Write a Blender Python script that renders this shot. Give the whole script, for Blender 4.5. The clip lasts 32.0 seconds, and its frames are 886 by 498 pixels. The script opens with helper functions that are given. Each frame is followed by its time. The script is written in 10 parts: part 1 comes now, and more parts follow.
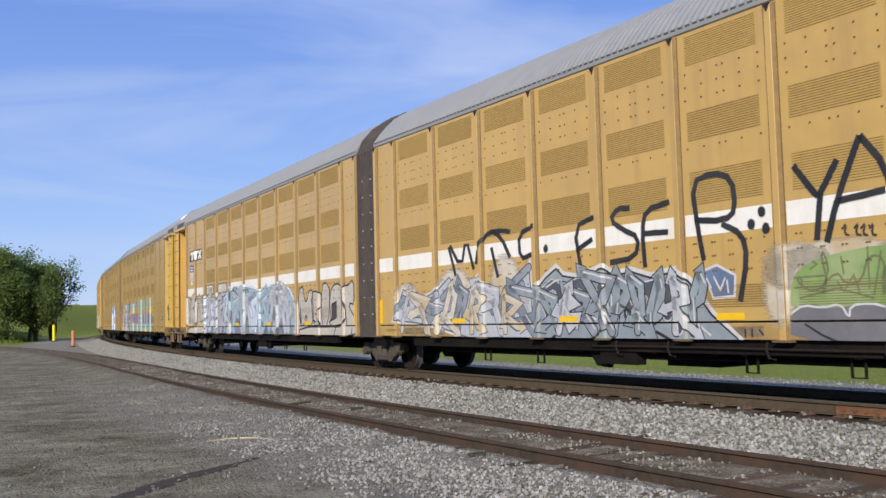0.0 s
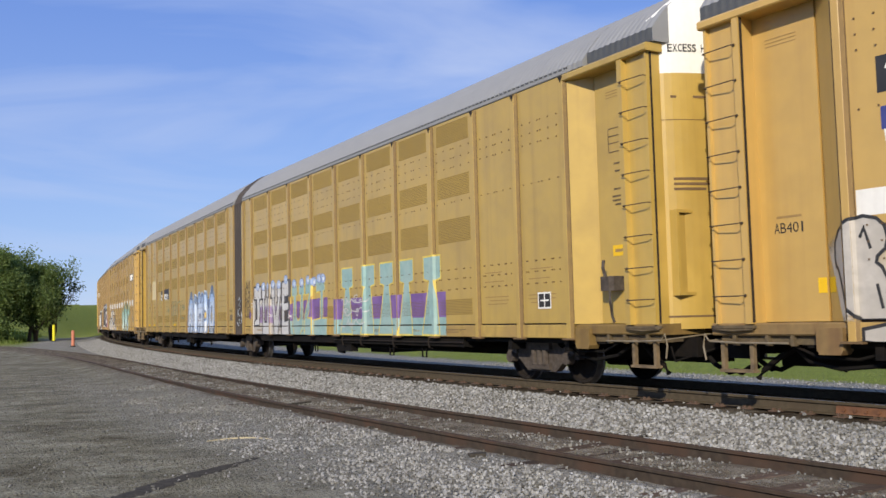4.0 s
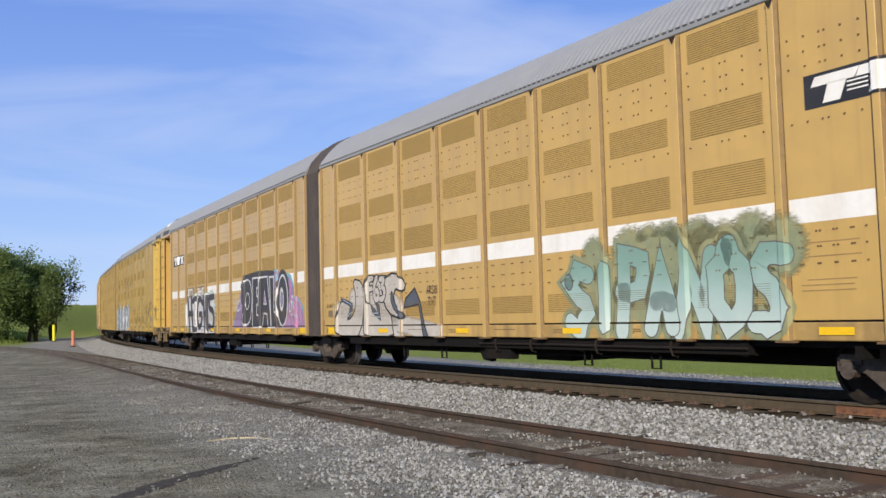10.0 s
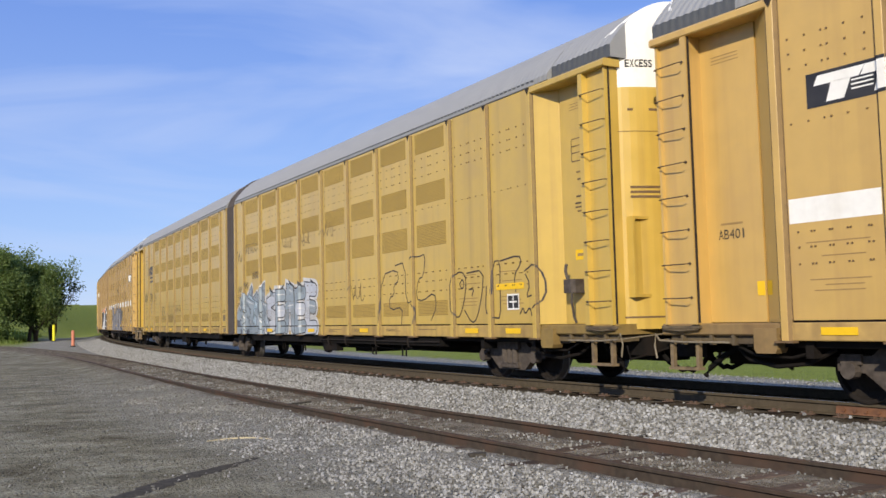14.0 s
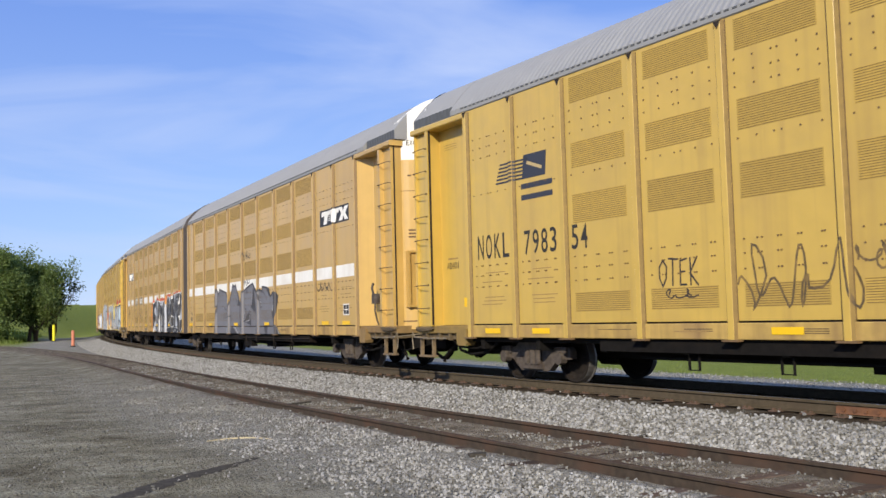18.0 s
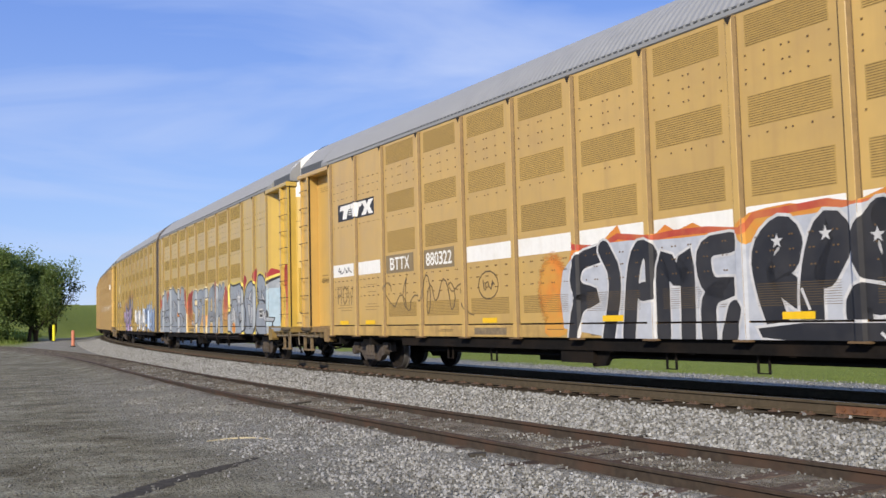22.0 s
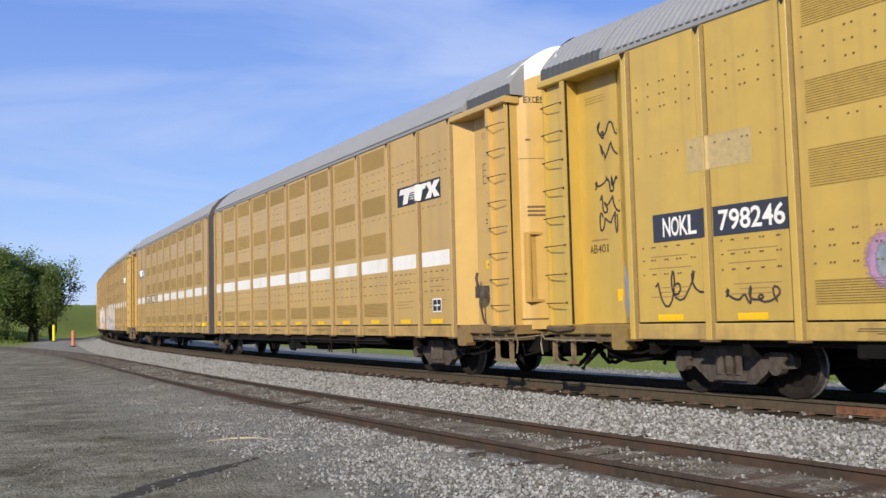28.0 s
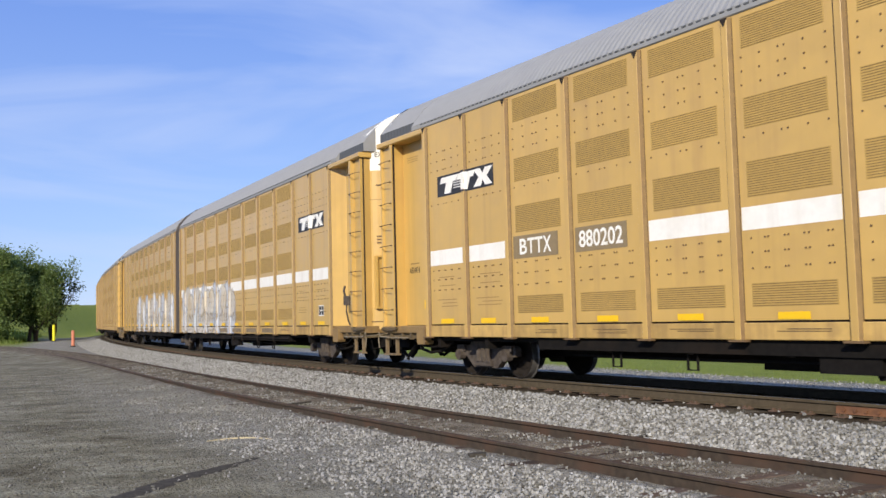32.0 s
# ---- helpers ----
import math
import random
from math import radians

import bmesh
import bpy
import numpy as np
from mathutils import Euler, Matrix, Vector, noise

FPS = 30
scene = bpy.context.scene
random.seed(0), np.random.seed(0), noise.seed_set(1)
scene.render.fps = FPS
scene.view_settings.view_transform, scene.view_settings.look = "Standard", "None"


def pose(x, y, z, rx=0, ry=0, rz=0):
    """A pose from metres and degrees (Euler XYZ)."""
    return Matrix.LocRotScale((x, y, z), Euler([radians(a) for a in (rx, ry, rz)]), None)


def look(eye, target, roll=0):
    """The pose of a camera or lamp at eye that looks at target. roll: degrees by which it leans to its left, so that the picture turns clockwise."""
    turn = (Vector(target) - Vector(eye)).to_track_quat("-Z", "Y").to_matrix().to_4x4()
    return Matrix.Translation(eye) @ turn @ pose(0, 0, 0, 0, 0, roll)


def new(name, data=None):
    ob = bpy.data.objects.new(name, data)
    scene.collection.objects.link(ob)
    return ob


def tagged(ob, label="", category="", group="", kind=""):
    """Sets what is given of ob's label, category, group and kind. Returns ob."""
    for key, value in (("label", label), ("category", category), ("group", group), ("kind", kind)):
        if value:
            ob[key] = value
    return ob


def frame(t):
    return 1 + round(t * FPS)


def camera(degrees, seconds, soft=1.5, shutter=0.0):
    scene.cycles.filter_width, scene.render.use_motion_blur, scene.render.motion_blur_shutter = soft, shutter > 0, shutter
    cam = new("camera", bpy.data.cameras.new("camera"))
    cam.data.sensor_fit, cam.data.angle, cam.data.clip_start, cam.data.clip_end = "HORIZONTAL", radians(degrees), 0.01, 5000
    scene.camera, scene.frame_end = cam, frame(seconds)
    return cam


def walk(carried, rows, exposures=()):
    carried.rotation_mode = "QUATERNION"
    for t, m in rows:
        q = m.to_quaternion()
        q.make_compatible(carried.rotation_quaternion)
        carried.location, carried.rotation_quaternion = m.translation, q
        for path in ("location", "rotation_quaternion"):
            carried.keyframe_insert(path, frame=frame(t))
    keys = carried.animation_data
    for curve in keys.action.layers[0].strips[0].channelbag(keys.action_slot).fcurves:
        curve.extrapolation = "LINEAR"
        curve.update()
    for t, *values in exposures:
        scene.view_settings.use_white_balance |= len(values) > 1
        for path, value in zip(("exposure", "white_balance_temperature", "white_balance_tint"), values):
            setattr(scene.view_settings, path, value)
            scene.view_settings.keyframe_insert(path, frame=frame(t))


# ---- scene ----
from mathutils import geometry

# ------------------------------------------------------------------ camera
EYE_Z = 1.3685
cam = camera(50.24, 32.0, soft=1.5, shutter=0.05)
CAM = pose(0, 0, EYE_Z, 93.824) @ pose(0, 0, 0, 0, 0, -1.853)
walk(cam, [(0.0, CAM), (32.0, CAM)], exposures=[(t, e, 6650, 10) for t, e in ((0.0, -0.02), (3.2, -0.1), (6.0, 0.0), (10.0, 0.02), (14.5, 0.03), (18.0, 0.1), (21.0, 0.05), (24.0, 0.03), (28.0, 0.05), (31.0, 0.1), (32.0, 0.1))])

# ------------------------------------------------------------------ light
SUN_AZ = math.atan2(-0.968, -0.25)      # direction to the sun, from +x towards +y
SUN_EL = radians(27.5)
world = bpy.data.worlds.new("sky")
scene.world = world
world.use_nodes = True
wn, wl = world.node_tree.nodes, world.node_tree.links
sky = wn.new("ShaderNodeTexSky")
sky.sky_type, sky.sun_disc = "NISHITA", False
sky.sun_elevation, sky.sun_rotation = SUN_EL, math.pi / 2 - SUN_AZ
sky.air_density, sky.dust_density, sky.ozone_density = 1.0, 0.0, 6.0
# thin streaks of high cloud
coord = wn.new("ShaderNodeTexCoord")
lay = wn.new("ShaderNodeMapping")
lay.inputs["Rotation"].default_value = (0.0, 0.32, 0.5)
lay.inputs["Scale"].default_value = (1.3, 2.0, 7.0)
cirrus = wn.new("ShaderNodeTexNoise")
cirrus.inputs["Scale"].default_value, cirrus.inputs["Detail"].default_value = 1.6, 5.0
cirrus.inputs["Distortion"].default_value = 0.7
up = wn.new("ShaderNodeSeparateXYZ")
wl.new(coord.outputs["Generated"], up.inputs[0])
depth = wn.new("ShaderNodeValToRGB")       # pale at the horizon, deep blue above
while len(depth.color_ramp.elements) < 4:
    depth.color_ramp.elements.new(0.5)
for el, (at, c) in zip(depth.color_ramp.elements, ((0.0, (0.40, 0.53, 0.94)), (0.12, (0.33, 0.48, 0.93)), (0.30, (0.20, 0.345, 0.88)), (0.8, (0.17, 0.30, 0.80)))):
    el.position, el.color = at, (*c, 1)
wl.new(up.outputs["Z"], depth.inputs[0])
haze = wn.new("ShaderNodeMix")
haze.data_type = "RGBA"
haze.inputs["Factor"].default_value = 0.72
veil = wn.new("ShaderNodeMapRange")
for k, v in zip(("From Min", "From Max", "To Min", "To Max"), (0.43, 0.70, 0.0, 0.62)):
    veil.inputs[k].default_value = v
cloud = wn.new("ShaderNodeMix")
cloud.data_type = "RGBA"
cloud.inputs["B"].default_value = (4.0, 4.8, 6.9, 1)
scale = wn.new("ShaderNodeVectorMath")
scale.operation = "SCALE"
scale.inputs["Scale"].default_value = 7.0
wl.new(depth.outputs[0], scale.inputs[0])
wl.new(scale.outputs[0], haze.inputs["B"])
wl.new(sky.outputs[0], haze.inputs["A"])
wl.new(coord.outputs["Generated"], lay.inputs[0])
wl.new(lay.outputs[0], cirrus.inputs["Vector"])
wl.new(cirrus.outputs["Fac"], veil.inputs["Value"])
wl.new(veil.outputs[0], cloud.inputs["Factor"])
wl.new(haze.outputs["Result"], cloud.inputs["A"])
wl.new(cloud.outputs["Result"], wn["Background"].inputs[0])
wn["Background"].inputs[1].default_value = 0.14
sun_data = bpy.data.lights.new("sun", "SUN")
sun_data.energy, sun_data.angle, sun_data.color = 4.65, radians(0.5), (1.0, 0.91, 0.78)
sun = new("sun", sun_data)
to_sun = Vector((math.cos(SUN_AZ) * math.cos(SUN_EL), math.sin(SUN_AZ) * math.cos(SUN_EL), math.sin(SUN_EL)))
sun.matrix_world = look(to_sun * 50, (0, 0, 0))

# ------------------------------------------------------------------ the line of the track
KNOTS = [(-600, 0.0), (-400, 0.004), (-260, 0.00468), (-150, 0.00336), (-90, 0.00125), (-45, 0.00186), (-15, 0.00266), (15, 0.00241),
         (60, 0.00216), (110, 0.0), (600, 0.0)]
STEP = 0.5
ARC = np.arange(-520, 420.01, STEP)
_i0 = int(np.argmin(abs(ARC)))
_k = np.interp(ARC, [a for a, b in KNOTS], [b for a, b in KNOTS])


def summed(v, start):
    c = np.concatenate([[0], np.cumsum((v[1:] + v[:-1]) / 2 * STEP)])
    return c - c[_i0] + start


TURN = summed(_k, -1.02235)
TX, TY = summed(np.cos(TURN), 6.3127), summed(np.sin(TURN), 12.4923)


def track(s, off=0.0):
    """Place and heading on the main line at arc length s, off metres towards the camera's side."""
    x, y, a = np.interp(s, ARC, TX), np.interp(s, ARC, TY), np.interp(s, ARC, TURN)
    return x + off * np.sin(a), y - off * np.cos(a), a


def run(t):
    """How far the train has come at t seconds."""
    q = (t - 16) / 16
    return -0.1781 * q ** 4 - 1.9243 * q ** 3 + 5.4597 * q ** 2 + 146.1499 * q - 0.2305


CAR, BELLOWS0, PIVOT, CANT = 44.30, 36.835, 17.88, 0.0082

# ------------------------------------------------------------------ materials
def material(name, base, rough=0.6, metal=0.0, grain=12.0, vary=0.12, stain=None, stain_scale=1.2, stain_at=(0.52, 0.72), bump=0.0, bump_scale=60.0,
             per_object=0.0, streak=None, spec=0.5, coat=0.0):
    """Base colour with grain, larger stains, vertical streaks and relief, in metres of object space."""
    m = bpy.data.materials.new(name)
    m.use_nodes = True
    n, l = m.node_tree.nodes, m.node_tree.links
    b = n["Principled BSDF"]
    b.inputs["Roughness"].default_value, b.inputs["Metallic"].default_value = rough, metal
    b.inputs["Specular IOR Level"].default_value = spec
    b.inputs["Coat Weight"].default_value, b.inputs["Coat Roughness"].default_value = coat, 0.3
    tc = n.new("ShaderNodeTexCoord")
    info = n.new("ShaderNodeObjectInfo")
    shift = n.new("ShaderNodeVectorMath")
    shift.operation = "MULTIPLY_ADD"
    l.new(info.outputs["Random"], shift.inputs[0])
    shift.inputs[1].default_value = (37.0, 53.0, 19.0)
    l.new(tc.outputs["Object"], shift.inputs[2])

    def noise_tex(scale, detail=4, stretch=None):
        t = n.new("ShaderNodeTexNoise")
        t.inputs["Scale"].default_value, t.inputs["Detail"].default_value = scale, detail
        if stretch:
            mp = n.new("ShaderNodeMapping")
            mp.inputs["Scale"].default_value = stretch
            l.new(shift.outputs[0], mp.inputs[0])
            l.new(mp.outputs[0], t.inputs["Vector"])
        else:
            l.new(shift.outputs[0], t.inputs["Vector"])
        return t

    def blend(fac, a, c, kind="MIX"):
        x = n.new("ShaderNodeMix")
        x.data_type, x.blend_type = "RGBA", kind
        for sock, v in ((x.inputs["Factor"], fac), (x.inputs["A"], a), (x.inputs["B"], c)):
            if isinstance(v, bpy.types.NodeSocket):
                l.new(v, sock)
            else:
                sock.default_value = v
        return x.outputs["Result"]

    def ramp(sock, lo, hi, a=0.0, c=1.0):
        r = n.new("ShaderNodeMapRange")
        l.new(sock, r.inputs["Value"])
        for k, v in zip(("From Min", "From Max", "To Min", "To Max"), (lo, hi, a, c)):
            r.inputs[k].default_value = v
        return r.outputs[0]

    g = noise_tex(grain)
    dark, light = [tuple(c * k for c in base) + (1,) for k in (1 - vary, 1 + vary)]
    col = blend(ramp(g.outputs["Fac"], 0.3, 0.7), dark, light)
    if stain:
        s = noise_tex(stain_scale, 6)
        col = blend(ramp(s.outputs["Fac"], *stain_at, 0.0, stain[3]), col, (*stain[:3], 1))
    if streak:
        s = noise_tex(1.0, 5, streak[4])
        col = blend(ramp(s.outputs["Fac"], 0.5, 0.75, 0.0, streak[3]), col, (*streak[:3], 1))
    if per_object:
        hsv = n.new("ShaderNodeHueSaturation")
        l.new(col, hsv.inputs["Color"])
        l.new(ramp(info.outputs["Random"], 0, 1, 1 - per_object, 1 + per_object), hsv.inputs["Value"])
        col = hsv.outputs[0]
    l.new(col, b.inputs["Base Color"])
    l.new(ramp(g.outputs["Fac"], 0.3, 0.7, rough - 0.06, min(1, rough + 0.08)), b.inputs["Roughness"])
    if bump:
        bt = noise_tex(bump_scale, 6)
        bp = n.new("ShaderNodeBump")
        bp.inputs["Strength"].default_value, bp.inputs["Distance"].default_value = 1.0, bump
        l.new(bt.outputs["Fac"], bp.inputs["Height"])
        l.new(bp.outputs[0], b.inputs["Normal"])
    return m


DOWN = (4.5, 4.5, 0.16)                # streaks that run down a wall
PAINT = {
    "tan": material("tan_paint", (0.555, 0.355, 0.094), 0.5, vary=0.05, grain=3, stain=(0.46, 0.295, 0.10, 0.5), stain_scale=0.8, per_object=0.05,
                    streak=(0.36, 0.21, 0.07, 0.34, DOWN), bump=0.002, bump_scale=3, coat=0.6),
    "yellow": material("yellow_paint", (0.555, 0.372, 0.068), 0.45, vary=0.05, grain=3, stain=(0.44, 0.285, 0.075, 0.4), stain_scale=0.8, per_object=0.04,
                       streak=(0.28, 0.17, 0.05, 0.34, DOWN), bump=0.002, bump_scale=3, coat=0.6),
    "ochre": material("ochre_paint", (0.49, 0.328, 0.07), 0.5, vary=0.06, grain=3, stain=(0.32, 0.215, 0.055, 0.5), stain_scale=0.8, per_object=0.05,
                      streak=(0.24, 0.15, 0.045, 0.3, DOWN), bump=0.002, bump_scale=3, coat=0.6),
}
# darker, streaked paint: sides of the posts, grimy end sill, jack pad
DARKPAINT = {"ochre": material("ochre_dark_paint", (0.22, 0.14, 0.04), 0.65, vary=0.15, grain=8, streak=(0.12, 0.07, 0.03, 0.7, DOWN)), "tan": material("tan_dark_paint", (0.24, 0.155, 0.058), 0.65, vary=0.15, grain=8, streak=(0.16, 0.085, 0.035, 0.7, DOWN)),
         "yellow": material("yellow_dark_paint", (0.24, 0.16, 0.045), 0.65, vary=0.15, grain=8, streak=(0.17, 0.095, 0.035, 0.6, DOWN))}
SILLPAINT = {k: material(k + "_dusty_sill", c, 0.6, vary=0.12, grain=6, stain=(0.30, 0.19, 0.075, 0.7), stain_scale=1.6, stain_at=(0.45, 0.68), streak=(0.17, 0.10, 0.045, 0.55, DOWN), per_object=0.12)
             for k, c in (("tan", (0.50, 0.325, 0.10)), ("yellow", (0.47, 0.315, 0.085)), ("ochre", (0.43, 0.29, 0.075)))}
ENDSILL = material("grimy_end_sill", (0.12, 0.088, 0.045), 0.8, vary=0.25, stain=(0.05, 0.035, 0.025, 0.8), stain_scale=2.5)
VENT = {"ochre": material("ochre_louvre", (0.42, 0.282, 0.066), 0.6, vary=0.08, per_object=0.06), "tan": material("tan_louvre", (0.47, 0.304, 0.085), 0.6, vary=0.08, per_object=0.08),
        "yellow": material("yellow_louvre", (0.475, 0.315, 0.066), 0.6, vary=0.08, per_object=0.08)}
SLOTSHADE = material("louvre_slot_shade", (0.17, 0.112, 0.042), 0.9)
SEAM = material("dark_seam", (0.02, 0.014, 0.01), 0.9)
RUNG = material("worn_rung_steel", (0.075, 0.05, 0.028), 0.7, vary=0.2)
BOLT = material("rusty_bolt", (0.15, 0.092, 0.04), 0.7)
ROOF = material("galvanised_roof", (0.275, 0.277, 0.268), 0.65, 0.0, grain=3, vary=0.06, stain=(0.25, 0.255, 0.25, 0.4), stain_scale=0.6)
ROOFDARK = material("dark_roof_skirt", (0.085, 0.09, 0.092), 0.6, vary=0.1)
WHITE = material("white_paint", (0.85, 0.83, 0.75), 0.5, vary=0.03, stain=(0.66, 0.60, 0.48, 0.45), streak=(0.5, 0.42, 0.3, 0.2, DOWN))
BLACK = material("black_paint", (0.018, 0.018, 0.02), 0.5, vary=0.2)
GREYSIGN = material("brown_number_patch", (0.25, 0.185, 0.095), 0.6, vary=0.1)
REFLECT = material("yellow_reflector", (0.85, 0.52, 0.01), 0.4, vary=0.04)
RUBBER = material("bellows_rubber", (0.062, 0.05, 0.040), 0.85, vary=0.25, grain=8, stain=(0.10, 0.078, 0.06, 0.6), streak=(0.11, 0.088, 0.07, 0.5, (9, 9, 0.3)))
UNDER = material("underframe_black", (0.010, 0.009, 0.008), 0.9, vary=0.3, stain=(0.03, 0.02, 0.013, 0.5), spec=0.12)
CAST = material("cast_steel_bogie", (0.085, 0.07, 0.057), 0.8, vary=0.3, spec=0.2, stain=(0.045, 0.03, 0.02, 0.7), stain_scale=4, bump=0.004, bump_scale=40)
STEPPAINT = material("grimy_step_paint", (0.19, 0.135, 0.07), 0.75, vary=0.25, stain=(0.07, 0.05, 0.035, 0.8), stain_scale=4)
LEVER = material("worn_cream_lever", (0.22, 0.18, 0.115), 0.6, vary=0.2, stain=(0.12, 0.09, 0.06, 0.6), stain_scale=4)
WHEEL = material("wheel_steel", (0.022, 0.018, 0.015), 0.8, 0.0, spec=0.12, vary=0.25, stain=(0.03, 0.023, 0.017, 0.6), stain_scale=5)
TREAD = material("polished_tread", (0.22, 0.21, 0.20), 0.45, 0.7)
RAILRUST = material("rusted_rail", (0.06, 0.046, 0.034), 0.85, vary=0.25, stain=(0.088, 0.053, 0.036, 0.8), stain_scale=1.6, stain_at=(0.47, 0.64), bump=0.004, bump_scale=60, spec=0.15)
MAINRUST = material("oily_brown_rail", (0.088, 0.07, 0.046), 0.75, vary=0.2, stain=(0.08, 0.06, 0.04, 0.6), stain_scale=2, bump=0.003, bump_scale=80, spec=0.1)
RAILTOP = material("polished_railhead", (0.28, 0.265, 0.24), 0.45, 0.85, vary=0.1)
OLDTOP = material("dull_railhead", (0.062, 0.041, 0.03), 0.75, 0.0, vary=0.25, stain=(0.12, 0.07, 0.045, 0.6), stain_scale=2, spec=0.15)
TIE = material("weathered_tie_wood", (0.085, 0.062, 0.047), 0.9, vary=0.3, grain=20, stain=(0.038, 0.03, 0.025, 0.7), stain_scale=3, bump=0.012, bump_scale=30, per_object=0.3, spec=0.1)
# tie wood with the shade under the train put into its colour
SHADETIE = material("shaded_tie_wood", (0.03, 0.022, 0.016), 0.85, vary=0.3, grain=20, stain=(0.06, 0.045, 0.03, 0.5), stain_scale=3, spec=0.03)
PLATE = material("tie_plate_rust", (0.12, 0.075, 0.05), 0.85, vary=0.2)
ORANGE = material("orange_plastic", (0.58, 0.21, 0.12), 0.7)
YPOST = material("yellow_plastic", (0.75, 0.7, 0.03), 0.5)
BARK = material("bark", (0.07, 0.055, 0.04), 0.9, vary=0.3, bump=0.02, bump_scale=12)


# ------------------------------------------------------------------ mesh tools
class Mesh:
    """Collects faces of one mesh; mats are indices into its list of materials."""

    def __init__(self):
        self.v, self.f, self.m = [], [], []

    def quad(self, pts, mat=0):
        k = len(self.v)
        self.v += [tuple(q) for q in pts]
        self.f.append(tuple(range(k, k + len(pts))))
        self.m.append(mat)

    def box(self, x0, x1, y0, y1, z0, z1, mat=0):
        k = len(self.v)
        self.v += [(x, y, z) for x in (x0, x1) for y in (y0, y1) for z in (z0, z1)]
        for f in ((0, 1, 3, 2), (4, 6, 7, 5), (0, 4, 5, 1), (2, 3, 7, 6), (0, 2, 6, 4), (1, 5, 7, 3)):
            self.f.append(tuple(k + i for i in f))
            self.m.append(mat)

    def prism(self, outline, a, b, axis="x", mat=0, caps=True):
        """An outline of 2D points, drawn out from a to b along an axis (x: points are y, z; y: x, z; z: x, y)."""
        def at(q, d):
            return {"x": (d, q[0], q[1]), "y": (q[0], d, q[1]), "z": (q[0], q[1], d)}[axis]
        k, n = len(self.v), len(outline)
        self.v += [at(q, a) for q in outline] + [at(q, b) for q in outline]
        for i in range(n):
            j = (i + 1) % n
            self.f.append((k + i, k + j, k + n + j, k + n + i))
            self.m.append(mat)
        if caps:
            self.f += [tuple(k + i for i in reversed(range(n))), tuple(k + n + i for i in range(n))]
            self.m += [mat, mat]

    def tube(self, pts, r, sides=6, mat=0):
        """A bent rod through points."""
        pts = [Vector(q) for q in pts]
        rings = []
        for i, q in enumerate(pts):
            d = (pts[min(i + 1, len(pts) - 1)] - pts[max(i - 1, 0)]).normalized()
            side = d.orthogonal().normalized()
            up = d.cross(side)
            k = len(self.v)
            self.v += [tuple(q + r * (math.cos(t) * side + math.sin(t) * up)) for t in [math.tau * j / sides for j in range(sides)]]
            rings.append(k)
        for a, b in zip(rings, rings[1:]):
            for j in range(sides):
                self.f.append((a + j, a + (j + 1) % sides, b + (j + 1) % sides, b + j))
                self.m.append(mat)
        self.f += [tuple(rings[0] + j for j in reversed(range(sides))), tuple(rings[-1] + j for j in range(sides))]
        self.m += [mat, mat]

    def done(self, name, mats, smooth=False):
        me = bpy.data.meshes.new(name)
        me.from_pydata(self.v, [], self.f)
        for m in mats:
            me.materials.append(m)
        me.polygons.foreach_set("material_index", self.m)
        bm = bmesh.new()
        bm.from_mesh(me)
        bmesh.ops.recalc_face_normals(bm, faces=bm.faces)
        bm.to_mesh(me)
        bm.free()
        if smooth:
            me.polygons.foreach_set("use_smooth", [True] * len(me.polygons))
        return me


def part(name, mesh, parent, loc=(0, 0, 0), rz=0.0, label="", kind=""):
    ob = new(name, mesh)
    ob.parent = parent
    ob.matrix_basis = Matrix.Translation(loc) @ Matrix.Rotation(rz, 4, "Z")
    return tagged(ob, label, kind=kind)


STORE = {}


def shared(key, make):
    if key not in STORE:
        STORE[key] = make()
    return STORE[key]

GLYPHS = {}


def glyph(ch, fat):
    """Triangles of a letter of the built-in font, 0..1 across its own box of the plain weight."""
    if (ch, fat) not in GLYPHS:
        def outline(w):
            cu = bpy.data.curves.new("letter", "FONT")
            cu.body, cu.offset, cu.resolution_u = ch, w, 4
            ob = bpy.data.objects.new("letter", cu)
            me = bpy.data.meshes.new_from_object(ob)
            polys = [[tuple(me.vertices[i].co[:2]) for i in p.vertices] for p in me.polygons]
            bpy.data.objects.remove(ob)
            bpy.data.curves.remove(cu)
            bpy.data.meshes.remove(me)
            return polys
        plain = [q for p in outline(0.0) for q in p]
        x0, x1 = min(q[0] for q in plain), max(q[0] for q in plain)
        y0, y1 = min(q[1] for q in plain), max(q[1] for q in plain)
        if x1 - x0 < 0.2:
            x0, x1 = x0 - 0.1, x1 + 0.1
        GLYPHS[ch, fat] = [[((x - x0) / (x1 - x0), (y - y0) / (y1 - y0)) for x, y in p] for p in outline(fat)]
    return GLYPHS[ch, fat]


# ------------------------------------------------------------------ ground and track
SIDING_TOP = -0.30


def siding_off(s):
    """How far the siding's centre lies from the main line's, towards the camera's side."""
    return 4.25 - 0.008 * np.maximum(s, -11.0) + 0.0022 * np.maximum(0.0, -s - 29.0) ** 2


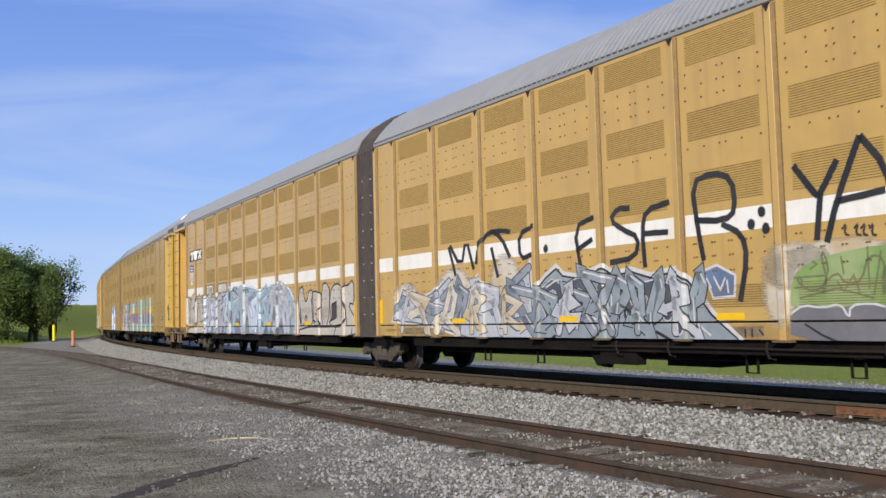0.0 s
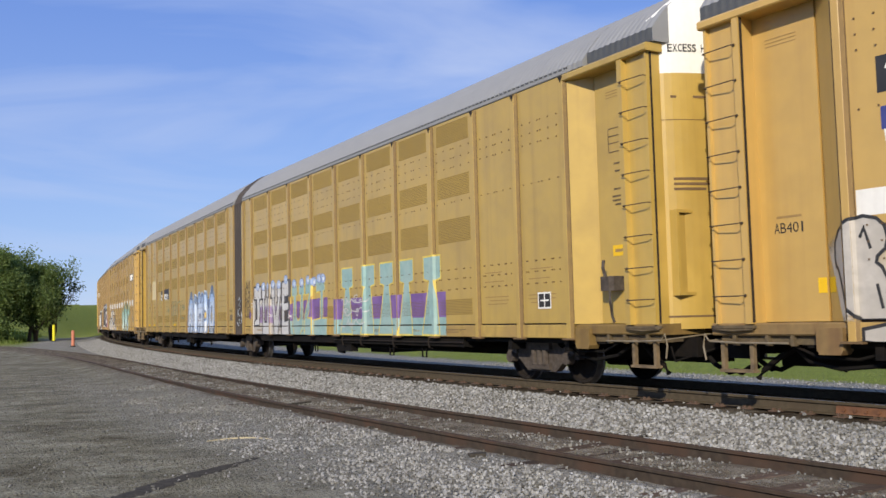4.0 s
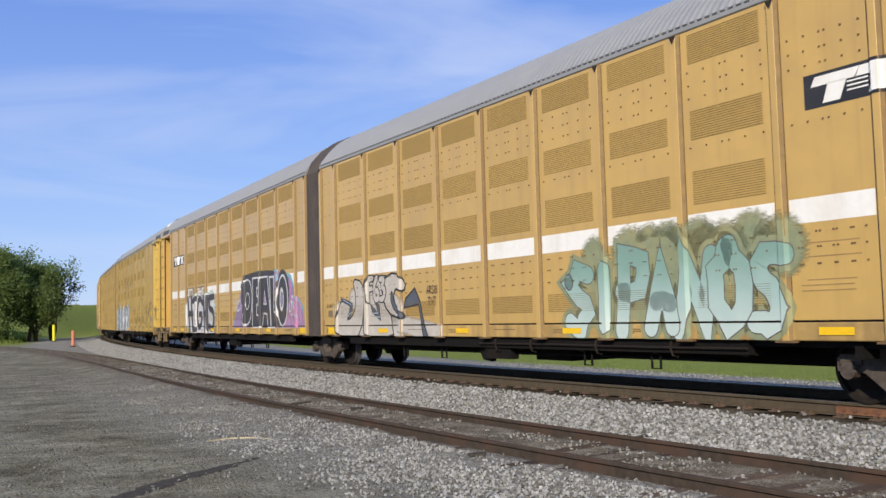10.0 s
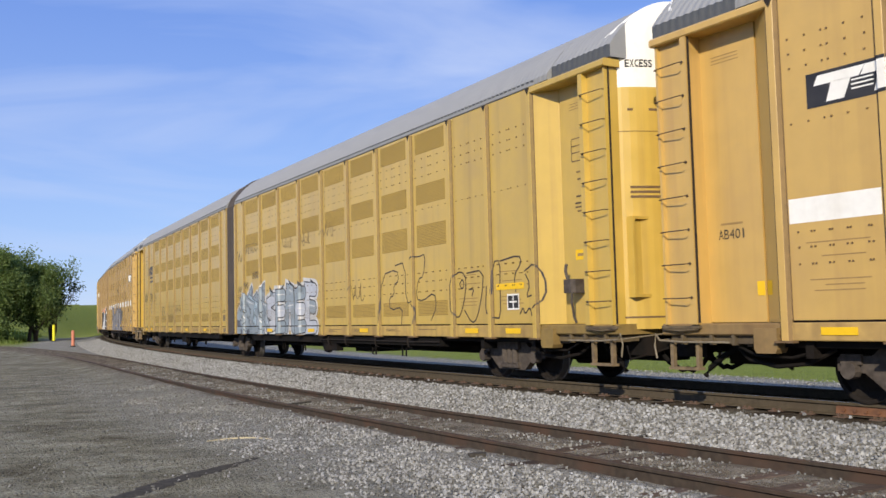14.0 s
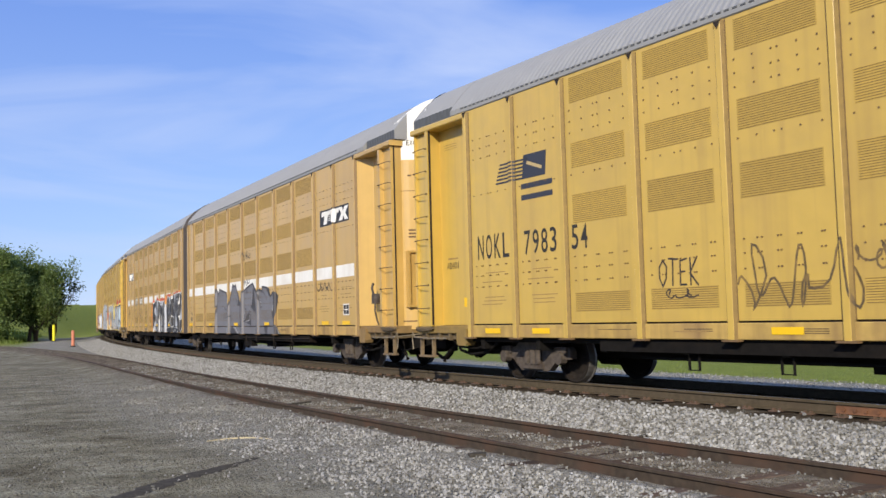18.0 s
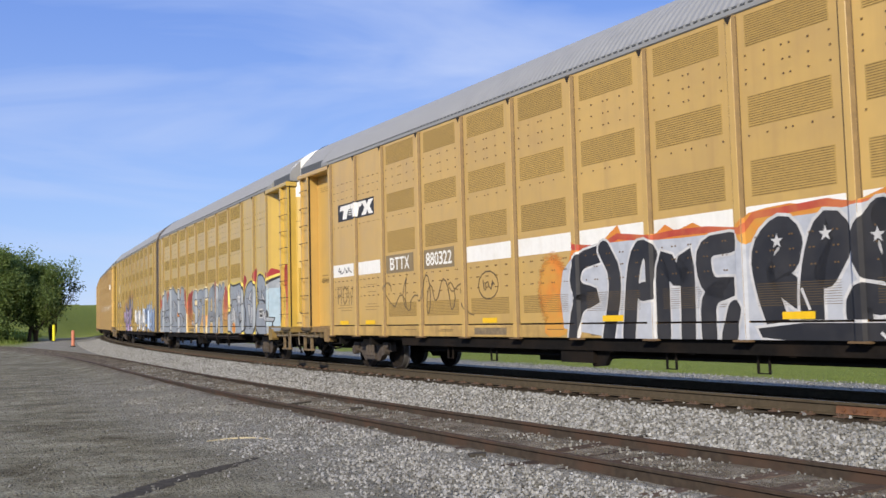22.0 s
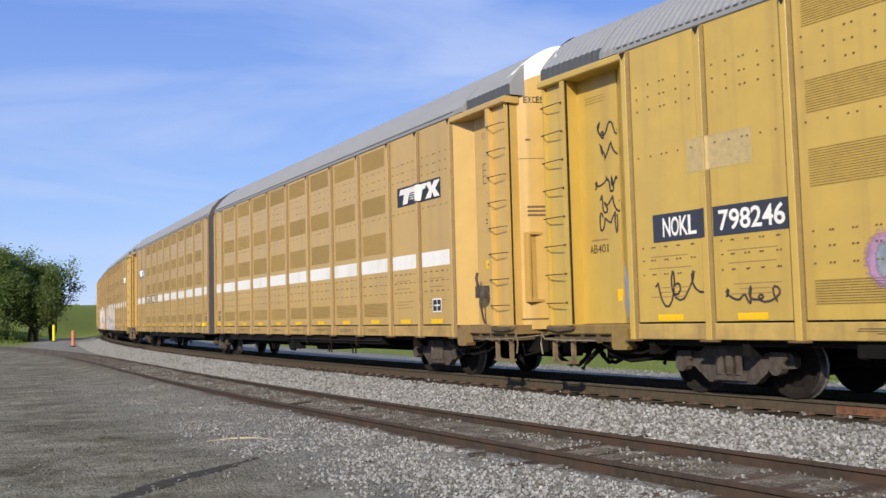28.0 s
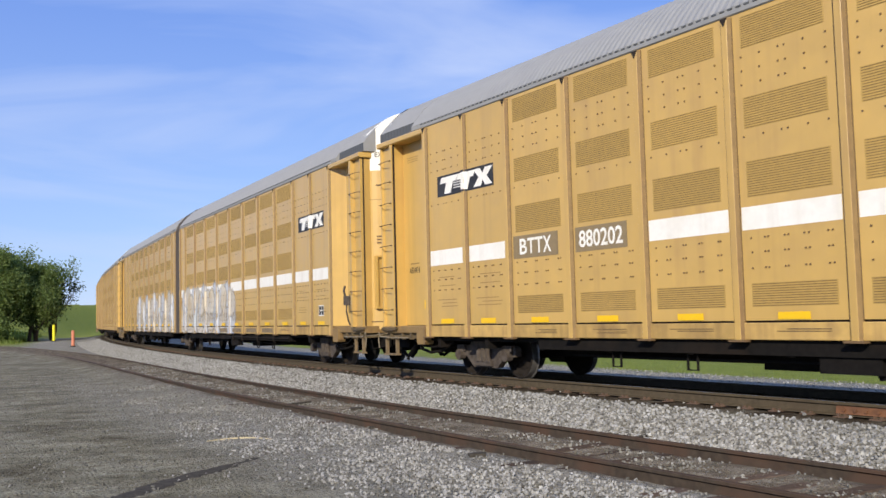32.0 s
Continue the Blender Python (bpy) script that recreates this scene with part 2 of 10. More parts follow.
def lateral(x, y):
    """Arc length and offset (towards the camera's side) of points from the main line."""
    keep = slice(0, None, 4)
    gx, gy, ga, gs = TX[keep], TY[keep], TURN[keep], ARC[keep]
    s, off = np.empty(len(x)), np.empty(len(x))
    for a in range(0, len(x), 4000):
        d = (x[a:a + 4000, None] - gx) ** 2 + (y[a:a + 4000, None] - gy) ** 2
        i = np.argmin(d, 1)
        dx, dy = x[a:a + 4000] - gx[i], y[a:a + 4000] - gy[i]
        s[a:a + 4000] = gs[i] + dx * np.cos(ga[i]) + dy * np.sin(ga[i])
        off[a:a + 4000] = dx * np.sin(ga[i]) - dy * np.cos(ga[i])
    return s, off


PROFILE = [(-3000, 0.5), (-160, -0.3), (-30, -1.2), (-12.5, -1.08), (-9.5, -1.02), (-4.5, -0.80), (-2.9, -0.50), (-1.75, -0.235), (-1.3, -0.215), (0.7, -0.215), (0.95, -0.186), (1.38, -0.180), (1.75, -0.235),
           (2.75, -0.42), (3.15, -0.435), (3.45, -0.448), (4.2, -0.452), (5.1, -0.45), (5.5, -0.445), (6.5, -0.45), (14, -0.46), (40, -0.5), (3000, -0.5)]


def height(x, y):
    s, off = lateral(x, y)
    z = np.interp(off, [a for a, b in PROFILE], [b for a, b in PROFILE])
    # the grassy bank beyond the yard
    far = np.hypot(x, y)
    k = np.clip((far - 104) / 85, 0, 1)
    rise = 5.9 * k * k * (3 - 2 * k) * np.clip((off - 8) / 10, 0, 1) * np.clip((-x - 0.2 * y) / 10, 0, 1)
    # dirt that has drifted over the siding
    drift = np.interp(abs(off - siding_off(s)), [1.0, 1.8], [1, 0]) * np.interp(s, [-45, -26, -12, -4], [0.115, 0.09, 0.03, 0.0])
    return z + rise + drift, s, off


def build_ground():
    radii = np.concatenate([[0.01], np.geomspace(1.5, 40, 230), np.geomspace(41, 3000, 90)])
    inside = np.linspace(-33, 33, 330)
    angles = np.radians(np.concatenate([inside, np.linspace(36, 324, 60)]))
    r, a = np.meshgrid(radii, angles, indexing="ij")
    x, y = (r * np.sin(a)).ravel(), (r * np.cos(a)).ravel()
    z, s, off = height(x, y)
    rough = np.array([noise.noise((px * 0.9, py * 0.9, 0)) + 0.5 * noise.noise((px * 3.1, py * 3.1, 5)) if pr < 60 else 0.0
                      for px, py, pr in zip(x, y, r.ravel())])
    z = z + rough * np.where((off > 5.6) | ((off > 2.2) & (off < 5.4)), 0.018, 0.008)
    nr, na = r.shape
    i, j = np.meshgrid(np.arange(nr - 1), np.arange(na), indexing="ij")
    k = np.stack([i * na + j, i * na + (j + 1) % na, (i + 1) * na + (j + 1) % na, (i + 1) * na + j], -1).reshape(-1, 4)
    me = bpy.data.meshes.new("ground")
    me.from_pydata(np.stack([x, y, z], 1).tolist(), [], k[:, ::-1].tolist() + [tuple(range(na - 1, -1, -1))])
    # how much of each soil: stone ballast, grass, dirt of the siding
    sid = siding_off(s)
    wob = 0.35 * np.array([noise.noise((px * 0.5, py * 0.5, 9)) for px, py in zip(x, y)])
    bed = np.where(off > 2.9, np.maximum(2.9, off - (sid - 4.33)), off)
    stone = np.interp(bed + wob * 0.5, [-13.0, -12.0, -2.9, -2.4, 1.42, 1.6, 2.9, 3.3, 5.05, 5.3, 6.9, 8.6], [0, 1, 1, 0.0, 0.0, 1, 1, 0.25, 0.2, 0.95, 0.9, 0.0])
    fade = np.interp(s, [-70, -30, -13, -3], [0.0, 0.12, 0.7, 1.0])
    stone = np.where(bed > 3.0, stone * fade, stone)
    far = np.hypot(x, y)
    grass = np.where(off < 0, np.interp(off + wob, [-13.5, -12.9, -12.3], [1, 1, 0]), np.clip((far - 90 + 5 * wob) / 3, 0, 1) * np.clip((off - 7 - wob) / 2, 0, 1))
    grass = np.maximum(grass, np.clip((far - 130) / 10, 0, 1))
    dirt = np.maximum(np.interp(abs(off - sid), [0.9, 1.5], [1, 0]), np.interp(abs(off), [1.35, 1.5], [1, 0]))
    at = me.color_attributes.new("soil", "FLOAT_COLOR", "POINT")
    # alpha: painted shade under the train; a darker dirt strip beside the near rail
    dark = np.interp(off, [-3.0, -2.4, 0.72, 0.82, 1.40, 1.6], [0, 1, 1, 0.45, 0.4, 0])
    verge = np.interp(far, [89, 91, 99, 102], [0, 1, 1, 0]) * (off > 4)     # dark weedy strip where the yard ends
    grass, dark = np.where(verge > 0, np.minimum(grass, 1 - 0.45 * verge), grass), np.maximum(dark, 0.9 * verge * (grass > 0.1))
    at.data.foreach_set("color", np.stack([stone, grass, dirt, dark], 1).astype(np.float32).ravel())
    me.polygons.foreach_set("use_smooth", [True] * len(me.polygons))
    m = bpy.data.materials.new("ground_soils")
    m.use_nodes = True
    n, l = m.node_tree.nodes, m.node_tree.links
    b = n["Principled BSDF"]
    b.inputs["Roughness"].default_value = 0.95
    b.inputs["Specular IOR Level"].default_value = 0.04
    att = n.new("ShaderNodeVertexColor")
    att.layer_name = "soil"
    sep = n.new("ShaderNodeSeparateColor")
    l.new(att.outputs[0], sep.inputs[0])
    tc = n.new("ShaderNodeTexCoord")

    def tex(kind, scale, **kw):
        t = n.new(kind)
        t.inputs["Scale"].default_value = scale
        for k_, v_ in kw.items():
            t.inputs[k_].default_value = v_
        l.new(tc.outputs["Object"], t.inputs["Vector"])
        return t

    def mix(f, a_, b_, kind="MIX"):
        q = n.new("ShaderNodeMix")
        q.data_type, q.blend_type = "RGBA", kind
        for sock, v_ in ((q.inputs["Factor"], f), (q.inputs["A"], a_), (q.inputs["B"], b_)):
            if isinstance(v_, bpy.types.NodeSocket):
                l.new(v_, sock)
            else:
                sock.default_value = v_
        return q.outputs["Result"]

    def ramp(sock, *stops):
        r_ = n.new("ShaderNodeValToRGB")
        e = r_.color_ramp.elements
        while len(e) < len(stops):
            e.new(0.5)
        for el, (p_, c_) in zip(e, stops):
            el.position, el.color = p_, (*c_, 1)
        l.new(sock, r_.inputs[0])
        return r_.outputs[0]

    pebbles = tex("ShaderNodeTexVoronoi", 22.0)
    fine = tex("ShaderNodeTexNoise", 45.0, Detail=6.0)
    broad = tex("ShaderNodeTexNoise", 0.55, Detail=5.0)
    mid = tex("ShaderNodeTexNoise", 3.0, Detail=6.0)
    crumbs = tex("ShaderNodeTexVoronoi", 48.0)
    tracks = n.new("ShaderNodeMapping")      # long smears where vehicles have turned
    tracks.inputs["Rotation"].default_value, tracks.inputs["Scale"].default_value = (0, 0, 0.35), (0.45, 1.7, 1)
    l.new(tc.outputs["Object"], tracks.inputs[0])
    smear = n.new("ShaderNodeTexNoise")
    smear.inputs["Scale"].default_value, smear.inputs["Detail"].default_value = 1.0, 7.0
    l.new(tracks.outputs[0], smear.inputs["Vector"])
    stone_col = ramp(pebbles.outputs["Color"], (0.0, (0.125, 0.119, 0.096)), (0.5, (0.255, 0.246, 0.206)), (1.0, (0.41, 0.40, 0.35)))
    patch = tex("ShaderNodeTexNoise", 1.5, Detail=8.0, Roughness=0.62)
    lot = mix(0.35, ramp(fine.outputs["Fac"], (0.33, (0.132, 0.126, 0.092)), (0.66, (0.272, 0.264, 0.208))),
              ramp(crumbs.outputs["Color"], (0.1, (0.132, 0.126, 0.092)), (0.6, (0.218, 0.211, 0.165)), (0.95, (0.322, 0.316, 0.258))))
    lot = mix(1.0, lot, ramp(smear.outputs["Fac"], (0.30, (0.66, 0.645, 0.62)), (0.44, (0.88, 0.87, 0.85)), (0.60, (1.05, 1.05, 1.04)), (0.72, (0.82, 0.80, 0.77))), "MULTIPLY")
    lot = mix(1.0, lot, ramp(patch.outputs["Fac"], (0.34, (0.62, 0.60, 0.565)), (0.47, (0.90, 0.885, 0.86)), (0.56, (1.06, 1.06, 1.06)), (0.68, (1.26, 1.27, 1.24))), "MULTIPLY")
    lot = mix(1.0, lot, ramp(broad.outputs["Fac"], (0.36, (0.80, 0.785, 0.75)), (0.60, (1.08, 1.08, 1.07))), "MULTIPLY")
    blot = tex("ShaderNodeTexNoise", 6.5, Detail=7.0, Roughness=0.7)
    lot = mix(1.0, lot, ramp(blot.outputs["Fac"], (0.33, (0.74, 0.70, 0.64)), (0.45, (1.08, 1.06, 1.02)), (0.56, (1.22, 1.22, 1.20)), (0.70, (1.48, 1.48, 1.45))), "MULTIPLY")
    dirt_col = ramp(mid.outputs["Fac"], (0.34, (0.075, 0.058, 0.040)), (0.50, (0.145, 0.118, 0.084)), (0.66, (0.25, 0.222, 0.172)))
    grass_col = ramp(mid.outputs["Fac"], (0.3, (0.13, 0.175, 0.03)), (0.7, (0.235, 0.28, 0.06)))
    grass_col = mix(broad.outputs["Fac"], grass_col, (0.22, 0.25, 0.06, 1))
    # near-black colour for the shade under the train, also for the weedy verge
    shade_dirt = ramp(mid.outputs["Fac"], (0.3, (0.011, 0.008, 0.005)), (0.75, (0.028, 0.021, 0.013)))
    col = mix(sep.outputs[2], lot, dirt_col)
    col = mix(att.outputs["Alpha"], col, shade_dirt)
    col = mix(sep.outputs[0], col, stone_col)
    col = mix(sep.outputs[1], col, grass_col)
    l.new(col, b.inputs["Base Color"])
    bump = n.new("ShaderNodeBump")
    bump.inputs["Strength"].default_value, bump.inputs["Distance"].default_value = 1.0, 0.03
    add = n.new("ShaderNodeMath")
    l.new(pebbles.outputs["Distance"], add.inputs[0])
    l.new(fine.outputs["Fac"], add.inputs[1])
    l.new(add.outputs[0], bump.inputs["Height"])
    l.new(bump.outputs[0], b.inputs["Normal"])
    me.materials.append(m)
    tagged(new("ground", me), "gravel yard, ballast and grass field around the tracks", "ground", kind="structure")


build_ground()

RAIL = [(-0.07, -0.175), (0.07, -0.175), (0.07, -0.163), (0.012, -0.145), (0.009, -0.05), (0.036, -0.036), (0.037, -0.006), (0.030, 0.0),
        (-0.030, 0.0), (-0.037, -0.006), (-0.036, -0.036), (-0.009, -0.05), (-0.012, -0.145), (-0.07, -0.163)]


def build_rail(name, label, s0, s1, off, top, body, head):
    ss = np.arange(s0, s1 + 0.1, 1.0)
    n = len(RAIL)
    v, f, m = [], [], []
    for s in ss:
        o = off(s) if callable(off) else off
        z0 = top(s) if callable(top) else top
        for q, h in RAIL:
            x, y, a = track(s, o + q)
            v.append((x, y, z0 + h))
    for i in range(len(ss) - 1):
        for j in range(n):
            k = (j + 1) % n
            f.append((i * n + j, i * n + k, (i + 1) * n + k, (i + 1) * n + j))
            m.append(1 if j in (7, 8) else 0)
    f += [tuple(range(n)), tuple((len(ss) - 1) * n + j for j in reversed(range(n)))]
    m += [0, 0]
    me = bpy.data.meshes.new(name)
    me.from_pydata(v, [], f)
    me.materials.append(body)
    me.materials.append(head)
    me.polygons.foreach_set("material_index", m)
    return tagged(new(name, me), label, "rail", kind="structure")


for o in (0.75, -0.75):
    build_rail("rail", "main line steel rail with a polished head", -400, 300, o, 0.0, MAINRUST, RAILTOP)
for o in (0.75, -0.75):
    build_rail("rail", "rusty siding rail half sunk in dirt", -80, 40, lambda s, o=o: siding_off(s) + o,
               lambda s: SIDING_TOP - 0.13 * max(0, (-s - 44) / 36), RAILRUST, OLDTOP)

# ---- ties
def tie_mesh(seed, wood, length=2.6):
    rnd = random.Random(seed)
    q = Mesh()
    a, b, h = length / 2, 0.115, 0.17
    w = [rnd.uniform(-0.012, 0.012) for _ in range(8)]
    q.prism([(-b + w[0], -h), (b + w[1], -h), (b + w[2], -0.02), (b - 0.02, w[4] * 0.5), (-b + 0.02, w[5] * 0.5), (-b + w[3], -0.02)], -a + w[6] * 4, a + w[7] * 4, axis="y")
    return q.done("tie", [wood])


def build_ties(name, label, s0, s1, step, off, top, sink, wood):
    e = tagged(new(name), label, "railway track", kind="structure")
    meshes = [tie_mesh(i, wood) for i in range(6)]
    rnd = random.Random(8)
    s = s0
    while s < s1:
        o = off(s) if callable(off) else off
        x, y, a = track(s + rnd.uniform(-0.04, 0.04), o + rnd.uniform(-0.04, 0.04))
        ob = new("tie", rnd.choice(meshes))
        ob.parent = e
        deep = sink * (0.6 + 0.8 * noise.noise((s * 0.7, 4.0, 1.0))) + (0.02 if sink > 0.03 and s < -13 else 0.0)
        ob.matrix_basis = Matrix.Translation((x, y, top - max(0.0, deep) - rnd.uniform(0, sink * 0.4))) @ Matrix.Rotation(a + rnd.uniform(-0.03, 0.03), 4, "Z") @ Matrix.Rotation(rnd.uniform(-0.015, 0.015), 4, "X")
        s += step
    return e


main_track = build_ties("main_track", "dark wooden ties under the main line rails", -70, 40, 0.53, 0.0, -0.185, 0.012, SHADETIE)
siding_track = build_ties("siding_track", "old wooden ties half buried in dirt", -46, 22, 0.56, siding_off, SIDING_TOP - 0.122, 0.034, TIE)


def plates_mesh(off_of, z, s0, s1, step):
    """Tie plates with their spike heads, on both sides of each rail."""
    q = Mesh()
    s = s0
    while s < s1:
        for o in (-0.75, 0.75):
            x, y, a = track(s, off_of(s) + o)
            m = Matrix.Translation((x, y, z)) @ Matrix.Rotation(a, 4, "Z")
            k = len(q.v)
            q.box(-0.09, 0.09, -0.17, 0.17, 0.0, 0.016)
            for u, v in ((-0.05, -0.10), (0.05, 0.10), (0.05, -0.10), (-0.05, 0.10)):
                q.box(u - 0.014, u + 0.014, v - 0.02, v + 0.02, 0.016, 0.045)
            q.v[k:] = [tuple(m @ Vector(c)) for c in q.v[k:]]
        s += step
    return q.done("tie_plates", [PLATE])


part("tie_plates", plates_mesh(lambda s: 0.0, -0.19, -50, 30, 0.53), main_track, label="rusty tie plates and spikes", kind="stuff")

# ---- loose stones
def stones_mesh(name, spots, lo, hi, seed, mat):
    """Broken stones of lo to hi metres at spots (x, y, z)."""
    rng = np.random.default_rng(seed)
    n = len(spots)
    cube = np.array([(x, y, z) for x in (-1, 1) for y in (-1, 1) for z in (-1, 1)], float)
    faces = np.array([(0, 1, 3, 2), (4, 6, 7, 5), (0, 4, 5, 1), (2, 3, 7, 6), (0, 2, 6, 4), (1, 5, 7, 3)])
    v = cube[None] * rng.uniform(0.45, 1.15, (n, 8, 3))
    size = rng.uniform(lo, hi, (n, 1, 1)) * 0.5 * rng.uniform(0.7, 1.2, (n, 1, 3))
    v *= size
    ax = rng.normal(size=(n, 3))
    ax /= np.linalg.norm(ax, axis=1, keepdims=True)
    th = rng.uniform(0, math.tau, n)
    c, s = np.cos(th)[:, None, None], np.sin(th)[:, None, None]
    axb = ax[:, None, :]
    v = v * c + np.cross(axb, v) * s + axb * (v * axb).sum(-1, keepdims=True) * (1 - c)
    v += np.asarray(spots)[:, None, :]
    f = (faces[None] + 8 * np.arange(n)[:, None, None]).reshape(-1, 4)
    me = bpy.data.meshes.new(name)
    me.from_pydata(v.reshape(-1, 3).tolist(), [], f.tolist())
    me.materials.append(mat)
    return me


def stone_material(name, stops):
    m = bpy.data.materials.new(name)
    m.use_nodes = True
    n, l = m.node_tree.nodes, m.node_tree.links
    b = n["Principled BSDF"]
    b.inputs["Roughness"].default_value = 0.9
    b.inputs["Specular IOR Level"].default_value = 0.12
    g = n.new("ShaderNodeNewGeometry")
    r = n.new("ShaderNodeValToRGB")
    e = r.color_ramp.elements
    while len(e) < len(stops):
        e.new(0.5)
    for el, (p_, c_) in zip(e, stops):
        el.position, el.color = p_, (*c_, 1)
    l.new(g.outputs["Random Per Island"], r.inputs[0])
    t = n.new("ShaderNodeTexNoise")
    t.inputs["Scale"].default_value = 30.0
    x = n.new("ShaderNodeMix")
    x.data_type, x.blend_type = "RGBA", "MULTIPLY"
    x.inputs["Factor"].default_value = 0.5
    l.new(r.outputs[0], x.inputs["A"])
    l.new(t.outputs["Fac"], x.inputs["B"])
    l.new(x.outputs["Result"], b.inputs["Base Color"])
    return m


BALLAST = stone_material("crushed_ballast", [(0.0, (0.13, 0.123, 0.106)), (0.2, (0.285, 0.279, 0.252)), (0.6, (0.405, 0.40, 0.37)), (0.93, (0.48, 0.477, 0.447)), (1.0, (0.60, 0.598, 0.572))])
GRAVEL = stone_material("yard_gravel", [(0.0, (0.12, 0.114, 0.094)), (0.22, (0.235, 0.228, 0.196)), (0.6, (0.32, 0.313, 0.275)), (0.93, (0.39, 0.383, 0.345)), (1.0, (0.52, 0.515, 0.48))])
PEBBLE = stone_material("yard_pebbles", [(0.0, (0.09, 0.085, 0.068)), (0.5, (0.19, 0.183, 0.153)), (0.9, (0.26, 0.254, 0.222)), (1.0, (0.34, 0.335, 0.30))])


def scatter(n, s0, s1, o0, o1, seed, keep=None, lift=0.012, near=None):
    rng = np.random.default_rng(seed)
    # more of them where the track comes near
    s = s0 + (s1 - s0) * rng.uniform(0, 1, n) ** (near or 1.0)
    o = rng.uniform(o0, o1, n)
    x, y, a = track(s, o)
    z, _, _ = height(x, y)
    ok = np.ones(n, bool) if keep is None else np.array([keep(px, py, ps, po) for px, py, ps, po in zip(x, y, s, o)])
    return np.stack([x, y, z + lift], 1)[ok]


def patchy(x, y, s, o):
    k = noise.noise((x * 0.8, y * 0.8, 3.0)) + 0.5 * noise.noise((x * 2.5, y * 2.5, 7.0)) + 1.3 * noise.noise((x * 91.0, y * 91.0, 2.0))
    return k > -0.3 + 0.65 * max(0.0, (o - 6.8)) - 0.055 * s


def clumps(x, y, s, o):
    return noise.noise((x * 1.4, y * 1.4, 11.0)) + 0.5 * noise.noise((x * 4.0, y * 4.0, 5.0)) > 0.12


spots = np.concatenate([scatter(52000, 16, -90, 1.42, 3.45, 1, near=1.75), scatter(300, 16, -40, -1.3, 1.3, 2, near=1.4),
                        scatter(3500, 20, -30, -12.8, -9.0, 3)])
tagged(new("ballast", stones_mesh("ballast", spots, 0.022, 0.05, 4, BALLAST)), "pale grey crushed stone ballast beside the main line", "ballast", kind="stuff")
def fresh(x, y, s, o):
    """Where a load of paler gravel was tipped beside the siding."""
    return s + 1.2 * noise.noise((x * 0.7, y * 0.7, 8.0)) + 2.2 * noise.noise((x * 60.0, y * 60.0, 4.0)) > -9.0 + 0.5 * (o - 5.3)


spots = scatter(60000, 14, -22, 5.25, 9.6, 5, lambda x, y, s, o: patchy(x, y, s, o) and fresh(x, y, s, o), near=0.85)
tagged(new("pale_gravel", stones_mesh("pale_gravel", spots, 0.014, 0.038, 17, BALLAST)), "fresh pale gravel tipped beside the siding", "gravel", kind="stuff")
spots = np.concatenate([scatter(60000, 14, -22, 5.25, 9.6, 5, lambda x, y, s, o: patchy(x, y, s, o) and not fresh(x, y, s, o), near=0.85),
                        scatter(9000, 14, -30, 3.4, 5.1, 6, clumps)])
tagged(new("loose_gravel", stones_mesh("loose_gravel", spots, 0.014, 0.036, 7, GRAVEL)), "loose grey gravel along the siding", "gravel", kind="stuff")
spots = np.concatenate([scatter(20000, 10, -34, 5.4, 17, 8, near=0.9, lift=0.002), scatter(3500, 12, -34, 3.5, 5.1, 9, lift=0.002)])
tagged(new("yard_pebbles", stones_mesh("yard_pebbles", spots, 0.01, 0.036, 10, PEBBLE)), "small scattered stones on the dirt yard", "pebbles", kind="stuff")

# ---- odds and ends on the yard
def on_ground(x, y):
    z, _, _ = height(np.array([float(x)]), np.array([float(y)]))
    return float(z[0])


def ribbon(name, label, category, pts, width, thick, mat, seed=1):
    rnd = random.Random(seed)
    q = Mesh()
    row = []
    for i, (x, y) in enumerate(pts):
        a, b = pts[max(i - 1, 0)], pts[min(i + 1, len(pts) - 1)]
        d = math.hypot(b[0] - a[0], b[1] - a[1])
        nx, ny = -(b[1] - a[1]) / d, (b[0] - a[0]) / d
        w = width * (0.35 + 0.65 * math.sin(math.pi * (i + 0.4) / len(pts))) * rnd.uniform(0.55, 1.25) / 2
        z = on_ground(x, y) + thick
        row.append([(x + nx * w, y + ny * w, z - thick * 1.5), (x + nx * w * 0.7, y + ny * w * 0.7, z), (x - nx * w * 0.7, y - ny * w * 0.7, z), (x - nx * w, y - ny * w, z - thick * 1.5)])
    for a, b in zip(row, row[1:]):
        for i in range(3):
            q.quad([a[i], a[i + 1], b[i + 1], b[i]])
    return tagged(new(name, q.done(name, [mat])), label, category)


TAR = material("dark_tar", (0.06, 0.054, 0.044), 0.95, vary=0.35, spec=0.1, bump=0.004, bump_scale=50)
STRAW = material("dry_straw", (0.42, 0.36, 0.22), 0.85, vary=0.2)
line = [(-3.75 + 1.2 * t + 0.04 * math.sin(9 * t) + 0.012 * math.sin(47 * t), 9.3 + 3.2 * t) for t in [i / 44 for i in range(45)]]
ribbon("tar_strip", "dark tar strip across the dirt yard", "tar strip", line, 0.34, 0.007, TAR, 3)
line = [(-3.62 + 1.0 * t, 14.1 + 0.45 * math.sin(math.pi * min(1, t * 0.8 + 0.12))) for t in [i / 10 for i in range(11)]]
ribbon("dry_reed", "pale dry reed stalk lying on the gravel", "reed", line, 0.05, 0.02, STRAW, 4)
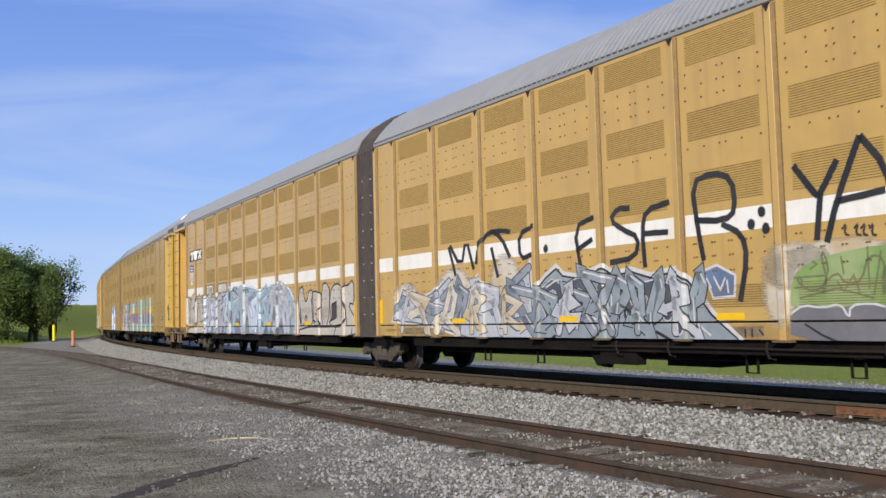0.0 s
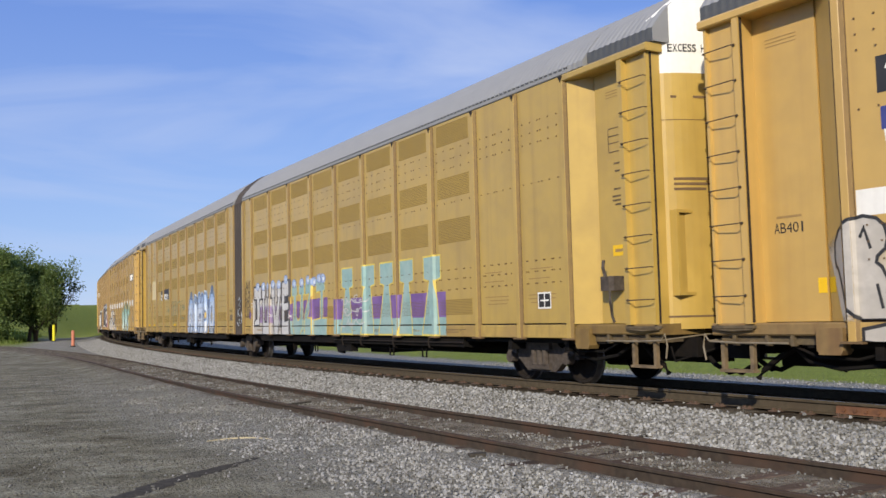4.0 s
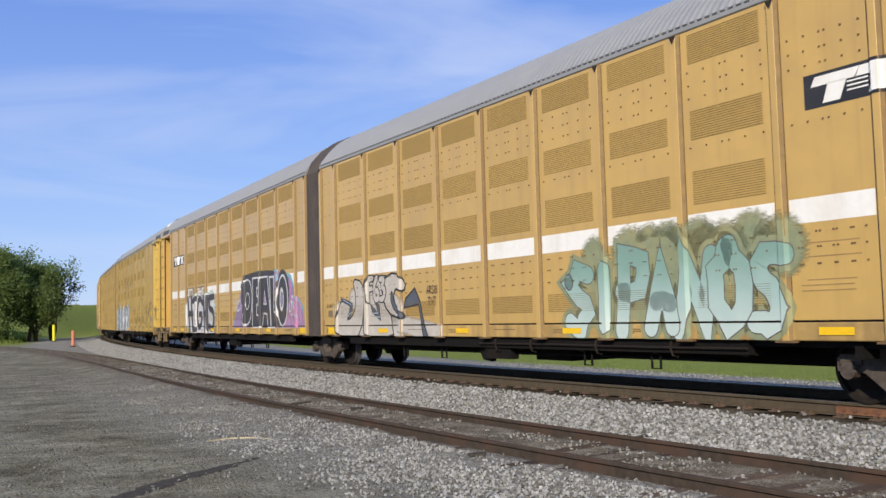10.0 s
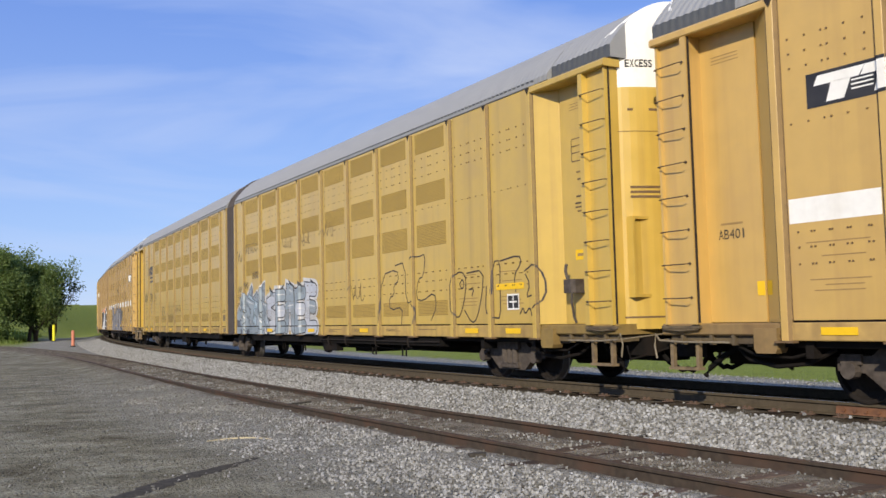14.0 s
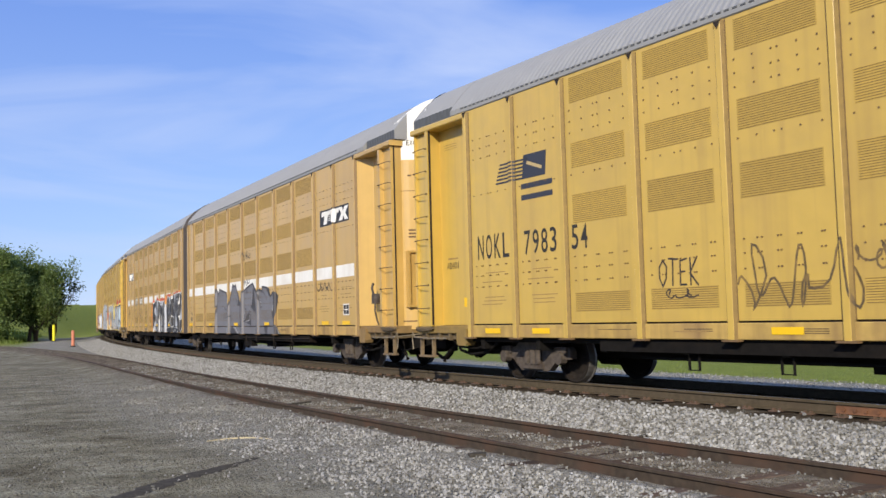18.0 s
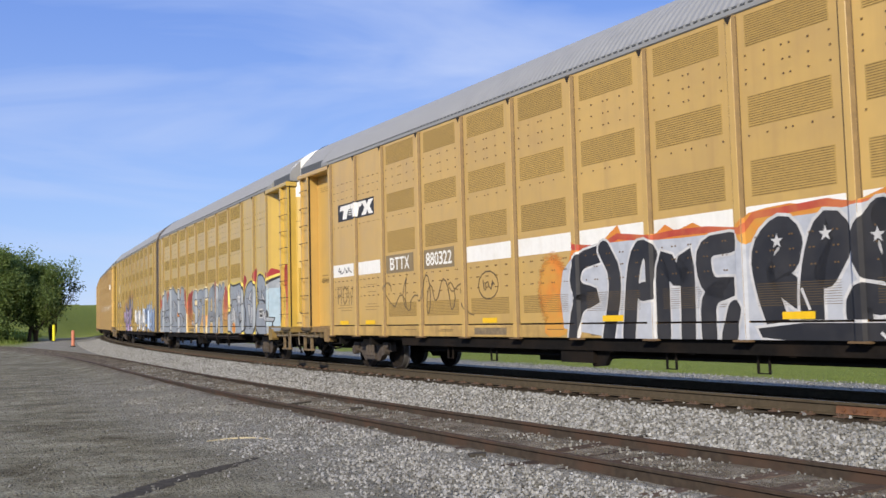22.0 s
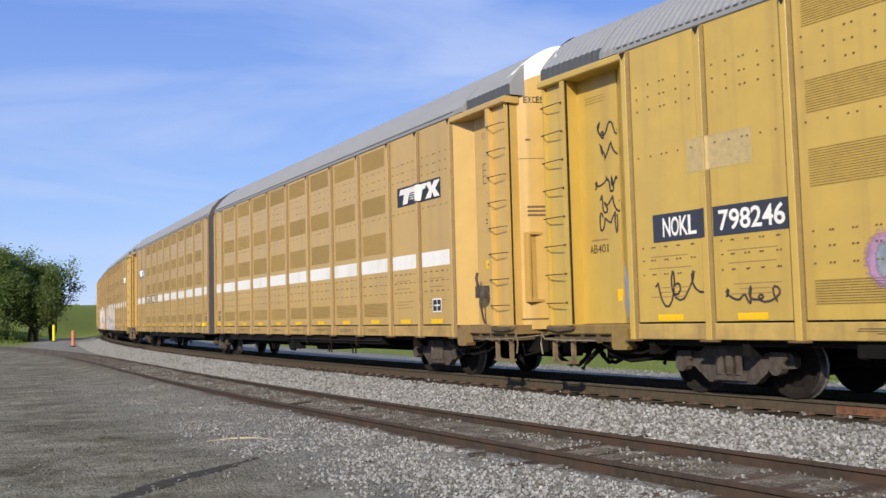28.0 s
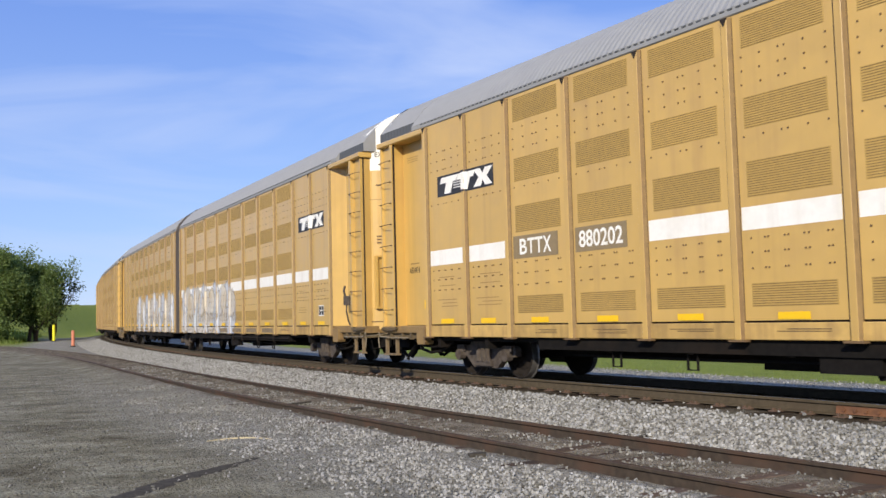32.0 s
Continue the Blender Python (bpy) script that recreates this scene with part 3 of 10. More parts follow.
for x, y, w, l_, r in ((-1.75, 18.2, 0.10, 0.14, 0.3), (-3.05, 19.6, 0.05, 0.35, 0.9), (0.35, 12.0, 0.09, 0.12, 0.2), (-1.0, 15.3, 0.07, 0.3, 0.5), (2.55, 12.9, 0.05, 0.25, 0.9)):
    q = Mesh()
    q.prism([(-l_, -w), (l_ * 0.8, -w * 0.8), (l_, w * 0.4), (l_ * 0.2, w), (-l_ * 0.9, w * 0.7)], 0.0, 0.05, axis="z")
    ob = tagged(new("debris", q.done("debris", [TAR])), "dark broken chunk lying on the stones", "debris", "debris on the ground")
    ob.matrix_basis = Matrix.Translation((x, y, on_ground(x, y) - 0.01)) @ Matrix.Rotation(r, 4, "Z")

# rail joint on the near main rail
q = Mesh()
q.prism([(0.02, -0.15), (0.075, -0.15), (0.06, -0.12), (0.05, -0.055), (0.02, -0.05)], -0.55, 0.55)
for u in (-0.42, -0.25, -0.09, 0.09, 0.25, 0.42):
    q.tube([(u, 0.04, -0.10), (u, 0.085, -0.10)], 0.022, 6)
JOINT = material("joint_bar_rust", (0.16, 0.072, 0.034), 0.85, vary=0.25, stain=(0.1, 0.05, 0.03, 0.6), stain_scale=6)
x, y, a = track(-0.28, 0.75)
ob = tagged(new("rail_joint", q.done("rail_joint", [JOINT])), "rust-red bolted joint bar on the main rail", "rail joint", kind="structure")
ob.matrix_basis = Matrix.Translation((x, y, 0)) @ Matrix.Rotation(a + math.pi, 4, "Z")


def marker(name, label, x, y, h, r, mat):
    e = tagged(new(name), label, "marker post")
    z = on_ground(x, y)
    e.matrix_basis = Matrix.Translation((x, y, z))
    q = Mesh()
    q.tube([(0, 0, -0.1), (0, 0, h * 0.96), (0, 0, h)], r, 12)
    part("tube", q.done("tube", [mat]), e)
    q = Mesh()
    q.tube([(0, 0, h), (0, 0, h + r * 0.5)], r * 0.7, 12)
    part("cap", q.done("cap", [mat]), e)
    q = Mesh()
    q.tube([(0, 0, -0.05), (0, 0, 0.08)], r * 1.6, 12)
    part("base", q.done("base", [UNDER]), e)


marker("orange_marker", "orange plastic marker post beside the siding", -30.2, 76.8, 1.25, 0.125, ORANGE)
marker("yellow_marker", "yellow marker post at the edge of the grass", -43.0, 104.0, 1.75, 0.15, YPOST)

# ---- trees
def leaf_material(name, a, b):
    """Leaves that let some of the light through."""
    m = stone_material(name, [(0.0, tuple(c * 0.8 for c in a)), (0.5, a), (1.0, b)])
    n, l = m.node_tree.nodes, m.node_tree.links
    p = n["Principled BSDF"]
    p.inputs["Roughness"].default_value = 0.7
    through_leaf = n.new("ShaderNodeBsdfTranslucent")
    l.new(p.inputs["Base Color"].links[0].from_socket, through_leaf.inputs["Color"])
    both = n.new("ShaderNodeMixShader")
    both.inputs[0].default_value = 0.5
    l.new(p.outputs[0], both.inputs[1])
    l.new(through_leaf.outputs[0], both.inputs[2])
    l.new(both.outputs[0], n["Material Output"].inputs["Surface"])
    return m


LEAF = leaf_material("spring_leaves", (0.22, 0.31, 0.095), (0.33, 0.42, 0.15))
LEAF2 = leaf_material("dark_leaves", (0.06, 0.09, 0.028), (0.10, 0.13, 0.042))


def build_tree(x, y, h, spread, leaf, seed, label, leaves=5200, size=0.34, low=0.12, sparse=0.0):
    rnd = random.Random(seed)
    e = tagged(new("tree"), label, "tree", "trees at the field")
    e.matrix_basis = Matrix.Translation((x, y, on_ground(x, y) - 0.1))
    trunk = Mesh()
    tips = []

    def limb(p, d, length, r, depth):
        pts = [p]
        for i in range(3):
            d = (d + Vector((rnd.uniform(-0.25, 0.25), rnd.uniform(-0.25, 0.25), rnd.uniform(-0.05, 0.2)))).normalized()
            pts.append(pts[-1] + d * length / 3)
        for i in range(3):
            trunk.tube([pts[i], pts[i + 1]], r * (1 - 0.22 * i), 6 if depth < 2 else 4)
        tips.extend(pts[2:] if depth else [])
        if depth < 3:
            for _ in range(4 if depth == 0 else 3):
                k = rnd.choice(pts[1:])
                nd = Vector((rnd.uniform(-1, 1) * spread, rnd.uniform(-1, 1) * spread, rnd.uniform(0.15, 1.0))).normalized()
                limb(k, nd, length * rnd.uniform(0.5, 0.75), r * 0.5, depth + 1)

    for _ in range(3):
        limb(Vector((rnd.uniform(-0.5, 0.5), rnd.uniform(-0.5, 0.5), 0)), Vector((rnd.uniform(-0.3, 0.3), rnd.uniform(-0.3, 0.3), 1)), h * 0.52, 0.22, 0)
    part("trunk", trunk.done("trunk", [BARK]), e)
    v, f = [], []
    top = max(t.z for t in tips)
    for i in range(leaves):
        t = rnd.choice(tips)
        c = t + Vector((rnd.gauss(0, 0.45), rnd.gauss(0, 0.45), rnd.gauss(0, 0.42)))
        c.z *= h / top
        if c.z < h * low or (sparse and noise.noise(c * 0.6) < sparse - 0.4):
            continue
        a = Euler((rnd.uniform(-1.2, 1.2), rnd.uniform(-1.2, 1.2), rnd.uniform(0, 6.3))).to_matrix()
        s = size * rnd.uniform(0.5, 1.2)
        k = len(v)
        v += [tuple(c + a @ Vector(q)) for q in ((-s * 0.5, 0, 0), (0, -s * 0.28, 0.02), (s * 0.5, 0, 0), (0, s * 0.28, 0.02))]
        f.append((k, k + 1, k + 2, k + 3))
    me = bpy.data.meshes.new("crown")
    me.from_pydata(v, [], f)
    me.materials.append(leaf)
    part("crown", me, e, kind="stuff")


build_tree(-48.6, 105, 9.8, 0.85, LEAF, 1, "broad leafy green tree at the edge of the grass", 60000, 0.28, 0.03)
build_tree(-53.5, 107, 9.3, 1.0, LEAF, 2, "broad leafy green tree at the edge of the grass", 46000, 0.28, 0.03)
build_tree(-46.8, 107.5, 8.8, 0.7, LEAF, 6, "slender leafy green tree beside the broad ones", 26000, 0.28, 0.12)
build_tree(-46.4, 112, 8.4, 0.6, LEAF2, 3, "darker ragged tree behind the leafy ones", 9000, 0.30, 0.42, 0.2)
build_tree(-60, 110, 9.5, 1.1, LEAF, 4, "broad leafy green tree at the edge of the grass", 16000, 0.40, 0.03)
for i, (x, y) in enumerate(((-50.5, 101), (-54, 100.5), (-58, 101), (-49.4, 102.5), (-62, 103), (-48.4, 101.5))):
    build_tree(x, y, 3.6 if i < 5 else 2.6, 1.3, LEAF, 10 + i, "low leafy bush at the foot of the trees", 6500, 0.38, 0.0)

# grass blades along the lit field behind the train and at the yard's edge
def blades(spots, h, seed, mat):
    rnd = random.Random(seed)
    v, f = [], []
    for x, y, z in spots:
        k = len(v)
        a, t = rnd.uniform(0, 6.3), h * rnd.uniform(0.5, 1.3)
        dx, dy = math.cos(a) * t * 0.16, math.sin(a) * t * 0.16
        lx, ly = rnd.uniform(-0.5, 0.5) * t, rnd.uniform(-0.5, 0.5) * t
        v += [(x - dx, y - dy, z - 0.02), (x + dx, y + dy, z - 0.02), (x + lx, y + ly, z + t)]
        f.append((k, k + 1, k + 2))
    me = bpy.data.meshes.new("grass")
    me.from_pydata(v, [], f)
    me.materials.append(mat)
    return me


GRASS = leaf_material("grass_blades", (0.25, 0.34, 0.07), (0.36, 0.44, 0.13))
spots = np.concatenate([scatter(16000, 30, -40, -22, -12.4, 21, lift=0.0)])
tagged(new("grass", blades(spots, 0.07, 5, GRASS)), "bright short grass field behind the train", "grass", kind="stuff")
rng = np.random.default_rng(31)
bx, by = rng.uniform(-75, -34, 9000), rng.uniform(97, 128, 9000)
bz, bs, bo = height(bx, by)
ok = bo > 9
tagged(new("grass", blades(np.stack([bx, by, bz], 1)[ok], 0.45, 6, GRASS)), "long grass at the edge of the yard", "grass", kind="stuff")

# ------------------------------------------------------------------ the train
HALF = 1.55                             # half the width over the posts
FACE = 1.49                             # outer face of the panels
POSTS = [1.54, 3.39, 5.24, 7.09, 8.94, 10.79, 12.65, 14.50, 16.35, 17.87, 19.43]
BAYS = list(zip([0.52] + POSTS[:-1], POSTS))
VENT_ROWS = [(4.94, 5.40), (3.79, 4.24), (2.82, 3.33), (1.29, 1.62)]
SILL0, SILL1, EAVE = 0.835, 1.07, 5.46


def panel_mesh(w, paint):
    q = Mesh()
    q.box(-w / 2, w / 2, -0.03, 0.0, 1.10, EAVE)
    q.box(-w / 2, w / 2, -0.05, -0.032, 1.05, 1.10, 1)
    return q.done("panel", [PAINT[paint], SEAM])


def sill_mesh(w, paint):
    q = Mesh()
    q.prism([(-0.06, SILL0), (0.0, SILL0), (0.006, SILL0 + 0.012), (0.006, SILL1 - 0.012), (0.0, SILL1), (-0.06, SILL1)], -w / 2, w / 2)
    return q.done("sill", [SILLPAINT[paint]])


def vent_mesh(w, h, paint):
    q = Mesh()
    q.box(-w / 2, w / 2, 0.0, 0.0012, 0, h)
    n = max(4, round(h / 0.034))
    for i in range(n):
        z = (i + 0.5) * h / n
        # raised bars, coloured dark for the shade inside the open slots
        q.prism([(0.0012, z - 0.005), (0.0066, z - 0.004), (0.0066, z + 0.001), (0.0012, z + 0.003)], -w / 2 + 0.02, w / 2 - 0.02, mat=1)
    return q.done("louvre", [VENT[paint], SLOTSHADE])


def post_mesh(paint):
    q = Mesh()
    q.prism([(-0.085, -0.03), (0.085, -0.03), (0.085, 0.0), (0.055, HALF - FACE - 0.004), (0.05, HALF - FACE), (-0.05, HALF - FACE), (-0.055, HALF - FACE - 0.004), (-0.085, 0.0)],
            SILL0, EAVE - 0.02, axis="z")
    # the side faces take a darker paint than the front
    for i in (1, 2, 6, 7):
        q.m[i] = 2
    # the dark open top of the channel, and the bracket under its foot
    q.quad([(-0.075, 0.064, EAVE - 0.02), (0.075, 0.064, EAVE - 0.02), (0.0, 0.064, EAVE - 0.15)], 1)
    for x in (-0.098, 0.098):           # thin dark brown strip on either side
        q.box(x - 0.009, x + 0.009, -0.005, 0.002, SILL1 + 0.03, EAVE - 0.02, 3)
    q.box(-0.15, 0.15, -0.02, 0.09, SILL0 - 0.03, SILL0 - 0.002, 3)
    return q.done("post", [PAINT[paint], SEAM, DARKPAINT[paint], BOLT])


def bolts_mesh():
    q = Mesh()
    rnd = random.Random(4)
    for a, b in BAYS[1:]:
        c = (a + b) / 2
        wide = (b - a) / 2 - 0.2
        for z in (4.82, 4.62, 4.42, 3.68, 2.25, 2.05, 1.83):
            for u in (-0.95, -0.5, -0.08, 0.08, 0.5, 0.95) if z > 2.5 else (-0.9, -0.82, -0.4, -0.32, 0.05, 0.13, 0.5, 0.58, 0.9):
                x = c + u * wide + rnd.uniform(-0.01, 0.01)
                q.box(x - 0.011, x + 0.011, 0.0, 0.013, z - 0.011, z + 0.011)
    for z in (5.0, 4.7, 4.4, 4.1, 3.3, 2.2, 1.9):
        for x in (0.85, 1.15, 1.45):
            q.box(x - 0.011, x + 0.011, 0.0, 0.013, z - 0.011, z + 0.011)
    return q.done("bolts", [BOLT])


def roof_arch(y, rise=0.95, half=1.5):
    return EAVE + 0.12 + rise * (1 - abs(y / half) ** 2.3)


def roof_mesh(x0, x1, half, inset=False):
    """Corrugated arch; over the end bays its sides are cut off and stand on a dark ribbed skirt."""
    q = Mesh()
    xs = np.arange(x0, x1 + 0.001, 0.0375)
    ys = [half * math.sin(t) for t in np.linspace(-math.pi / 2, math.pi / 2, 15)]
    n = len(ys) + 2
    for i, x in enumerate(xs):
        d = (0, 0.009, 0.009, 0)[i % 4]
        foot = EAVE + 0.02
        q.v.append((x, -half - d * 0.4, foot))
        q.v += [(x, y * (1 + d * 0.6), roof_arch(y) + d) for y in ys]
        q.v.append((x, half + d * 0.4, foot))
    for i in range(len(xs) - 1):
        for j in range(n - 1):
            q.f.append((i * n + j, i * n + j + 1, (i + 1) * n + j + 1, (i + 1) * n + j))
            q.m.append(1 if inset and j in (0, n - 2) else 0)
    for i in (0, len(xs) - 1):
        q.f.append(tuple(i * n + j for j in range(n)))
        q.m.append(0)
    return q.done("roof", [ROOF, ROOFDARK])


def eave_mesh():
    """Grey fascia under the roof's edge, with the dark mouths of the corrugations above it."""
    q = Mesh()
    q.prism([(-0.05, EAVE), (0.03, EAVE), (0.045, EAVE + 0.015), (0.045, EAVE + 0.075), (0.02, EAVE + 0.085), (-0.05, EAVE + 0.085)], 0.52, 19.6)
    x = 0.6
    while x < 19.5:
        q.box(x, x + 0.085, -0.01, 0.048, EAVE + 0.083, EAVE + 0.108, 1)
        x += 0.15
    return q.done("eave", [ROOF, ROOFDARK])


def core_mesh(paint):
    """Inner walls, floor and the far wall's underlay."""
    q = Mesh()
    q.box(0.52, 19.5, -1.43, 1.43, 0.86, EAVE)
    q.box(19.5, 21.5, -1.15, 1.15, 0.86, EAVE + 0.05)
    return q.done("inner_wall", [PAINT[paint]])


END_Z0, END_Z1 = 1.08, 5.33


def end_parts(paint):
    """The recessed bay beside the end door: slanted cheek, pocket panel, corner post, lintel and end sill."""
    z0, z1 = END_Z0, END_Z1
    made = []
    q = Mesh()
    q.prism([(19.44, 1.16), (19.44, FACE), (19.54, FACE), (19.93, 1.21), (19.96, 1.16)], z0, z1, axis="z")
    made.append(("cheek_panel", q.done("cheek_panel", [PAINT[paint]])))
    q = Mesh()
    q.prism([(19.96, 1.16), (19.96, 1.21), (20.96, 1.21), (20.96, 1.16)], z0, z1, axis="z")
    made.append(("pocket_panel", q.done("pocket_panel", [PAINT[paint]])))
    q = Mesh()
    q.prism([(20.962, 1.16), (20.94, 1.535), (21.05, 1.535), (21.06, 1.43), (21.55, 1.43), (21.56, 1.49), (21.60, 1.49), (21.60, 1.16)], z0 - 0.02, z1, axis="z")
    made.append(("corner_post", q.done("corner_post", [PAINT[paint]])))
    q = Mesh()
    q.prism([(1.20, z1), (1.53, z1), (1.55, z1 + 0.02), (1.55, z1 + 0.10), (1.52, z1 + 0.13), (1.20, z1 + 0.13)], 19.44, 21.66)
    made.append(("lintel", q.done("lintel", [PAINT[paint]])))
    q = Mesh()
    q.prism([(0.6, 0.90), (1.44, 0.90), (1.46, 0.92), (1.46, 1.05), (1.44, SILL1), (0.6, SILL1)], 19.53, 21.70)
    made.append(("end_sill", q.done("end_sill", [DARKPAINT[paint]])))
    q = Mesh()
    q.box(19.60, 21.60, 0.7, 1.38, 0.78, 0.90)
    for x in (19.7, 20.35, 20.75, 21.3):
        q.box(x, x + 0.05, 1.36, 1.45, 0.76, 1.0)
    made.append(("sill_bracket", q.done("sill_bracket", [ENDSILL])))
    q = Mesh()
    q.prism([(19.62, 0.66), (19.92, 0.66), (19.96, 0.72), (19.96, 1.0), (19.58, 1.0), (19.58, 0.72)], 1.30, 1.52, axis="y")
    made.append(("jack_pad", q.done("jack_pad", [DARKPAINT[paint]])))
    q = Mesh()
    q.prism([(20.92, 1.40), (20.92, 1.53), (21.62, 1.53), (21.70, 1.48), (21.70, 1.40)], 1.0, 1.04, axis="z")
    q.tube([(20.95, 1.50, 0.99), (21.3, 1.52, 0.97), (21.66, 1.49, 0.99)], 0.02, 6)
    made.append(("foot_plate", q.done("foot_plate", [ENDSILL])))
    q = Mesh()
    q.tube([(20.4, 1.50, 0.80), (21.2, 1.51, 0.80), (21.72, 1.51, 0.82), (21.80, 1.51, 0.92), (21.84, 1.50, 0.74), (21.80, 1.50, 0.55)], 0.015, 6)
    q.tube([(21.72, 1.51, 0.82), (21.70, 1.2, 0.84), (21.74, 0.4, 0.90)], 0.015, 6)
    made.append(("cut_lever", q.done("cut_lever", [LEVER])))
    q = Mesh()
    q.box(21.60, 21.62, 1.395, 1.42, z0, z1)
    q.box(20.930, 20.938, 1.465, 1.51, z0, z1)
    made.append(("door_seal", q.done("door_seal", [SEAM])))
    q = Mesh()
    q.prism([(20.22, 1.21), (20.22, 1.44), (20.30, 1.48), (20.48, 1.48), (20.55, 1.43), (20.55, 1.21)], 1.62, 1.86, axis="z")
    q.tube([(20.38, 1.46, 1.84), (20.36, 1.49, 2.0), (20.32, 1.44, 2.12)], 0.03, 6)
    q.tube([(20.48, 1.46, 1.64), (20.5, 1.48, 1.45), (20.44, 1.40, 1.2), (20.46, 1.36, 1.1)], 0.022, 6)
    made.append(("door_lock", q.done("door_lock", [CAST])))
    return made


def rung_mesh():
    q = Mesh()
    q.tube([(21.02, 1.53, 0.0), (21.03, 1.585, 0.0), (21.06, 1.60, -0.004), (21.55, 1.56, 0.0), (21.58, 1.545, 0.0), (21.58, 1.48, 0.0)], 0.0095)
    q.tube([(21.02, 1.535, 0.0), (21.02, 1.55, 0.0)], 0.022)
    return q.done("rung", [RUNG])


def door_mesh(paint, top):
    q = Mesh()
    ys = np.linspace(-1.28, 1.28, 25)

    def bulge(y):
        return 21.52 + 0.42 * math.cos(y / 1.28 * math.pi / 2) ** 0.6
    zs = [0.98, 1.1, 5.0, 5.3, 5.5]
    cols = []
    for y in ys:
        zt = roof_arch(y) - 0.02
        cols.append([(bulge(y), y, z) for z in zs] + [(bulge(y), y, 5.5 + (zt - 5.5) * 0.5), (bulge(y), y, zt), (bulge(y) - 0.12, y, zt + 0.04)])
    for a, b in zip(cols, cols[1:]):
        for i in range(len(a) - 1):
            q.quad([a[i], b[i], b[i + 1], a[i + 1]], 1 if i >= (2 if top == "deep" else 5) else 0)
    me = q.done("end_door", [PAINT[paint], WHITE])
    return me


def door_pocket_mesh(paint):
    """A framed pocket on the curved door, shade coloured in under its top edge; y from its own middle."""
    q = Mesh()
    outline = [(-0.22, 1.5), (0.22, 1.5), (0.22, 2.83), (-0.22, 2.83)]
    hole = [(-0.17, 1.55), (0.17, 1.55), (0.17, 2.78), (-0.17, 2.78)]
    for i in range(4):
        j = (i + 1) % 4
        a, b, c, d = outline[i], outline[j], hole[j], hole[i]
        q.quad([(0.03, *a), (0.03, *b), (0.03, *c), (0.03, *d)])
        q.quad([(0.03, *a), (0.03, *b), (-0.14, *b), (-0.14, *a)])
        q.quad([(0.03, *d), (0.03, *c), (-0.02, *c), (-0.02, *d)], 1 if i == 2 else 0)
    q.quad([(-0.02, *p) for p in hole])
    return q.done("door_pocket", [PAINT[paint], SEAM])


def door_seam_mesh():
    q = Mesh()
    ys = np.linspace(-1.24, 1.24, 25)
    for z, h in ((4.25, 0.009), (1.16, 0.03)):
        for a, b in zip(ys, ys[1:]):
            pa, pb = (21.526 + 0.42 * math.cos(y / 1.28 * math.pi / 2) ** 0.6 for y in (a, b))
            q.quad([(pa, a, z), (pb, b, z), (pb, b, z + h), (pa, a, z + h)])
    return q.done("door_seam", [BOLT])


def door_text_mesh():
    """The warning lettered round the curved door, and rows of unreadable small print."""
    q = Mesh()

    def on_door(y, z):
        return (21.53 + 0.42 * math.cos(y / 1.28 * math.pi / 2) ** 0.6, y, z)
    words = "EXCESS HEIGHT CAR"
    w = 1.28 / len(words)
    for i, ch in enumerate(words):
        if ch != " ":
            for p in glyph(ch, 0.015):
                q.quad([on_door(-1.12 + (i + 0.1 + 0.8 * x) * w, 5.34 + 0.12 * z) for x, z in p])
    for z, y0, y1 in ((4.60, -1.1, -0.2), (3.30, -1.1, -0.55), (3.22, -1.1, -0.5), (3.14, -1.1, -0.6)):
        q.quad([on_door(y0, z), on_door((y0 + y1) / 2, z), on_door(y1, z), on_door(y1, z + 0.04), on_door((y0 + y1) / 2, z + 0.04), on_door(y0, z + 0.04)], 1)
    return q.done("door_lettering", [BLACK, BOLT])


def bellows_mesh():
    q = Mesh()
    n = 9
    xs = np.linspace(-0.50, 0.52, 2 * n + 1)
    prof = [(-1, 0.80)] + [(-1, z) for z in (2.5, 4.2, 5.45)] + [(y, None) for y in (-0.9, -0.7, -0.4, 0, 0.4, 0.7, 0.9)] + [(1, z) for z in (5.45, 4.2, 2.5)] + [(1, 0.80)]
    rings = []
    rnd = random.Random(12)
    for i, x in enumerate(xs):
        d = rnd.uniform(0.0, 0.006) if i % 2 else rnd.uniform(0.006, 0.02)
        x += rnd.uniform(-0.012, 0.012) if 0 < i < len(xs) - 1 else 0.0
        rings.append([(x, y * (1.47 + d), z if z is not None else roof_arch(y * 1.5) + 0.02 + d) for y, z in prof])
    for a, b in zip(rings, rings[1:]):
        for i in range(len(a) - 1):
            q.quad([a[i], a[i + 1], b[i + 1], b[i]])
    return q.done("bellows", [RUBBER])


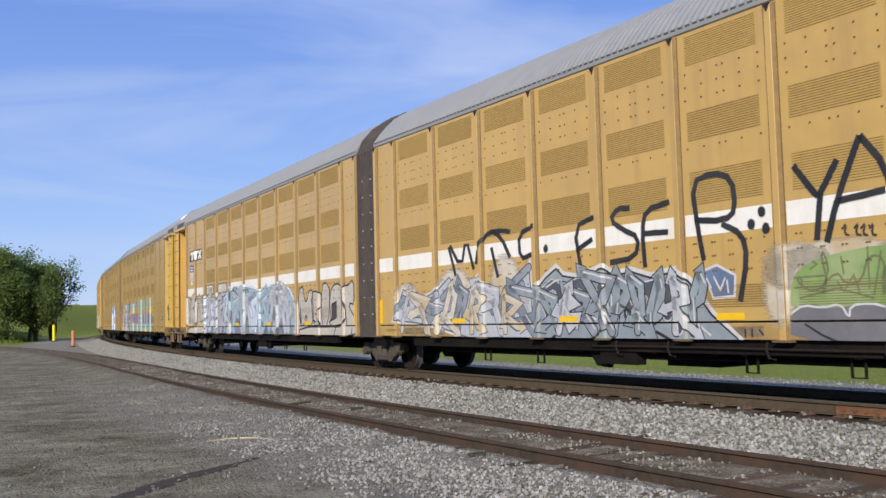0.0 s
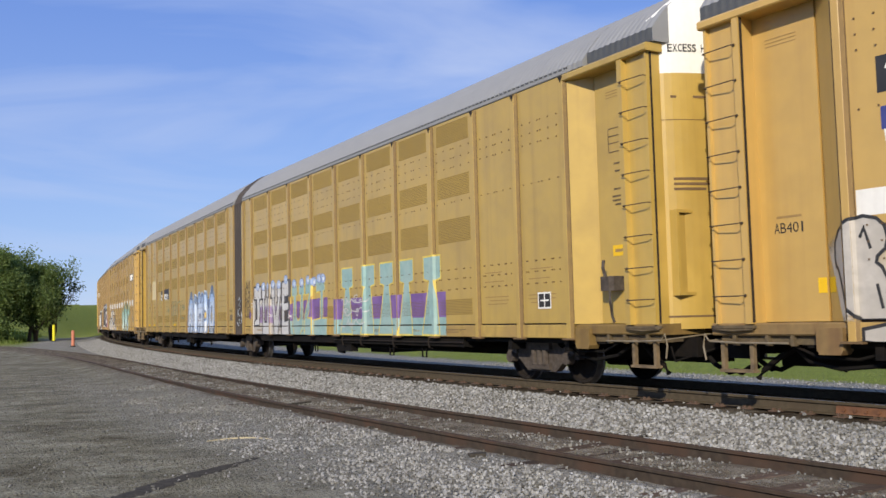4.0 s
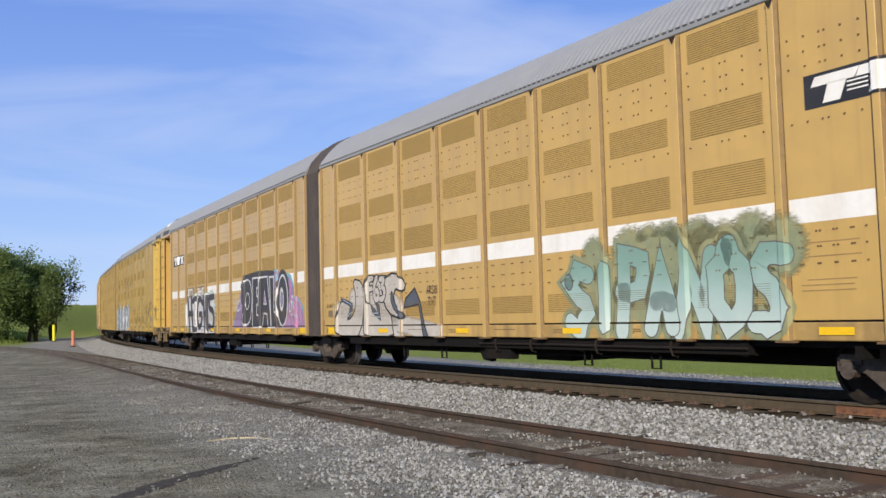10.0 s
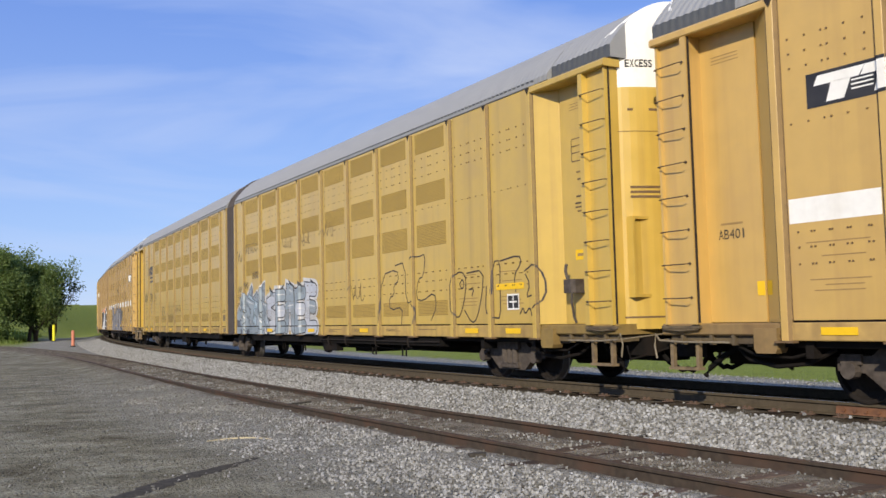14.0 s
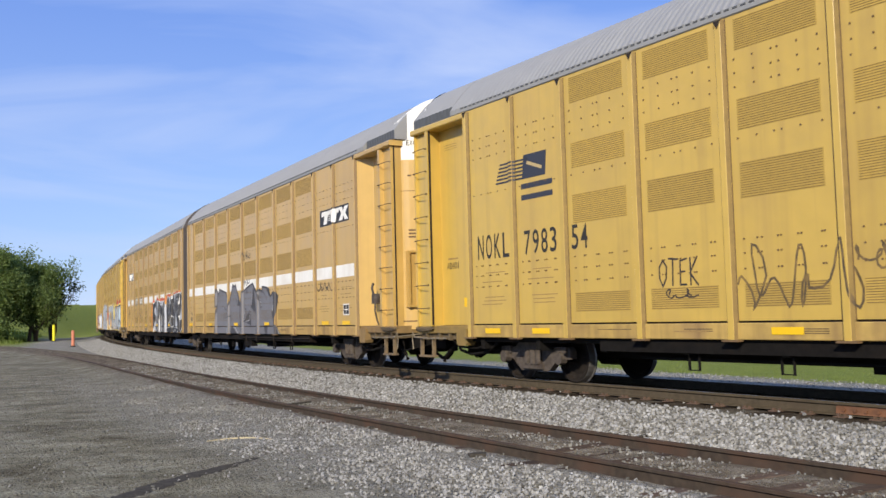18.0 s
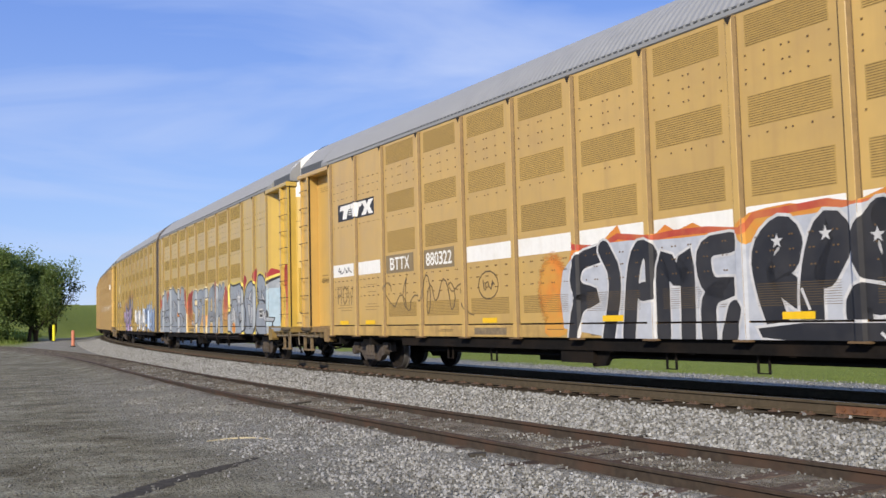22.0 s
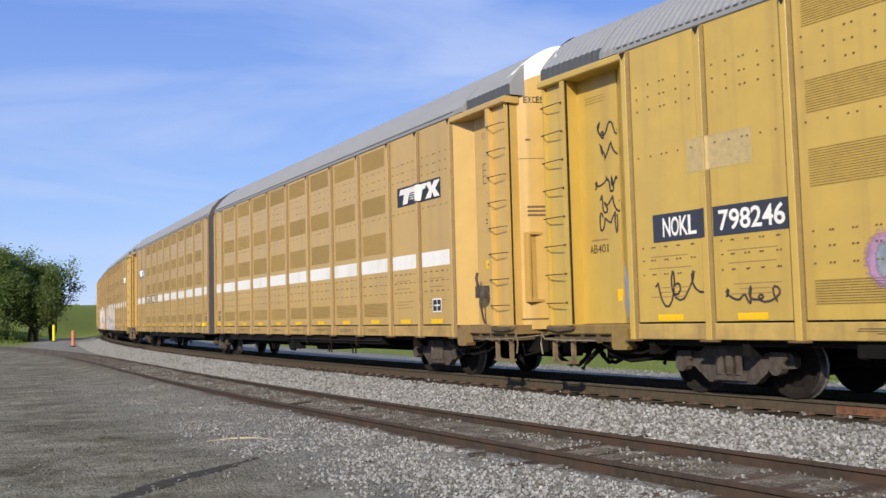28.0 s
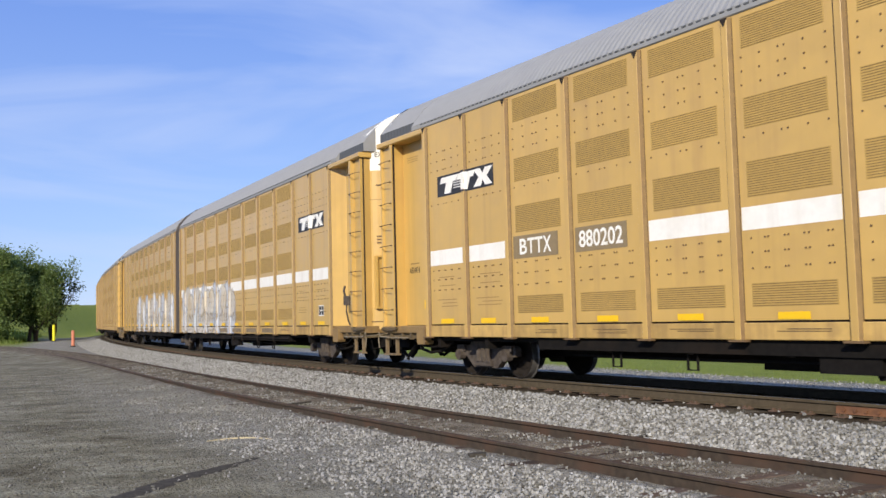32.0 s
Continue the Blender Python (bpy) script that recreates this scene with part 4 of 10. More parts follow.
def underframe_mesh():
    q = Mesh()
    q.box(1.2, 21.45, -0.28, 0.28, 0.42, 0.86)
    q.box(0.6, 20.2, -1.36, 1.36, 0.74, 0.86)
    q.box(2.2, 15.6, 1.30, 1.42, 0.62, 0.835)
    q.box(2.2, 15.6, -1.42, -1.30, 0.62, 0.835)
    for x in np.arange(2.7, 20, 1.83):
        q.box(x - 0.06, x + 0.06, -1.4, 1.4, 0.60, 0.8)
    for sgn in (1, -1):
        for x in (5.1, 6.9, 11.9, 13.6):
            q.tube([(x - 0.1, sgn * 1.3, 0.7), (x - 0.1, sgn * 1.3, 0.36), (x + 0.1, sgn * 1.3, 0.36), (x + 0.1, sgn * 1.3, 0.7)], 0.022)
        q.tube([(3.2, sgn * 1.25, 0.52), (14.8, sgn * 1.25, 0.52)], 0.017)
        q.box(8.7, 9.6, sgn * 1.28 - 0.1, sgn * 1.28 + 0.1, 0.40, 0.75)
        q.prism([(8.2, 0.75), (8.5, 0.36), (8.8, 0.33), (9.0, 0.75)], sgn * 1.2, sgn * 1.3, axis="y")
    q.box(9.8, 10.9, -0.9, 0.9, 0.38, 0.74)
    for sgn in (1, -1):
        q.tube([(18.9, sgn * 1.2, 0.72), (19.3, sgn * 1.25, 0.52), (19.8, sgn * 1.25, 0.47), (20.3, sgn * 1.2, 0.55), (20.6, sgn * 1.1, 0.74)], 0.03, 6)
        q.tube([(19.1, sgn * 1.3, 0.70), (19.5, sgn * 1.32, 0.60), (20.1, sgn * 1.3, 0.62), (20.5, sgn * 1.3, 0.78)], 0.022, 6)
        q.tube([(20.6, sgn * 0.9, 0.76), (20.9, sgn * 1.0, 0.60), (21.2, sgn * 1.0, 0.40), (21.3, sgn * 1.0, 0.28)], 0.045, 8)
    return q.done("underframe", [UNDER])


def brake_pipe_mesh():
    q = Mesh()
    q.tube([(8.6, 1.45, 0.70), (11.0, 1.45, 0.71), (13.5, 1.45, 0.70), (15.6, 1.45, 0.71)], 0.022, 6)
    for x in (9.2, 10.4, 12.3, 14.1):
        q.tube([(x, 1.44, 0.80), (x, 1.47, 0.70), (x + 0.03, 1.45, 0.58), (x + 0.12, 1.42, 0.56)], 0.02, 6)
    return q.done("brake_pipe", [WHEEL])


def step_mesh():
    q = Mesh()
    for x in (21.02, 21.52):
        q.box(x - 0.03, x + 0.03, 1.40, 1.47, 0.40, 0.83)
    q.box(20.98, 21.56, 1.36, 1.50, 0.39, 0.43)
    return q.done("stirrup_step", [STEPPAINT])


def coupler_mesh():
    q = Mesh()
    q.box(21.3, 21.75, -0.12, 0.12, 0.75, 0.98)
    q.prism([(21.70, -0.18), (21.95, -0.26), (22.18, -0.20), (22.18, 0.02), (22.02, 0.06), (22.10, 0.22), (21.90, 0.26), (21.70, 0.16)], 0.70, 1.0, axis="z")
    q.tube([(21.45, 1.35, 0.86), (21.55, 0.9, 0.80), (21.62, 0.3, 0.92), (21.8, 0.1, 1.0)], 0.018)
    q.tube([(21.4, -0.5, 0.80), (21.6, -0.52, 0.62), (21.8, -0.5, 0.42), (22.05, -0.46, 0.30), (22.16, -0.44, 0.33)], 0.04, 8)
    q.tube([(21.4, 0.5, 0.80), (21.6, 0.52, 0.62), (21.8, 0.5, 0.42), (22.05, 0.46, 0.30), (22.16, 0.44, 0.33)], 0.04, 8)
    q.tube([(21.7, -1.3, 0.72), (21.78, -1.3, 0.5), (21.74, -0.8, 0.58), (21.9, -0.3, 0.72)], 0.02, 6)
    q.box(21.2, 21.78, -0.75, 0.75, 0.62, 0.80)
    q.box(21.3, 21.9, -0.95, -0.85, 0.55, 0.85)
    q.box(21.3, 21.9, 0.85, 0.95, 0.55, 0.85)
    return q.done("coupler", [UNDER])


def side_frame_mesh():
    q = Mesh()
    top = [(-1.12, 0.60), (-1.05, 0.66), (-0.62, 0.64), (-0.42, 0.80), (0.42, 0.80), (0.62, 0.64), (1.05, 0.66), (1.12, 0.60)]
    low = [(1.12, 0.44), (0.72, 0.42), (0.44, 0.20), (-0.44, 0.20), (-0.72, 0.42), (-1.12, 0.44)]
    q.prism(top + low, -0.07, 0.07, axis="y")
    # spring nest and bearing caps standing proud
    q.box(-0.30, 0.30, 0.07, 0.13, 0.24, 0.34)
    for x in (-0.18, 0.0, 0.18):
        q.tube([(x, 0.10, 0.33), (x, 0.10, 0.60)], 0.065, 8)
    q.box(-0.34, 0.34, 0.06, 0.14, 0.60, 0.74)
    for x in (-0.89, 0.89):
        q.tube([(x, 0.05, 0.457), (x, 0.19, 0.457)], 0.115, 10)
        q.box(x - 0.15, x + 0.15, 0.06, 0.12, 0.53, 0.66)
    return q.done("side_frame", [CAST])


def wheel_mesh():
    q = Mesh()
    prof = [(0.02, 0.075), (0.09, 0.075), (0.11, 0.03), (0.30, -0.02), (0.385, 0.0), (0.40, 0.065), (0.452, 0.068), (0.457, 0.05), (0.462, -0.06), (0.487, -0.075),
            (0.487, -0.09), (0.40, -0.085), (0.38, -0.04), (0.12, -0.05), (0.1, -0.09), (0.02, -0.09)]
    n = 28
    for i in range(n):
        a0, a1 = math.tau * i / n, math.tau * (i + 1) / n
        for j in range(len(prof) - 1):
            (r0, y0), (r1, y1) = prof[j], prof[j + 1]
            q.quad([(r0 * math.cos(a0), y0, r0 * math.sin(a0)), (r0 * math.cos(a1), y0, r0 * math.sin(a1)),
                    (r1 * math.cos(a1), y1, r1 * math.sin(a1)), (r1 * math.cos(a0), y1, r1 * math.sin(a0))], 1 if 6 <= j <= 8 else 0)
    q.box(0.2, 0.34, 0.0, 0.03, -0.02, 0.02)
    return q.done("wheel", [WHEEL, TREAD])


def bolster_mesh():
    q = Mesh()
    q.prism([(-0.25, 0.36), (0.25, 0.36), (0.25, 0.66), (-0.25, 0.66)], -0.95, 0.95, axis="y")
    q.box(-0.62, -0.55, -0.9, 0.9, 0.40, 0.48)
    q.box(0.55, 0.62, -0.9, 0.9, 0.40, 0.48)
    return q.done("bolster", [UNDER])


def axle_mesh():
    q = Mesh()
    q.tube([(0, -0.95, 0), (0, 0.95, 0)], 0.085, 10)
    return q.done("axle", [UNDER])


BOGIES = []


def build_bogie(pos):
    """pos: how far ahead of the train's zero it rides."""
    e = tagged(new("bogie"), "dark cast-steel two-axle freight bogie on the rails", "bogie", "bogies of the train")
    for sgn, rz in ((1, 0.0), (-1, math.pi)):
        part("side_frame", shared("side_frame", side_frame_mesh), e, (0, sgn * 1.0, 0), rz)
    part("bolster", shared("bolster", bolster_mesh), e)
    sets = []
    for x in (-0.89, 0.89):
        ax = part("wheelset", shared("axle", axle_mesh), e, (x, 0, 0.457))
        part("wheel", shared("wheel", wheel_mesh), ax, (0, 0.75, 0))
        part("wheel", shared("wheel", wheel_mesh), ax, (0, -0.75, 0), math.pi)
        sets.append((ax, x))
    BOGIES.append((e, pos, sets))


UNITS = []


def build_unit(n, front, paint, label, stripe=True, top="deep"):
    """One of a car's two racks. n: the car; front: the leading rack. Its x runs from the bellows to the end door."""
    e = tagged(new("autorack_unit"), label, "railway car", "racks of the train")
    near = -1 if front else 1
    rz = math.pi if near < 0 else 0.0
    for a, b in BAYS:
        c, w = (a + b) / 2, round(b - a - 0.02, 3)
        part("panel", shared(("panel", w, paint), lambda: panel_mesh(w, paint)), e, (c, near * FACE, 0), rz)
        part("sill", shared(("sill", w, paint), lambda: sill_mesh(w, paint)), e, (c, near * FACE, 0), rz)
        if 1.5 < a < 16:
            for z0, z1 in VENT_ROWS:
                h = round(z1 - z0, 3)
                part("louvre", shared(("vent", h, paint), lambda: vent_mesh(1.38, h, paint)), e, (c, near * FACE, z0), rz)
    for x in POSTS + [0.59]:
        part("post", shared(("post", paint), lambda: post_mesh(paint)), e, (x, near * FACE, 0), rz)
    part("bolts", shared("bolts", bolts_mesh), e, (0, near * FACE, 0) if near > 0 else (0, -FACE - 0.013, 0), kind="stuff")
    part("inner_wall", shared(("core", paint), lambda: core_mesh(paint)), e)
    part("far_wall", shared(("farwall", paint, near), lambda: far_wall_mesh(paint, -near)), e)
    part("roof", shared("roof", lambda: roof_mesh(0.52, 20.05, 1.5)), e)
    part("end_roof", shared("endroof", lambda: roof_mesh(20.05, 21.7, 1.42, True)), e)
    part("eave", shared(("eave", near), lambda: mirrored(eave_mesh(), near)), e, (0, near * 1.47, 0))
    for sgn in (1, -1):
        for nm, me in shared(("endbay", paint, sgn), lambda: [(k, mirrored(m_, sgn)) for k, m_ in end_parts(paint)]):
            if nm != "door_lock" or (front and sgn == near and n != -3):
                part(nm, me, e)
        for i in range(8):
            part("rung", shared(("rung", sgn), lambda: mirrored(rung_mesh(), sgn)), e, (0, 0, 1.45 + 0.5 * i))
        part("stirrup_step", shared(("step", sgn), lambda: mirrored(step_mesh(), sgn)), e)
    part("end_door", shared(("door", paint, top), lambda: door_mesh(paint, top)), e, label="curved end door with a white top" if top == "deep" else "curved tan end door with a white rim")
    for y in (-0.95, 0.95):
        part("door_pocket", shared(("pocket", paint), lambda: door_pocket_mesh(paint)), e, (21.535 + 0.42 * math.cos(y / 1.28 * math.pi / 2) ** 0.6, y, 0))
    part("door_seam", shared("doorseam", door_seam_mesh), e)
    if front:
        part("door_lettering", shared("doortext", door_text_mesh), e, label="black warning lettering round the door", kind="stuff")
    part("underframe", shared("under", underframe_mesh), e, label="black steel underframe")
    part("coupler", shared("coupler", coupler_mesh), e)
    if front:
        part("brake_pipe", shared("pipe", lambda: mirrored(brake_pipe_mesh(), -1)), e, label="thin grey brake pipe under the side sill")
    if front:
        part("bellows", shared("bellows", bellows_mesh), e, label="dark grey ribbed rubber bellows")
    if stripe:
        for a, b in BAYS:
            if not front and 12 < a < 15:
                continue      # the car's number stands here
            w = round(b - a - 0.24, 3)
            part("white_band", shared(("band", w), lambda: band_mesh(w, 0.325)), e, ((a + b) / 2, near * FACE, 2.365), rz)
    UNITS.append((e, n, front))
    return e


def band_mesh(w, h, mat=None, d=0.002):
    q = Mesh()
    q.box(-w / 2, w / 2, 0.0, d, 0, h)
    return q.done("band", [mat or WHITE])


def far_wall_mesh(paint, sgn):
    q = Mesh()
    for a, b in BAYS:
        q.box(a + 0.01, b - 0.01, sgn * FACE - 0.03, sgn * FACE, SILL0, EAVE)
    for x in POSTS + [0.59]:
        q.box(x - 0.07, x + 0.07, sgn * 1.5 - 0.05, sgn * 1.5 + 0.05, SILL0, EAVE)
    return q.done("far_wall", [PAINT[paint]])


def mirrored(me, sgn):
    if sgn < 0:
        me = me.copy()
        me.transform(Matrix.Diagonal((1, -1, 1, 1)))
        me.flip_normals()
    return me


CARS = {                                # per car: paint and banding of the front and rear racks
    2: ("tan", True, "tan", True), 1: ("ochre", False, "ochre", False), 0: ("tan", True, "tan", True), -1: ("yellow", False, "yellow", False),
    -2: ("tan", True, "tan", True), -3: ("yellow", False, "yellow", False), -4: ("tan", True, "tan", True), -5: ("tan", True, "tan", False),
    -6: ("tan", False, "tan", False), -7: ("yellow", False, "yellow", False)}
PAINT_WORDS = {"tan": "tan-yellow", "yellow": "bright yellow", "ochre": "dull ochre-yellow"}
RACK = {}
for n, (pf, sf, pr, sr) in CARS.items():
    for front, paint, stripe in ((True, pf, sf), (False, pr, sr)):
        top = "plain" if n == -4 else "deep"
        RACK[n, front] = build_unit(n, front, paint, f"{PAINT_WORDS[paint]} steel railway autorack with grey roof and louvred side panels", stripe, top)
    d = n * CAR + BELLOWS0
    for q in (d, d + PIVOT, d - PIVOT):
        build_bogie(q)

# ------------------------------------------------------------------ lettering and spray paint on the racks
def spray(name, base, second=None, amount=0.6, scale=1.6):
    st = (*second, amount) if second else None
    return material(name, base, 0.55, vary=0.12, grain=7, stain=st, stain_scale=scale, stain_at=(0.42, 0.62))


INK = {
    "black": spray("spray_black", (0.02, 0.02, 0.022), (0.06, 0.055, 0.05), 0.4), "white": spray("spray_white", (0.60, 0.59, 0.56), (0.48, 0.475, 0.45), 0.5),
    "thin": spray("faded_marker", (0.10, 0.07, 0.035), (0.3, 0.19, 0.06), 0.6, 6), "ink": spray("marker_ink", (0.035, 0.03, 0.03), (0.12, 0.08, 0.04), 0.5, 6),
    "pale": spray("spray_pale_blue", (0.48, 0.55, 0.62), (0.16, 0.24, 0.36), 0.75, 1.2), "steel": spray("spray_blue_grey", (0.28, 0.31, 0.34), (0.13, 0.16, 0.2), 0.6),
    "beige": spray("spray_beige", (0.55, 0.50, 0.40), (0.36, 0.33, 0.28), 0.6), "teal": spray("spray_teal", (0.26, 0.42, 0.42), (0.42, 0.50, 0.48), 0.7, 1.4),
    "purple": spray("spray_purple", (0.17, 0.09, 0.26), (0.26, 0.15, 0.36), 0.6), "lilac": spray("spray_lilac", (0.36, 0.31, 0.50), (0.20, 0.15, 0.32), 0.7, 1.3),
    "sky": spray("spray_sky_blue", (0.38, 0.50, 0.68), (0.62, 0.68, 0.74), 0.7), "navy": spray("spray_slate_blue", (0.12, 0.17, 0.27), (0.2, 0.26, 0.36), 0.5),
    "mint": spray("spray_mint", (0.30, 0.46, 0.34), (0.46, 0.60, 0.48), 0.7), "moss": spray("spray_moss", (0.15, 0.17, 0.08), (0.24, 0.2, 0.08), 0.6),
    "green": spray("spray_green", (0.22, 0.33, 0.10), (0.34, 0.42, 0.2), 0.7), "grey": spray("spray_grey", (0.16, 0.16, 0.165), (0.11, 0.11, 0.115), 0.6),
    "silver": spray("spray_silver_grey", (0.39, 0.42, 0.44), (0.30, 0.33, 0.35), 0.6), "red": spray("spray_red", (0.45, 0.06, 0.035), (0.6, 0.2, 0.06), 0.7),
    "orange": spray("spray_orange", (0.68, 0.22, 0.03), (0.6, 0.34, 0.06), 0.7), "cream": spray("spray_cream", (0.66, 0.56, 0.34), (0.5, 0.4, 0.22), 0.5),
    "pink": spray("spray_mauve", (0.42, 0.24, 0.36), (0.24, 0.2, 0.34), 0.7), "haze": spray("spray_white_haze", (0.58, 0.53, 0.43), (0.5, 0.38, 0.2), 0.8, 1.1),
    "frost": spray("spray_frosty_white", (0.66, 0.71, 0.76), (0.42, 0.53, 0.70), 0.8, 2.2), "soot": spray("spray_thin_black", (0.055, 0.045, 0.035), (0.11, 0.08, 0.045), 0.6, 5), "sage": spray("spray_sage", (0.24, 0.27, 0.15), (0.36, 0.32, 0.14), 0.6), "frostmint": spray("spray_frost_mint", (0.42, 0.58, 0.46), (0.3, 0.46, 0.34), 0.6), "bare": PAINT["yellow"], "faded_teal": spray("spray_faded_teal", (0.19, 0.25, 0.19), (0.34, 0.29, 0.11), 0.7, 3), "plate": GREYSIGN, "mark": WHITE, "navyplate": material("dark_blue_patch", (0.035, 0.04, 0.055), 0.6), "stencil": material("stencil_black", (0.03, 0.028, 0.025), 0.7),
    "fade": material("faded_stencil", (0.33, 0.21, 0.075), 0.7), "patch": material("cream_patch", (0.66, 0.55, 0.30), 0.6), "reflect": REFLECT,
    "shield": material("shield_blue", (0.05, 0.06, 0.22), 0.5), "stripe": material("shield_red", (0.45, 0.06, 0.05), 0.5), "placard": material("worn_brown_placard", (0.20, 0.15, 0.085), 0.7, vary=0.3, stain=(0.33, 0.24, 0.11, 0.6), stain_scale=8), "ghost": material("faded_patch", (0.48, 0.36, 0.16), 0.6)}



def ink_material(key):
    """An ink; with ~ at its end it is overspray, speckled where it thins out."""
    if key not in INK:
        m = INK[key[:-1]].copy()
        n, l = m.node_tree.nodes, m.node_tree.links
        c, t, k = n.new("ShaderNodeAttribute"), n.new("ShaderNodeTexNoise"), n.new("ShaderNodeMapRange")
        c.attribute_name = "cover"
        t.inputs["Scale"].default_value, t.inputs["Detail"].default_value = 55.0, 4.0
        add = n.new("ShaderNodeMath")
        l.new(c.outputs["Fac"], add.inputs[0])
        l.new(t.outputs["Fac"], add.inputs[1])
        l.new(add.outputs[0], k.inputs["Value"])
        for name, v in zip(("From Min", "From Max"), (0.55, 1.15)):
            k.inputs[name].default_value = v
        l.new(k.outputs[0], n["Principled BSDF"].inputs["Alpha"])
        INK[key] = m
    return INK[key]


def fading(name, stops):
    """Spray that runs from one colour to another with height, in metres over the rail."""
    m = material(name, (0.5, 0.5, 0.5), 0.55, vary=0.1, grain=7)
    n, l = m.node_tree.nodes, m.node_tree.links
    tc, sep, rg, r = n.new("ShaderNodeTexCoord"), n.new("ShaderNodeSeparateXYZ"), n.new("ShaderNodeMapRange"), n.new("ShaderNodeValToRGB")
    t = n.new("ShaderNodeTexNoise")
    t.inputs["Scale"].default_value = 2.5
    add = n.new("ShaderNodeMath")
    add.operation = "MULTIPLY_ADD"
    add.inputs[1].default_value = 0.5
    l.new(tc.outputs["Object"], sep.inputs[0])
    l.new(tc.outputs["Object"], t.inputs["Vector"])
    l.new(t.outputs["Fac"], add.inputs[0])
    l.new(sep.outputs["Z"], add.inputs[2])
    rg.inputs["From Min"].default_value, rg.inputs["From Max"].default_value = 1.0, 3.2
    l.new(add.outputs[0], rg.inputs["Value"])
    e = r.color_ramp.elements
    while len(e) < len(stops):
        e.new(0.5)
    for el, (z, c) in zip(e, stops):
        el.position, el.color = (z + 0.25 - 1.0) / 2.2, (*c, 1)
    l.new(rg.outputs[0], r.inputs[0])
    l.new(r.outputs[0], n["Principled BSDF"].inputs["Base Color"])
    return m


INK["flame"] = fading("spray_flame", ((0.95, (0.62, 0.40, 0.10)), (1.5, (0.66, 0.30, 0.11)), (2.0, (0.50, 0.12, 0.06)), (2.6, (0.33, 0.033, 0.03))))
INK["seafoam"] = fading("spray_seafoam", ((1.0, (0.50, 0.60, 0.54)), (1.5, (0.36, 0.50, 0.44)), (2.0, (0.22, 0.36, 0.29)), (2.5, (0.19, 0.31, 0.25))))
INK["bullet"] = fading("spray_white_to_blue", ((1.0, (0.62, 0.66, 0.70)), (1.6, (0.66, 0.70, 0.74)), (2.1, (0.42, 0.55, 0.74)), (2.6, (0.20, 0.33, 0.55))))
for k_, a_, b_ in (("slate", (0.28, 0.325, 0.345), (0.21, 0.25, 0.27)), ("chrome", (0.30, 0.325, 0.345), (0.235, 0.26, 0.28)), ("deep", (0.075, 0.085, 0.105), (0.11, 0.12, 0.14)), ("coal", (0.055, 0.052, 0.056), (0.035, 0.034, 0.036)),
                   ("ash", (0.175, 0.172, 0.18), (0.145, 0.143, 0.15)), ("ice", (0.33, 0.44, 0.50), (0.38, 0.46, 0.50)), ("bone", (0.52, 0.48, 0.41), (0.44, 0.40, 0.33)), ("aqua", (0.27, 0.42, 0.385), (0.36, 0.47, 0.42)),
                   ("violet", (0.33, 0.24, 0.36), (0.26, 0.18, 0.30)), ("rose", (0.52, 0.20, 0.36), (0.44, 0.19, 0.38)), ("lemon", (0.72, 0.58, 0.12), (0.62, 0.45, 0.1)), ("wine", (0.28, 0.05, 0.05), (0.35, 0.1, 0.06)), ("cyan", (0.16, 0.40, 0.47), (0.22, 0.36, 0.46)),
                   ("cloud", (0.30, 0.40, 0.62), (0.48, 0.56, 0.70)), ("mauve", (0.27, 0.20, 0.34), (0.34, 0.22, 0.36)), ("rust", (0.42, 0.22, 0.08), (0.40, 0.25, 0.09)), ("dusk", (0.10, 0.095, 0.085), (0.16, 0.14, 0.11)), ("powder", (0.44, 0.46, 0.49), (0.52, 0.53, 0.53))):
    INK[k_] = spray("spray_" + k_, a_, b_, 0.6, 1.8)
# strips of the wall that take paint: from u to u, with the depth at either end, and the heights it covers
STRIPS = [(a + 0.086, b - 0.086, FACE, FACE, 1.10, EAVE) for a, b in BAYS] + [(a, b, FACE + 0.0065, FACE + 0.0065, SILL0, SILL1) for a, b in BAYS]
STRIPS += [(x - 0.05, x + 0.05, HALF, HALF, SILL0, EAVE - 0.16) for x in POSTS]
STRIPS += [(x - 0.086, x - 0.05, FACE, HALF, SILL0, EAVE - 0.16) for x in POSTS] + [(x + 0.05, x + 0.086, HALF, FACE, SILL0, EAVE - 0.16) for x in POSTS]
STRIPS += [(19.54, 19.93, FACE, 1.211, 1.08, 5.3), (19.97, 20.93, 1.211, 1.211, 1.08, 5.1), (20.95, 21.05, 1.536, 1.536, 1.08, 5.3), (21.06, 21.55, 1.431, 1.431, 1.08, 5.3), (19.54, 21.68, 1.462, 1.462, 0.93, 1.04)]


def cut(poly, axis, limit, keep_above):
    out = []
    for (a, b) in zip(poly, poly[1:] + poly[:1]):
        ina, inb = ((q[axis] >= limit) == keep_above for q in (a, b))
        if ina:
            out.append(a)
        if ina != inb:
            k = (limit - a[axis]) / (b[axis] - a[axis])
            out.append(tuple(p + k * (q - p) for p, q in zip(a, b)))
    return out


def rounded(pts, times, closed=True):
    """Corners cut off again and again until the line is smooth."""
    for _ in range(times):
        pairs = list(zip(pts, pts[1:] + pts[:1] if closed else pts[1:]))
        soft = [q for (a, b), (c, d) in pairs for q in ((0.75 * a + 0.25 * c, 0.75 * b + 0.25 * d), (0.25 * a + 0.75 * c, 0.25 * b + 0.75 * d))]
        pts = soft if closed else [pts[0]] + soft + [pts[-1]]
    return pts


